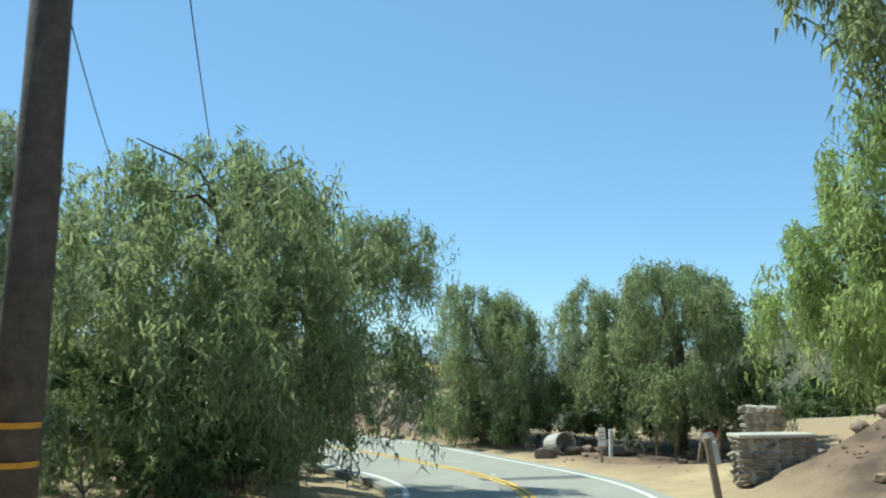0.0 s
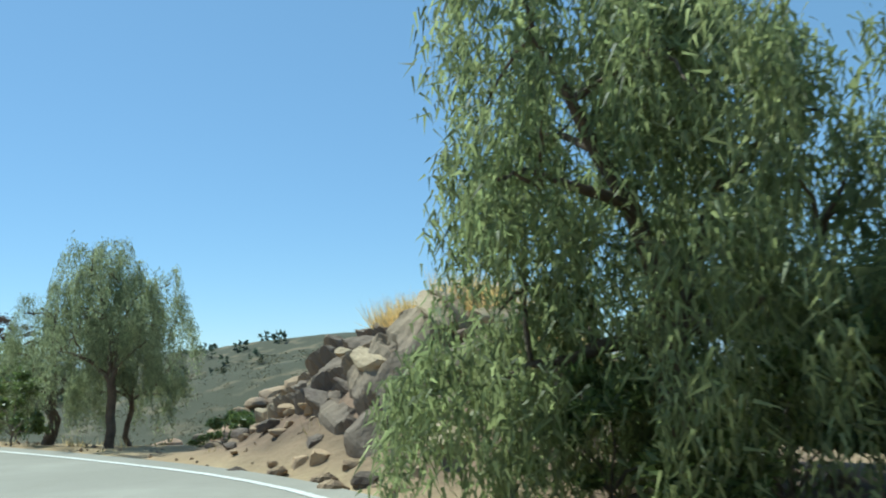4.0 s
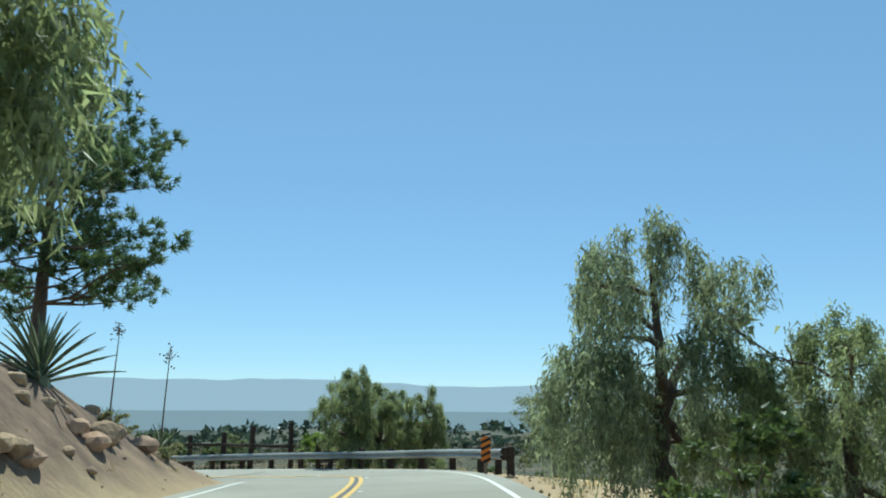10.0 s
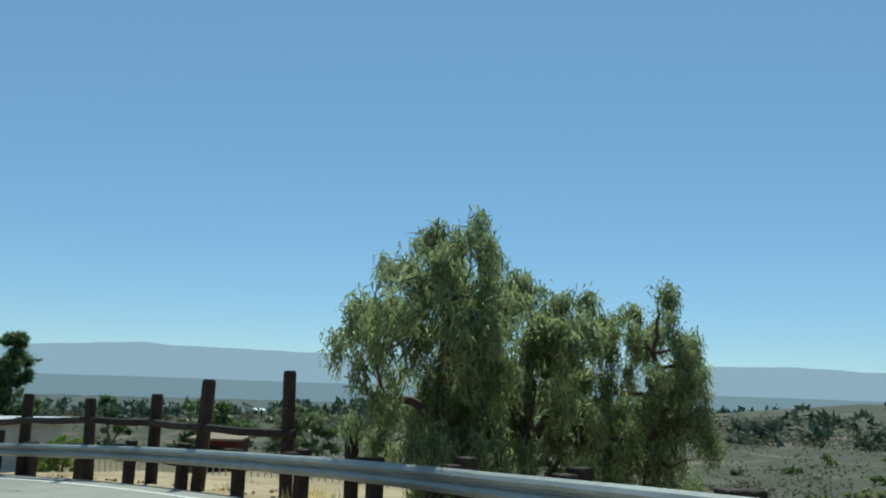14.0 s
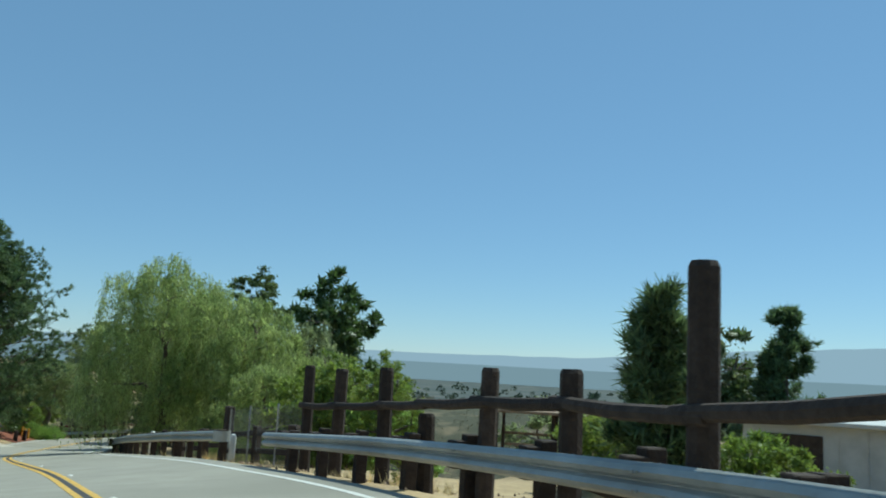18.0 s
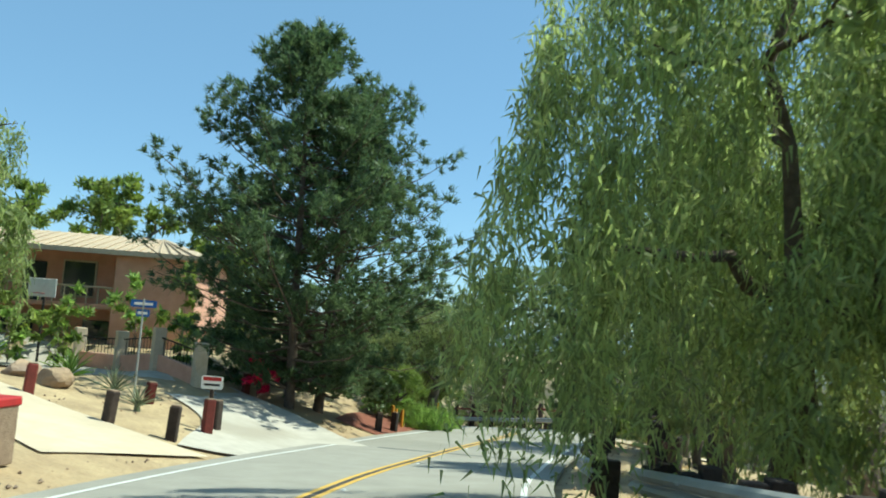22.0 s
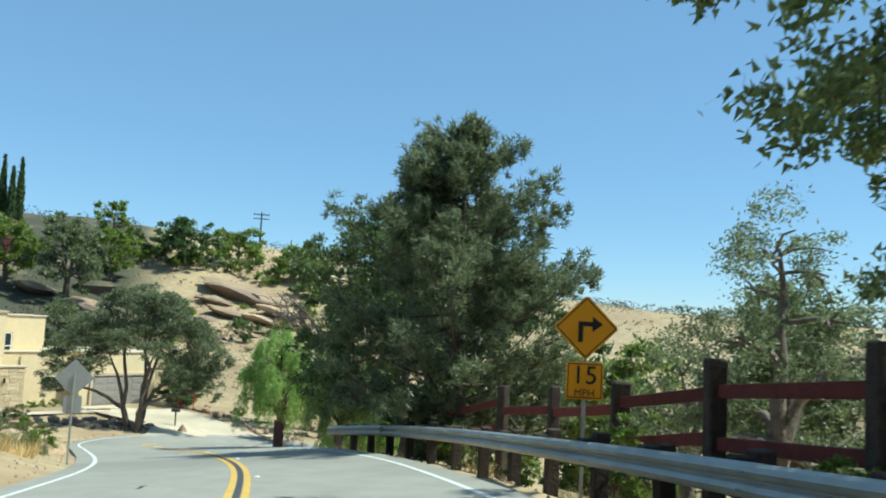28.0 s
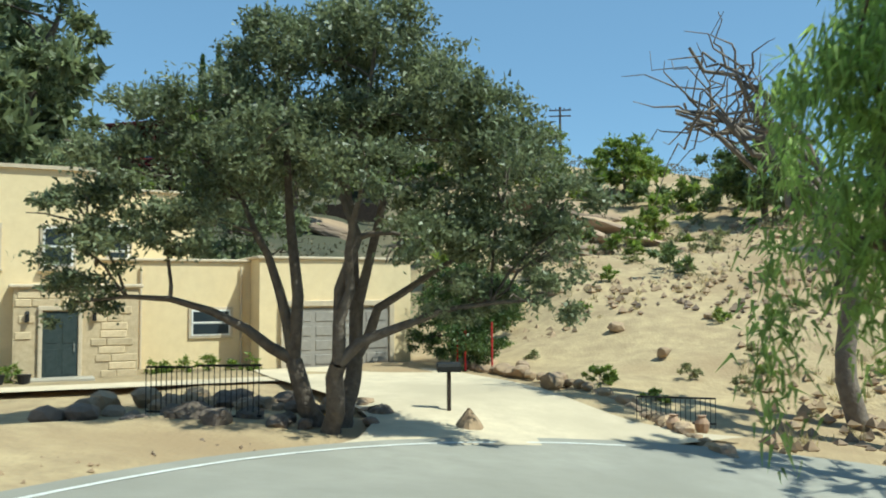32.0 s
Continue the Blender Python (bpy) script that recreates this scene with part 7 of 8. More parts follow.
house_window(house, 11.0, 1.35, 1.5, 1.0, -1.6, "wide sliding window in a stone surround", False)
g = part("garage_door", Geo().box((15.9, .06, 1.2), (4.4, .1, 2.4), .01), GARAGE, house, "grey sectional garage door")
for r in range(4):
    for c in range(4):
        part("panel", Geo().box((14.25 + 1.1 * c, .0, .32 + .58 * r), (.9, .03, .4), .02), GARAGE, g)
part("garage_surround", Geo().box((13.55, .02, 1.25), (.22, .2, 2.6), .02).box((18.25, .02, 1.25), (.22, .2, 2.6), .02).box((15.9, .02, 2.6), (4.9, .2, .24), .02), TRIM_CREAM, house)
for u in (.6, 12.2, 8.3):
    part("downpipe", Geo().tube([(u, -.08 if u < 1 else 1.5, -.2), (u, -.08 if u < 1 else 1.5, 4.1 + (3.2 if u < 1 else 0))], [.05, .05], 8), TRIM_CREAM, house)


def at_house(u, n, z=0.0):
    return HOUSE @ Vector((u, -n, z))


for k, (u, n) in enumerate([(3.4, .9), (2.8, .8), (3.9, 1.2), (9.0, .3), (9.8, .2), (10.6, .1), (11.6, .0), (8.6, .6), (12.1, .6)]):
    p = at_house(u, n)
    bush(p.x, p.y, .5 + .1 * (k % 3), .4, 800 + k, SHRUB, 90, label="low green garden plant by the house wall", group="garden plants", size=.1)
for k, (u, n) in enumerate([(2.6, 1.2), (3.5, 1.4), (4.3, 1.5)]):
    p = at_house(u, n)
    solid("plant_pot", Geo().tube([(0, 0, 0), (0, 0, .3), (0, 0, .34)], [.17, .22, .24], 12), BLACK, "dark round plant pot by the porch", "plant pot", at=pose(p.x, p.y, ground_z(p.x, p.y)), group="plant pots")

# Rock bed under the oak
for k in range(64):
    r = np.random.default_rng(830 + k)
    a, q = r.uniform(0, 6.28), r.uniform(.4, 1.0)
    x, y = -100.2 + math.cos(a) * 2.6 * q, 132.4 + math.sin(a) * 4.6 * q
    boulder(x, y, r.uniform(.2, .5), k, ROCK_GREY, "dark rough rock in the bed under the oak", group="rock bed", sub=2)
for k in range(30):
    r = np.random.default_rng(900 + k)
    u = k / 29
    x, y = -99.2 - 13.0 * u, 144.6 - 6.2 * u + 1.2 * math.sin(u * 3)
    boulder(x, y, r.uniform(.2, .42), k, ROCK, "pale edging rock along the driveway", group="driveway edging", sub=2)
for k in range(30):
    r = np.random.default_rng(1900 + k)
    x, y = -84.5 + r.uniform(0, 6.5), 131.0 - r.uniform(0, 2.2)
    boulder(x, y, r.uniform(.2, .6), k, ROCK, "pale layered sandstone block in the low bank", group="bank stones", squash=(1.3, 1, .6), sub=2, sharp=.14)
for k in range(8):
    r = np.random.default_rng(1940 + k)
    bush(-84.5 + r.uniform(0, 6.5), 131.6 - r.uniform(0, 2), r.uniform(.4, .8), r.uniform(.4, .7), 1950 + k, SAGE, label="grey-brown dry bush on the low bank")
mailbox(-101.3, 138.0, 8, 1.1, BLACK, "black mailbox on a timber post by the driveway", TIMBER_DARK, False, 1.15)
t = thing("rock_cone", "small pointed pile of stone by the mailbox", "rock", pose(-99.7, 138.5, ground_z(-99.7, 138.5)))
part("stone", Geo().tube([(0, 0, -.1), (0, 0, .2), (.03, 0, .55)], [.45, .3, .03], 7), ROCK, t)


def iron_panel(x, y, turn, w, h, label):
    t = thing("iron_railing", label, "railing", pose(x, y, ground_z(x, y), 0, 0, turn))
    for z in (.12, h):
        part("rail", Geo().box((0, 0, z), (w, .04, .05), .006), IRON, t)
    for k in range(int(w / .13) + 1):
        part("bar", Geo().box((-w / 2 + k * .13, 0, h / 2), (.018, .018, h)), IRON, t)
    return t


iron_panel(-102.6, 144.2, 75, 2.1, .8, "short black iron railing beside the driveway")
iron_panel(-99.0, 132.9, 92, 1.5, 1.3, "rusty black iron trellis by the oak")
iron_panel(-99.8, 131.2, 85, 1.2, 1.2, "rusty black iron trellis by the oak")
for k, (x, y) in enumerate([(-101.7, 143.9), (-101.9, 144.7)]):
    solid("clay_urn", Geo().tube([(0, 0, 0), (0, 0, .12), (0, 0, .3), (0, 0, .45), (0, 0, .5)], [.1, .17, .2, .1, .13], 10), ROCK_RED, "reddish clay urn beside the railing", "urn", at=pose(x, y, ground_z(x, y)), group="clay urns")
t = thing("red_frame", "red painted tubular frame standing by the shrub", "frame", pose(-111.6, 138.2, ground_z(-111.6, 138.2), 0, 0, 60))
for x in (0, .35, 1.5):
    part("tube", Geo().tube([(x, 0, -.1), (x, 0, 1.9)], [.04, .04], 8), PAINT_RED, t)

# Hillside behind: slabs, boulders and scrub
HILLROCKS = [(-158.5, 146.3, 4.2, 1.9, .55), (-156, 149, 2.2, 1, .7), (-149, 146, 3.0, 1.6, .35), (-146, 149, 2.6, 1.5, .35), (-141, 147, 2.4, 1.6, .4), (-151, 151, 2.6, 1.5, .4), (-155, 143, 2.2, 1.2, .5), (-137, 146.5, 1.3, 1.4, .4), (-146, 142, 1.4, 1.3, .4), (-143, 153, 2.2, 1.4, .4), (-152, 138, 2.0, 1.4, .5), (-150, 122, 2.5, 1.3, .5), (-146, 128, 2.2, 1.5, .5)]
for k, (x, y, s, a, q) in enumerate(HILLROCKS):
    boulder(x, y, s, k, ROCK, "large smooth tan sandstone slab on the hillside", sink=.3, squash=(a, 1, q), tip=(6, 14), turn=70 + 20 * (k % 4), group="hillside slabs", sub=4)
rnd = np.random.default_rng(95)
for k in range(90):
    x, y = rnd.uniform(-158, -106), rnd.uniform(138, 168)
    boulder(x, y, rnd.uniform(.15, .5), k, ROCK, "loose stone on the dry hillside", group="hillside stones", sub=2)
for k in range(120):
    x, y = rnd.uniform(-158, -104), rnd.uniform(134, 168)
    if y - 138 > (-x - 150) * .2 and not (-119 < x and y < 138):
        bush(x, y, rnd.uniform(.35, .8), rnd.uniform(.35, .8), 960 + k, SAGE if k % 3 else SHRUB, 80, label="small dry shrub on the hillside", group="hillside shrubs", size=.16)
for k, (x, y, h, r_) in enumerate([(-133, 145, 2.8, 2.4), (-137, 150, 2.2, 2.0), (-126, 150, 1.6, 1.6), (-148, 139, 2.2, 1.8), (-144, 135, 2.6, 2.2), (-130, 137, 3.2, 2.6), (-122, 141, 2.4, 2.0), (-150, 155, 2.8, 2.4)]):
    bush(x, y, h, r_, 1030 + k, SHRUB if k % 2 else OAK, 380, label="dense green chaparral shrub on the hillside", size=.2, group="hillside shrubs", spread=.3)
# Hill crest scrub
for k in range(26):
    a = k / 25
    x, y = -163 - 8 * math.sin(a * 5) - rnd.uniform(0, 6), 118 + 52 * a
    bush(x, y, rnd.uniform(2.0, 3.8), rnd.uniform(2.0, 3.2), 1050 + k, SHRUB if k % 3 else OAK, 200, label="green scrub along the hill crest", size=.34, group="crest scrub", spread=.4)

# Red timber house on the hill
RED = Matrix.Translation((-156.5, 110.5, ground_z(-156.5, 110.5))) @ Matrix.Rotation(radians(75), 4, "Z")
t = thing("hill_house", "dark red timber house on stilts with a deck on the hill", "house", RED)
part("wall", Geo().box((0, 2.5, 3.4), (9, 5, 4.2), .03), PAINT_DARKRED, t)
part("roof", Geo().box((0, 1.6, 5.75), (10.4, 8.0, .35), .08), PAINT_DARKRED, t, "flat overhanging roof", at=pose(0, 0, 0, 3))
part("deck", Geo().box((0, -1.2, 1.2), (10, 3.2, .25), .03), PAINT_DARKRED, t)
for k in range(6):
    part("stilt", Geo().box((-4.6 + 1.84 * k, -2.6, .2), (.18, .18, 3.4)), PAINT_DARKRED, t)
    part("roof_post", Geo().box((-4.6 + 1.84 * k, -2.6, 3.6), (.14, .14, 4.4)), PAINT_DARKRED, t)
for z in (1.8, 2.3):
    part("deck_rail", Geo().box((0, -2.6, z), (9.6, .08, .1)), PAINT_RED, t)
for k in range(4):
    part("window", Geo().box((-3.3 + 2.2 * k, -.04, 3.6), (1.4, .08, 1.8), .02), GLASS, t)
t = thing("garden_wall", "low dark timber wall on the hillside", "wall", pose(-152, 128.5, ground_z(-152, 128.5), 0, 0, 80))
part("boards", Geo().box((0, 0, .6), (6, .2, 1.6), .02), TIMBER_DARK, t)


def far_pole(x, y, h, label="wooden utility pole with crossarms on the skyline"):
    t = thing("utility_pole", label, "utility pole", pose(x, y, ground_z(x, y), 0, 0, 85), "utility poles")
    part("shaft", Geo().tube([(0, 0, -.4), (0, 0, h)], [.17, .12], 8), POLE_WOOD, t)
    for z in (h - .4, h - 1.1):
        part("crossarm", Geo().box((0, 0, z), (2.6, .12, .14)), POLE_WOOD, t)
    for x_ in (-1.15, -.5, .5, 1.15):
        part("insulator", Geo().tube([(x_, 0, h - .33), (x_, 0, h - .12)], [.05, .04], 6), IRON, t)


far_pole(-178.5, 150.5, 8.5)

# Bare tree and red boards by the last curve
t = thing("dead_tree", "bare grey dead tree with twisting branches", "tree", pose(-104.2, 150.0, ground_z(-104.2, 150.0)) @ Matrix.Scale(1.6, 4))
rnd = np.random.default_rng(99)
g = Geo()
limb(g, (0, 0, -.3), (.2, -.5, 3.9), .2, .14, rnd, 0, 6)
part("trunk", g, BARK_GREY, t, "bare grey trunk", smooth=True)
for k in range(9):
    a = rnd.uniform(-2.4, -.7)
    e = np.array([math.cos(a) * rnd.uniform(.6, 2.2), math.sin(a) * rnd.uniform(2.2, 4.4), rnd.uniform(5.0, 7.2)])
    g = Geo()
    limb(g, (.2, -.5, rnd.uniform(3.2, 3.9)), e, .08, .028, rnd, .14, 7, .06)
    for j in range(6):
        u = rnd.uniform(.55, .95)
        q = np.array([.2, -.5, 3.6]) * (1 - u) + e * u + np.array([0, 0, .14 * np.linalg.norm(e) * math.sin(u * math.pi) * .6])
        limb(g, q, q + rnd.normal(0, .7, 3) + (0, -.3, .25), .026, .007, rnd, .05, 5, .09)
    part("branch", g, BARK_GREY, t, smooth=True)
t = thing("board_screen", "dark red board screen under the weeping trees", "fence", pose(-78.3, 142.5, ground_z(-78.3, 142.5), 0, 0, 8))
for k in range(8):
    part("board", Geo().box((-.7 + .2 * k, 0, .5), (.196, .04, 1.6 - .02 * (k % 2)), .008), PAINT_DARKRED, t)
part("rail", Geo().box((0, .05, .7), (1.6, .06, .1)), PAINT_DARKRED, t)
for k in range(40):
    r = np.random.default_rng(1100 + k)
    s, a = r.uniform(226, 252), -r.uniform(5.2, 9)
    p = beside(s, a)
    boulder(p.x, p.y, r.uniform(.2, .6), k, ROCK, "tan rock in the roadside bank", group="bank rocks", sub=2)
for k in range(46):
    r = np.random.default_rng(1150 + k)
    s = r.uniform(196, 248)
    p = beside(s, -r.uniform(4.7, 7.5))
    if k % 3:
        tuft(p.x, p.y, r.uniform(.35, .75), .35, 1200 + k, DRY_GRASS if k % 2 else SAGE, 120, "tuft of dry and green roadside grass", wide=.018)
    else:
        bush(p.x, p.y, r.uniform(.5, 1.0), r.uniform(.4, .8), 1200 + k, SAGE if k % 2 else SHRUB, 100, label="dry roadside brush on the inner bank", size=.1)
for k in range(50):
    r = np.random.default_rng(1300 + k)
    s = r.uniform(84, 240)
    p = beside(s, r.uniform(5.0, 7.5))
    tuft(p.x, p.y, r.uniform(.25, .5), .3, 1350 + k, DRY_GRASS, 90, "tuft of dry grass under the guardrail", wide=.014)
for k in range(8):
    p = beside(198 + 4.6 * k, 5.6)
    bush(p.x, p.y, .9 + .3 * (k % 3), .5, 1420 + k, SHRUB, 110, label="leafy weed growing beside the guardrail", size=.1)

# ---- salmon house above the side street ----
SAL = Matrix.Translation((-28.8, 110.6, -9.7)) @ Matrix.Rotation(radians(62), 4, "Z")
t = thing("house", "salmon stucco two-storey house with a buff tiled hip roof and balcony", "house", SAL)
part("wall", Geo().box((-4, 4, 2.6), (16, 8, 5.6), .03), STUCCO_PINK, t)
part("wall", Geo().box((2.0, -.6, 2.6), (4.0, 2.4, 5.6), .03), STUCCO_PINK, t, "projecting salmon end wall")
part("balcony_floor", Geo().box((-6, -.7, 2.55), (12, 1.6, .25), .03), STUCCO_PINK, t)
for k in range(22):
    part("baluster", Geo().box((-11.6 + .54 * k, -1.4, 3.05), (.06, .06, .8)), TRIM_CREAM, t)
part("handrail", Geo().box((-6, -1.4, 3.5), (12, .1, .1), .02), TRIM_CREAM, t)
roof = part("roof", Geo().add([(-12.8, -2.2, 5.3), (4.8, -2.2, 5.3), (4.8, 8.8, 5.3), (-12.8, 8.8, 5.3), (-8.8, 3.2, 6.5), (1.2, 3.2, 6.5)], [(0, 1, 5, 4), (1, 2, 5), (2, 3, 4, 5), (3, 0, 4), (3, 2, 1, 0)]), ROOF_TILE, t, "buff tiled hip roof")
part("fascia", Geo().box((-4, -2.22, 5.24), (17.6, .08, .24)), TRIM_CREAM, t)
for k in range(30):
    x0 = -12.4 + .56 * k
    x1 = max(-8.6, min(1.0, x0))
    part("tile_rib", Geo().tube([(x0, -2.2, 5.36), (x1, 3.1, 6.5)], [.045, .045], 5), ROOF_TILE, roof)
for x in (-10, -6.6, -2.2):
    w = part("window", Geo().box((x, -.06, 3.9), (1.7, .1, 1.9), .02), TRIM_CREAM, t)
    part("pane", Geo().box((x, -.13, 3.9), (1.5, .04, 1.7)), GLASS, w)
part("door", Geo().box((-4.4, -.06, 3.6), (1.1, .1, 2.1), .02), DOOR_DARK, t)
for x in (-9, -5, -1):
    part("window", Geo().box((x, -.06, 1.2), (1.6, .1, 1.3), .02), GLASS, t)
# Garden wall with pillars, hoop, palm and bougainvillea
rows = [(-14.6, 110.4), (-17.4, 109.6), (-20.4, 108.9), (-23.2, 107.8)]
t = thing("garden_wall", "low dark garden wall with stucco pillars and iron railing", "wall", Matrix())
for a, b in zip(rows, rows[1:]):
    za, zb = ground_z(*a), ground_z(*b)
    timber("wall_panel", (*a, za + .25), (*b, zb + .25), .2, .9, STUCCO_PINK, t)
    timber("railing", (*a, za + 1.35), (*b, zb + 1.35), .04, .05, IRON, t)
    for u in np.linspace(.06, .94, 12):
        part("bar", Geo().box((a[0] + (b[0] - a[0]) * u, a[1] + (b[1] - a[1]) * u, za + (zb - za) * u + 1.0), (.02, .02, .75)), IRON, t)
for x, y in rows:
    part("pillar", Geo().box((x, y, ground_z(x, y) + .7), (.45, .45, 2.0), .03), TRIM_CREAM, t)
t = thing("basketball_hoop", "white basketball backboard and hoop on a pole", "basketball hoop", pose(-24.2, 106.2, ground_z(-24.2, 106.2), 0, 0, 60))
part("pole", Geo().tube([(0, .3, -.3), (0, .3, 3.3)], [.06, .05], 8), IRON, t)
part("backboard", Geo().box((0, 0, 3.3), (1.2, .04, .8), .01), PAINT_WHITE, t)
part("ring", Geo().tube([(math.cos(a) * .23, -.28 + math.sin(a) * .23, 3.05) for a in np.linspace(0, 6.283, 13)], [.012] * 13, 5), PAINT_RED, t)
for k, (x, y, h, r_, lf, lb) in enumerate([(-29.0, 101.0, 2.4, 1.8, BOUGAIN, "magenta flowering bougainvillea against the house"), (-15.4, 113.0, 1.6, 1.1, BOUGAIN, "magenta bougainvillea by the garden wall"), (-21.6, 106.6, 2.6, 1.3, SHRUB, "tall green garden shrub by the house"), (-22.6, 105.0, 2.2, 1.2, REED, "yellow-green leafy garden shrub by the gate"), (-19.4, 111.0, 2.0, 1.2, REED, "yellow-green leafy garden shrub by the gate"), (-26.6, 103.6, 2.6, 1.6, OAK_DARK, "dark green garden shrub by the house"), (-17.2, 112.4, 2.4, 1.6, OAK_DARK, "dark hedge in the pine's shade"), (-19.2, 115.6, 3.0, 2.2, OAK_DARK, "dark hedge in the pine's shade"), (-18.0, 119.4, 3.0, 2.2, OAK_DARK, "dark hedge in the pine's shade")]):
    bush(x, y, h, r_, 1450 + k, lf, 260, label=lb, size=.2, group="garden shrubs", spread=.22)


def palm(x, y, h, seed):
    rnd = np.random.default_rng(seed)
    t = thing("palm_tree", "palm with arching green and yellowed fronds", "tree", pose(x, y, ground_z(x, y)))
    part("trunk", Geo().tube([(0, 0, -.3), (.1, 0, h * .5), (.1, .1, h)], [.24, .2, .18], 10), BARK, t)
    for k in range(16):
        a, up = k * 2.4, rnd.uniform(.1, 1.0)
        u = np.linspace(0, 1, 16)
        c = np.stack([np.cos(a) * u * 2.2, np.sin(a) * u * 2.2, h + up * u * 1.6 - u * u * 2.3], 1)
        P = []
        for s in (-1, 1):
            d = unit(np.stack([-np.sin(a) * s + 0 * u, np.cos(a) * s + 0 * u, -.5 + 0 * u], 1) + np.array([np.cos(a), np.sin(a), 0]) * .5)
            P.append(blades(c, d, .75 * (1 - u * .5), .09, rnd))
        part("frond", quads("frond", np.concatenate(P), REED if k % 4 else DRY_GRASS), REED, t)


palm(-26.0, 99.6, 5.2, 5)
for k, (x, y) in enumerate([(-12.2, 101.6), (-13.4, 102.0)]):
    rosette("dracaena", x, y, ground_z(x, y) + 1.3, 30, .8, .06, REED, "spiky green cabbage palm on a thin stem", 60 + k, -10, 80, .08, group="cabbage palms")
    solid("dry_palm", Geo().tube([(0, 0, -1.6), (0, 0, .1)], [.08, .05], 7), BARK, "thin bare trunk of a cabbage palm", "palm", at=pose(x, y, ground_z(x, y) + 1.3), group="cabbage palms")

# ---- stable yard and wire fences beyond the hairpin ----
def wire_fence(rows, h, label, step=.16):
    t = thing("wire_fence", label, "fence", Matrix())
    for a, b in zip(rows, rows[1:]):
        za, zb = ground_z(*a), ground_z(*b)
        part("post", Geo().tube([(*a, za - .2), (*a, za + h + .05)], [.03, .03], 6), STEEL, t)
        g = Geo()
        A, B = Vector((*a, za)), Vector((*b, zb))
        L = (B - A).length
        n = int((L + h) / step)
        for k in range(n):
            for sgn in (1, -1):
                u0 = k * step - h
                lo, hi = max(0, -u0), min(h, L - u0)
                if hi > lo:
                    p0, p1 = (u0 + lo, lo), (u0 + hi, hi)
                    if sgn < 0:
                        p0, p1 = (L - p0[0], p0[1]), (L - p1[0], p1[1])
                    q0, q1 = (A.lerp(B, u / L) + Vector((0, 0, z)) for u, z in (p0, p1))
                    g.tube([q0, q1], [.004, .004], 3, cap=False)
        part("mesh", g, OLD_WIRE, t, "dull diamond wire mesh")
    x, y = rows[-1]
    part("post", Geo().tube([(x, y, ground_z(x, y) - .2), (x, y, ground_z(x, y) + h + .05)], [.03, .03], 6), STEEL, t)


wire_fence([(30.6, 97.2), (28.4, 98.4), (26.2, 99.6), (24.2, 100.8)], 1.75, "chain-link fence between the guardrails")
rows = [(66.0, 86.0), (60.5, 90.0), (55.0, 94.0), (50.0, 97.5), (45.0, 101.0)]
t = thing("corral_fence", "pale slatted corral fence on dusty ground", "fence", Matrix())
for a, b in zip(rows, rows[1:]):
    A, B = Vector((*a, ground_z(*a))), Vector((*b, ground_z(*b)))
    n = int((B - A).length / .3)
    for k in range(n):
        p = A.lerp(B, k / n)
        part("slat", Geo().box((p.x, p.y, p.z + .5), (.05, .05, 1.1)), TRIM_CREAM, t)
    timber("rail", A + Vector((0, 0, .9)), B + Vector((0, 0, .9)), .05, .07, TRIM_CREAM, t)


def shed(x, y, w, d, h, turn, wall, roof, label):
    z = ground_z(x, y)
    t = thing("shed", label, "shed", pose(x, y, z, 0, 0, turn), "stable buildings")
    part("wall", Geo().box((0, 0, h / 2 - .3), (w, d, h + .6), .02), wall, t)
    part("roof", Geo().box((0, 0, h + .12), (w + .8, d + .8, .14), .02), roof, t, at=pose(0, 0, 0, 3))
    part("door", Geo().box((-w * .2, -d / 2 - .03, h * .42), (1.6, .06, h * .84), .01), TIMBER_DARK, t)
    for k in range(int(w / .8)):
        part("rib", Geo().box((-w / 2 + .4 + .8 * k, -d / 2 - .02, h / 2), (.06, .05, h)), wall, t)


shed(41.5, 109.5, 5.0, 2.4, 2.3, 8, TIN, TIN, "pale metal storage container in the stable yard")
t = thing("shelter", "open stable shelter with a weathered roof on timber posts", "shed", pose(30.0, 114.5, ground_z(30.0, 114.5), 0, 0, 20), "stable buildings")
for x in (-2.4, 0, 2.4):
    for y in (-1.3, 1.3):
        part("post", Geo().box((x, y, .9), (.14, .14, 2.6), .01), TIMBER_DARK, t)
part("roof", Geo().box((0, 0, 2.2), (5.8, 3.6, .12), .02), TIMBER_GREY, t, at=pose(0, 0, 0, 3))
for z in (.5, 1.0):
    part("rail", Geo().box((0, 1.3, z), (4.8, .06, .12), .01), TIMBER_GREY, t)
shed(52.6, 112.0, 2.4, 2.4, 2.0, -20, TIMBER_RED, TIMBER_GREY, "dark red stable with a weathered timber roof")
shed(37.0, 128.0, 5.0, 4.0, 2.6, 15, TIMBER_GREY, TIMBER_GREY, "weathered timber stable with a low roof")
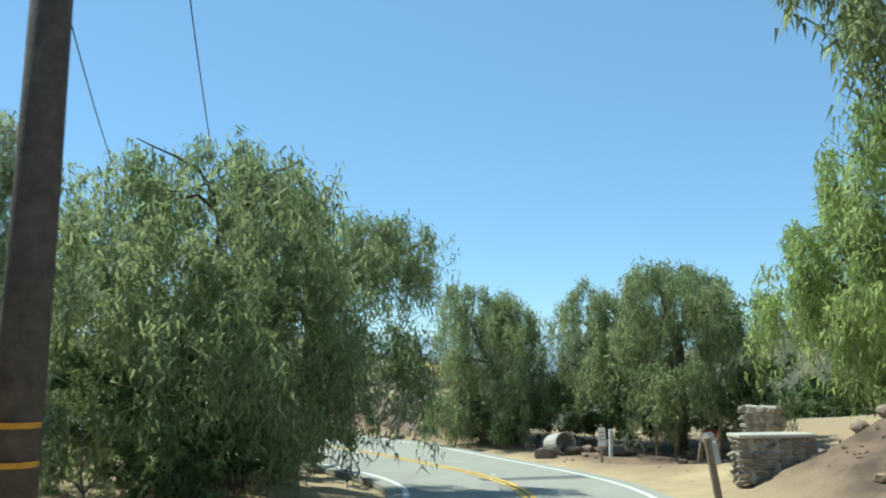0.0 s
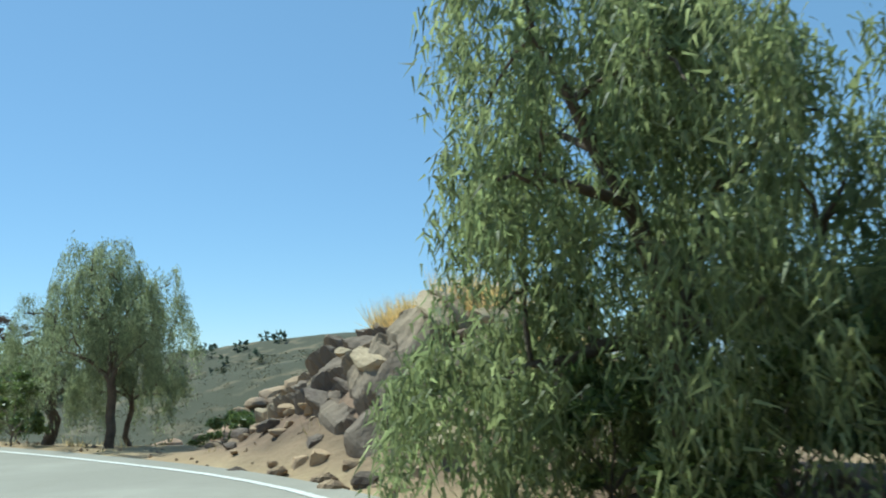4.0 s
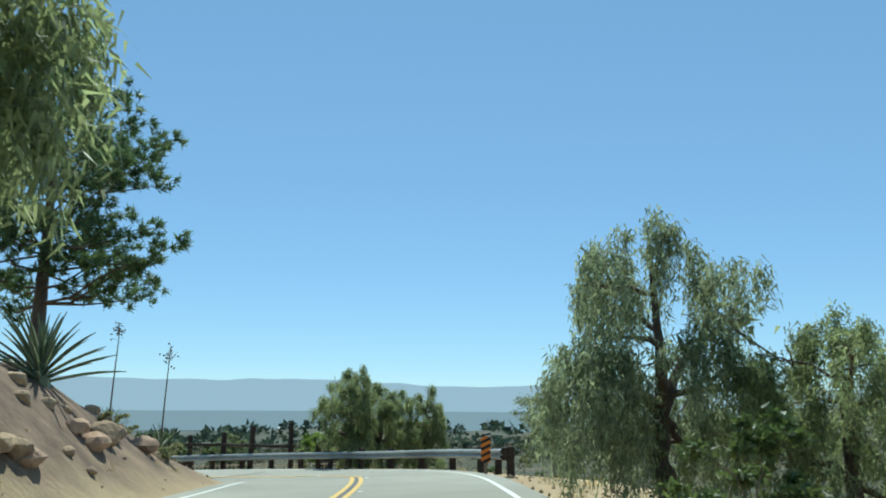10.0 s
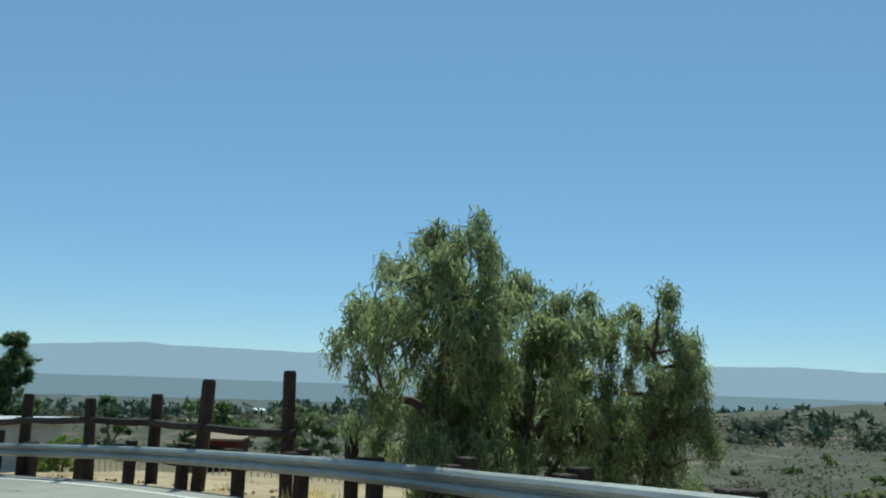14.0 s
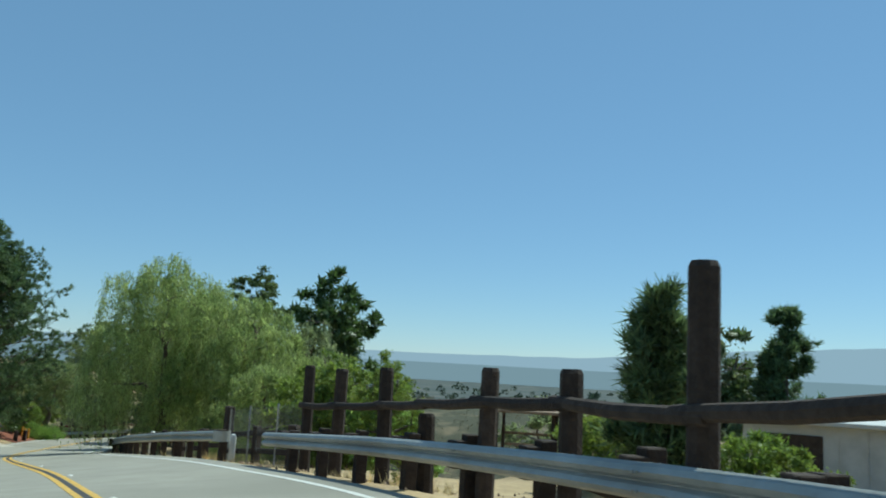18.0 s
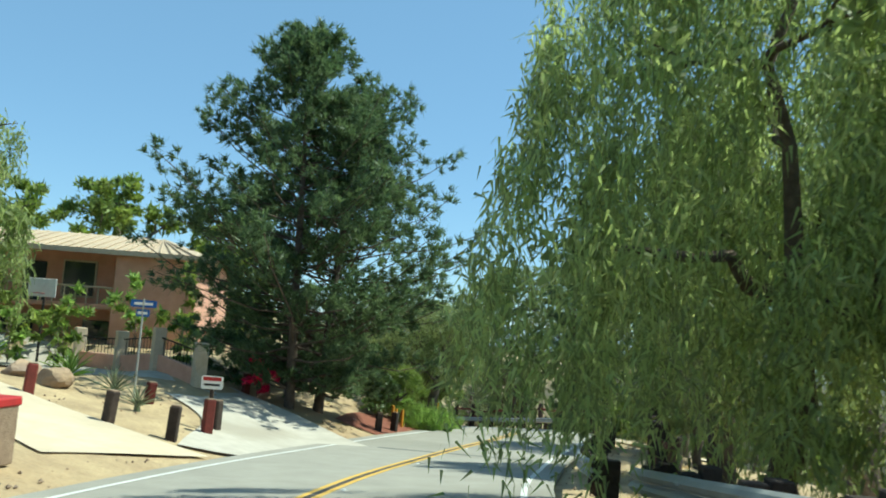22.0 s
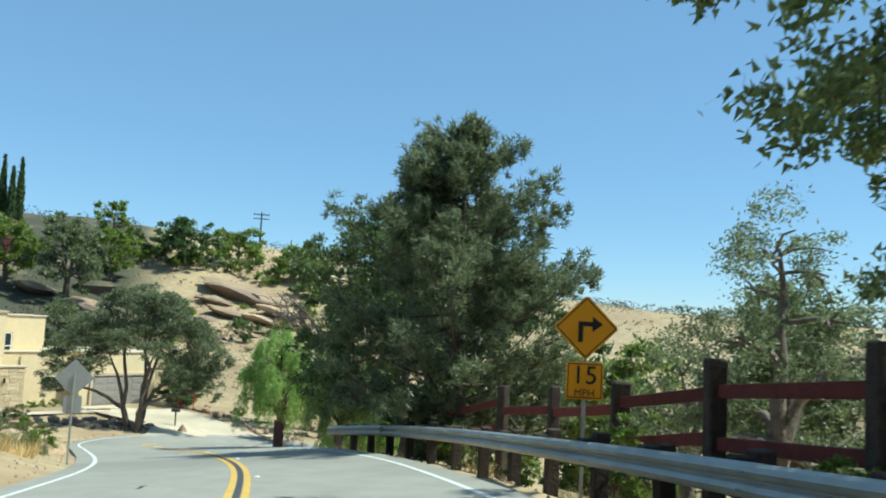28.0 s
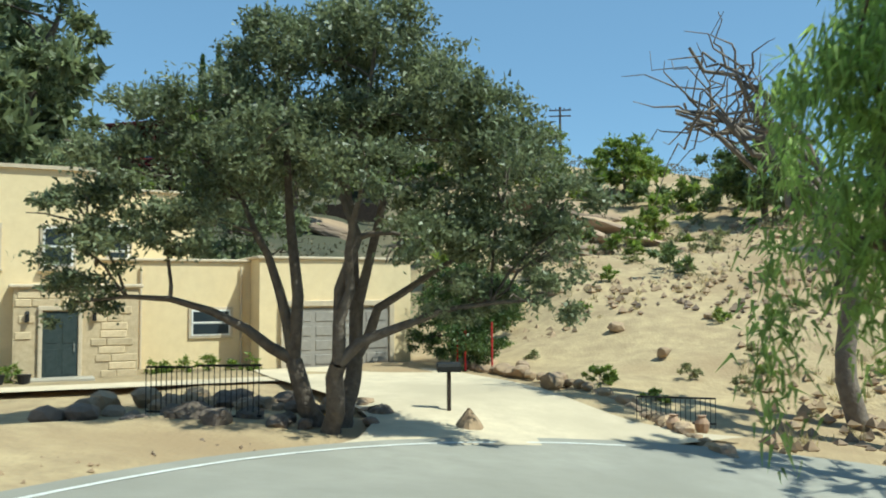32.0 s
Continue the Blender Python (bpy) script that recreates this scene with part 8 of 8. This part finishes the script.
for k, (x, y, h, r_, lf) in enumerate([(56.0, 108.0, 4.0, 1.8, EUC), (62.0, 96.0, 3.0, 1.5, BROWN_LEAF), (44.5, 130.0, 7.0, 2.0, OAK_DARK), (72.0, 102.0, 5.0, 1.8, OAK_DARK), (30.0, 132.0, 6.0, 2.8, PEPPER), (22.0, 131.0, 7.0, 3.0, PEPPER), (68, 118, 5, 3.2, SHRUB), (52, 122, 5, 3, OAK), (46.0, 96.0, 1.6, 1.2, SHRUB), (41.5, 98.0, 1.8, 1.4, SHRUB), (37.0, 102.5, 2.4, 1.8, SHRUB), (60, 128, 5, 3, OAK)]):
    leafy(x, y, h, r_, 1500 + k, 300, 10, .3, lf, .12, label="scattered grey-green tree beyond the stable yard", name="yard_tree", group="trees of the yard", bark=BARK_GREY, spread=.35)
for k, (x, y, h, r_) in enumerate([(30.0, 136.6, 13.6, 3.8), (32.6, 138.6, 13.0, 3.0)]):
    leafy(x, y, h, r_, 1580 + k, leaf=OAK if k else EUC, low=.08, cap=9000, cover=1.6, count=26, bark=BARK_GREY, name="yard_tree", label="large grey-green eucalyptus beyond the stable yard", group="trees of the yard")
pine(35.9, 137.4, 14.2, 2.7, 1590, 900, 12, .6, low=.15, thick=.25, cap=14000, label="dark green pine beyond the stable yard")
for k, (x, y, h, r_) in enumerate([(27.6, 104.0, 2.8, 1.8), (24.2, 104.6, 3.0, 1.9), (29.8, 102.8, 2.3, 1.5), (22.0, 105.6, 2.6, 1.7)]):
    bush(x, y, h, r_, 1570 + k, SHRUB if k % 2 else REED, label="bright green shrub behind the wire fence")
pine(40.8, 93.3, 3.8, .65, 1591, 500, 12, .3, low=.1, thick=.16, cap=14000, whorls=12, tip_up=.8, label="young spiky pine behind the timber fence")
for k, (x, y, h, r_) in enumerate([(-40, 112.5, 10.4, 4.0), (-44, 105, 10, 4.6), (-37, 119, 9.4, 4.0)]):
    leafy(x, y, h, r_, 1595 + k, leaf=SHRUB, low=.1, cap=7000, label="sunlit green tree on the slope behind the salmon house", name="slope_tree", group="trees behind the salmon house")
for k in range(40):
    r = np.random.default_rng(1600 + k)
    a, q = radians(r.uniform(-70, 20)), r.uniform(38, 110)
    x, y = 48 - math.sin(a) * q, 78 + math.cos(a) * q
    bush(x, y, r.uniform(.6, 1.6), r.uniform(.7, 1.6), 1650 + k, SAGE if k % 2 else OAK, 60, label="dry scrub on the slope below the road", size=.22, group="scrub on the slope", spread=.25)

# Far rocky hillside east of the first turn and cliff cap to the south
rnd = np.random.default_rng(78)
for k in range(70):
    v = rnd.uniform(0, 1)
    x, y = 62 + 16 * v + rnd.normal(0, 2.5), 10 + 9 * v + rnd.normal(0, 3.2)
    boulder(x, y, rnd.uniform(.8, 2.3), k, ROCK if k % 3 else ROCK_RED, "rounded tan boulder in the rocky hillside", group="rocky hill boulders", sub=3, squash=(1.2, 1, .8))
for k in range(24):
    x, y = 60 + rnd.uniform(0, 18), 6 + rnd.uniform(0, 16)
    bush(x, y, rnd.uniform(.8, 1.8), rnd.uniform(.8, 1.6), 1740 + k, OAK if k % 2 else SAGE, label="dark chaparral between the boulders", group="rocky hill chaparral", name="chaparral_shrub")
rnd = np.random.default_rng(77)
for k in range(26):
    x, y = 128 + rnd.normal(0, 12), 48 + rnd.normal(0, 14)
    boulder(x, y, rnd.uniform(1.2, 3.2), k, ROCK_RED, "pale reddish boulder on the rocky hillside", group="far boulders", sub=2, squash=(1, 1, .8))
for k in range(16):
    x, y = 68 + rnd.normal(0, 6), -27 + rnd.normal(0, 4)
    boulder(x, y, rnd.uniform(1.6, 3.6), k, ROCK_RED, "layered sandstone block capping the hill", group="far boulders", sub=3, squash=(1.4, 1, .5))
for k in range(46):
    x, y = rnd.uniform(36, 90), rnd.uniform(-40, -8)
    bush(x, y, rnd.uniform(.8, 2.2), rnd.uniform(.8, 2.0), 1700 + k, OAK if k % 3 else SAGE, 90, label="dark chaparral on the southern hillside", size=.24, group="southern chaparral", spread=.25, name="chaparral_shrub")
for k in range(80):
    x, y = rnd.uniform(40, 66), rnd.uniform(-36, -10)
    bush(x, y, rnd.uniform(1.0, 2.4), rnd.uniform(1.2, 2.6), 1760 + k, (OAK_DARK, OAK, SAGE, OAK)[k % 4], 90, label="dark chaparral on the southern hillside", size=.24, group="southern chaparral", spread=.25, name="chaparral_shrub")
for k, (x, y, h, r_) in enumerate([(-24.6, 110.4, 3.4, 1.4), (-23.2, 112.2, 3.8, 1.5), (-26.4, 107.8, 3.0, 1.3), (-27.8, 105.4, 2.6, 1.4)]):
    bush(x, y, h, r_, 1860 + k, (REED, SHRUB)[k % 2], 200, label="bright green garden shrub in front of the salmon house", group="garden shrubs")
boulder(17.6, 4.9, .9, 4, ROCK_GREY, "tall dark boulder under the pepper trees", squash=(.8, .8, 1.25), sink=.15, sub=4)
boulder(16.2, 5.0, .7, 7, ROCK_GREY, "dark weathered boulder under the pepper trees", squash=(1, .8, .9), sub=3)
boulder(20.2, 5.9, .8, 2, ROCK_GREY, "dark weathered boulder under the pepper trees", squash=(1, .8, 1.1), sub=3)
t = thing("leaning_post", "leaning timber post with a small metal box", "post", pose(14.4, -3.8, ground_z(14.4, -3.8), -9, 0, 10))
part("shaft", Geo().box((0, 0, .5), (.1, .1, 1.6), .012), TIMBER_GREY, t)
part("box", Geo().box((0, -.08, 1.05), (.12, .1, .34), .015), SIGN_BACK, t)
for k in range(60):
    r = np.random.default_rng(1800 + k)
    s, a = r.uniform(-2, 34), r.choice([-1, 1]) * r.uniform(4.3, 7)
    p = beside(s, a)
    if a < 0 and k % 2:
        bush(p.x, p.y, r.uniform(.5, 1.3), r.uniform(.4, .8), 1850 + k, OAK if k % 3 else SAGE, 110, label="dusty brush at the road edge", size=.1)
    else:
        boulder(p.x, p.y, r.uniform(.05, .16), k, ROCK, "small loose stone on the shoulder", group="loose stones", sub=2)

# ---- stones too many to count, joined ----
def join_far_stones():
    stones = [o for o in scene.objects if o.name.split(".")[0] == "boulder" and o.parent is None]
    stones.sort(key=lambda o: (round(aside(o.matrix_basis.translation.x, o.matrix_basis.translation.y) / max(o.matrix_basis.to_scale().x, .1), 2), o.name))
    V, F = [], []
    for ob in stones[280:]:
        me = ob.data
        m = ob.matrix_basis
        k = len(V)
        V += [tuple(m @ v.co) for v in me.vertices]
        F += [tuple(i + k for i in p.vertices) for p in me.polygons]
        bpy.data.objects.remove(ob)
    solid("scattered_stones", Geo().add(V, F), ROCK, "countless loose tan stones on the dry slopes", "stones", "stuff")


join_far_stones()


def brush_field():
    """Low scrub over the wild slopes: thousands of small leafy clumps, in one mesh."""
    r = np.random.default_rng(77)
    n = 15000
    x, y = r.uniform(-200, 190, n), r.uniform(-90, 260, n)
    off = np.full(n, 1e9)
    for k in range(0, len(ROAD), 3):
        off = np.minimum(off, np.hypot(x - ROAD[k, 0], y - ROAD[k, 1]))
    patch = grain(x, y, 14.0, 2.0)
    keep = (off > 13) & (patch + smooth_step(14, 60, off) * .5 > .12) & ~((x < -96) & (x > -122) & (y > 112) & (y < 150)) & ~((x > -45) & (x < 20) & (y > 78) & (y < 112))
    x, y, off = x[keep], y[keep], off[keep]
    s = r.uniform(.35, 1.15, len(x)) * (1 + off / 120)
    k = 24
    c = np.repeat(np.stack([x, y, land(x, y) + s * .2], 1), k, 0)
    d = unit(r.normal(size=(len(c), 3)) + (0, 0, .4))
    ss = np.repeat(s, k)
    return blades(c + d * ss[:, None] * (.7, .7, .5), unit(d + r.normal(0, .7, d.shape)), ss * .2, ss * .13, r)


BRUSH = leaf_mat("dry_brush_leaf", (0.075, 0.075, 0.045), (0.16, 0.135, 0.08), 0.15, 0.7)
solid("dry_brush", quads("dry_brush", brush_field(), BRUSH), BRUSH, "dense low dry brush over the hillsides", "scrub", "stuff")


def pebbles():
    """Loose gravel on shoulders and banks: small angular stones, in one mesh."""
    r = np.random.default_rng(81)
    n = 5200
    s, side = r.uniform(0, 300, n), np.where(r.uniform(0, 1, n) < .5, -1, 1)
    a = side * (HALF + .25 + 6.5 * r.uniform(0, 1, n) ** 1.7)
    k = np.searchsorted(RUN, s).clip(1, len(ROAD) - 2)
    x, y = ROAD[k, 0] + RIGHT[k, 0] * a + r.normal(0, .3, n), ROAD[k, 1] + RIGHT[k, 1] * a + r.normal(0, .3, n)
    m = 2600
    x = np.concatenate([x, r.uniform(-152, -100, m)])
    y = np.concatenate([y, r.uniform(138, 168, m)])
    off = np.full(len(x), 1e9)
    for j in range(0, len(ROAD), 2):
        off = np.minimum(off, np.hypot(x - ROAD[j, 0], y - ROAD[j, 1]))
    keep = (off > HALF + .15) & ~((x < -96) & (x > -118) & (y < 145.5 + (-100 - x) * .3))
    x, y = x[keep], y[keep]
    z = land(x, y)
    size = r.uniform(.02, .07, len(x)) * np.where(x < -100, 4.5, 1.0)
    shape = np.array([(1, 0, 0), (-.5, .85, 0), (-.5, -.85, 0), (0, 0, .8), (0, 0, -.6)])
    turn = r.uniform(0, 6.283, len(x))
    c, q = np.cos(turn)[:, None], np.sin(turn)[:, None]
    p = shape[None] * (size[:, None, None] * r.uniform(.6, 1.3, (len(x), 5, 1)))
    px, py = p[:, :, 0] * c - p[:, :, 1] * q, p[:, :, 0] * q + p[:, :, 1] * c
    p = np.stack([px + x[:, None], py + y[:, None], p[:, :, 2] + z[:, None] + .01], 2)
    faces = np.array([(0, 1, 3), (1, 2, 3), (2, 0, 3), (1, 0, 4), (2, 1, 4), (0, 2, 4)])
    return p[:, faces].reshape(-1, 3, 3)


solid("loose_gravel", quads("loose_gravel", pebbles(), ROCK), ROCK, "small loose stones on the shoulders and slopes", "gravel", "stuff")


def dry_tufts():
    """Dry grass and weeds along the shoulders and banks, in one mesh."""
    r = np.random.default_rng(83)
    n = 2600
    s, side = r.uniform(0, 300, n), np.where(r.uniform(0, 1, n) < .5, -1, 1)
    a = side * (HALF + .8 + 9 * r.uniform(0, 1, n) ** 1.4)
    k = np.searchsorted(RUN, s).clip(1, len(ROAD) - 2)
    x, y = ROAD[k, 0] + RIGHT[k, 0] * a, ROAD[k, 1] + RIGHT[k, 1] * a
    x, y = np.concatenate([x, r.uniform(-156, -100, 900)]), np.concatenate([y, r.uniform(139, 170, 900)])
    off = np.full(len(x), 1e9)
    for j in range(0, len(ROAD), 2):
        off = np.minimum(off, np.hypot(x - ROAD[j, 0], y - ROAD[j, 1]))
    keep = (off > HALF + .5) & (grain(x, y, 4.0, 6.0) > -.1) & ~((x < -96) & (x > -118) & (y < 145.5 + (-100 - x) * .3)) & ~((x > -30) & (x < 4) & (y > 97) & (y < 113))
    x, y = x[keep], y[keep]
    m = 16
    c = np.repeat(np.stack([x, y, land(x, y) - .02], 1), m, 0) + r.normal(0, 1, (len(x) * m, 3)) * (.09, .09, 0)
    d = unit(np.array([0, 0, 1.0]) + r.normal(0, .45, c.shape))
    h = np.repeat(r.uniform(.12, .38, len(x)), m) * np.where(c[:, 0] < -100, 1.6, 1.0)
    return blades(c, d, h * r.uniform(.5, 1.2, len(c)), .016 + .02 * (c[:, 0] < -100), r)


STRAW = leaf_mat("straw_weed", (0.3, 0.25, 0.13), (0.42, 0.34, 0.19), 0.3, 0.7)
solid("dry_weeds", quads("dry_weeds", dry_tufts(), STRAW), STRAW, "thin dry weeds along the road and slopes", "grass", "stuff")
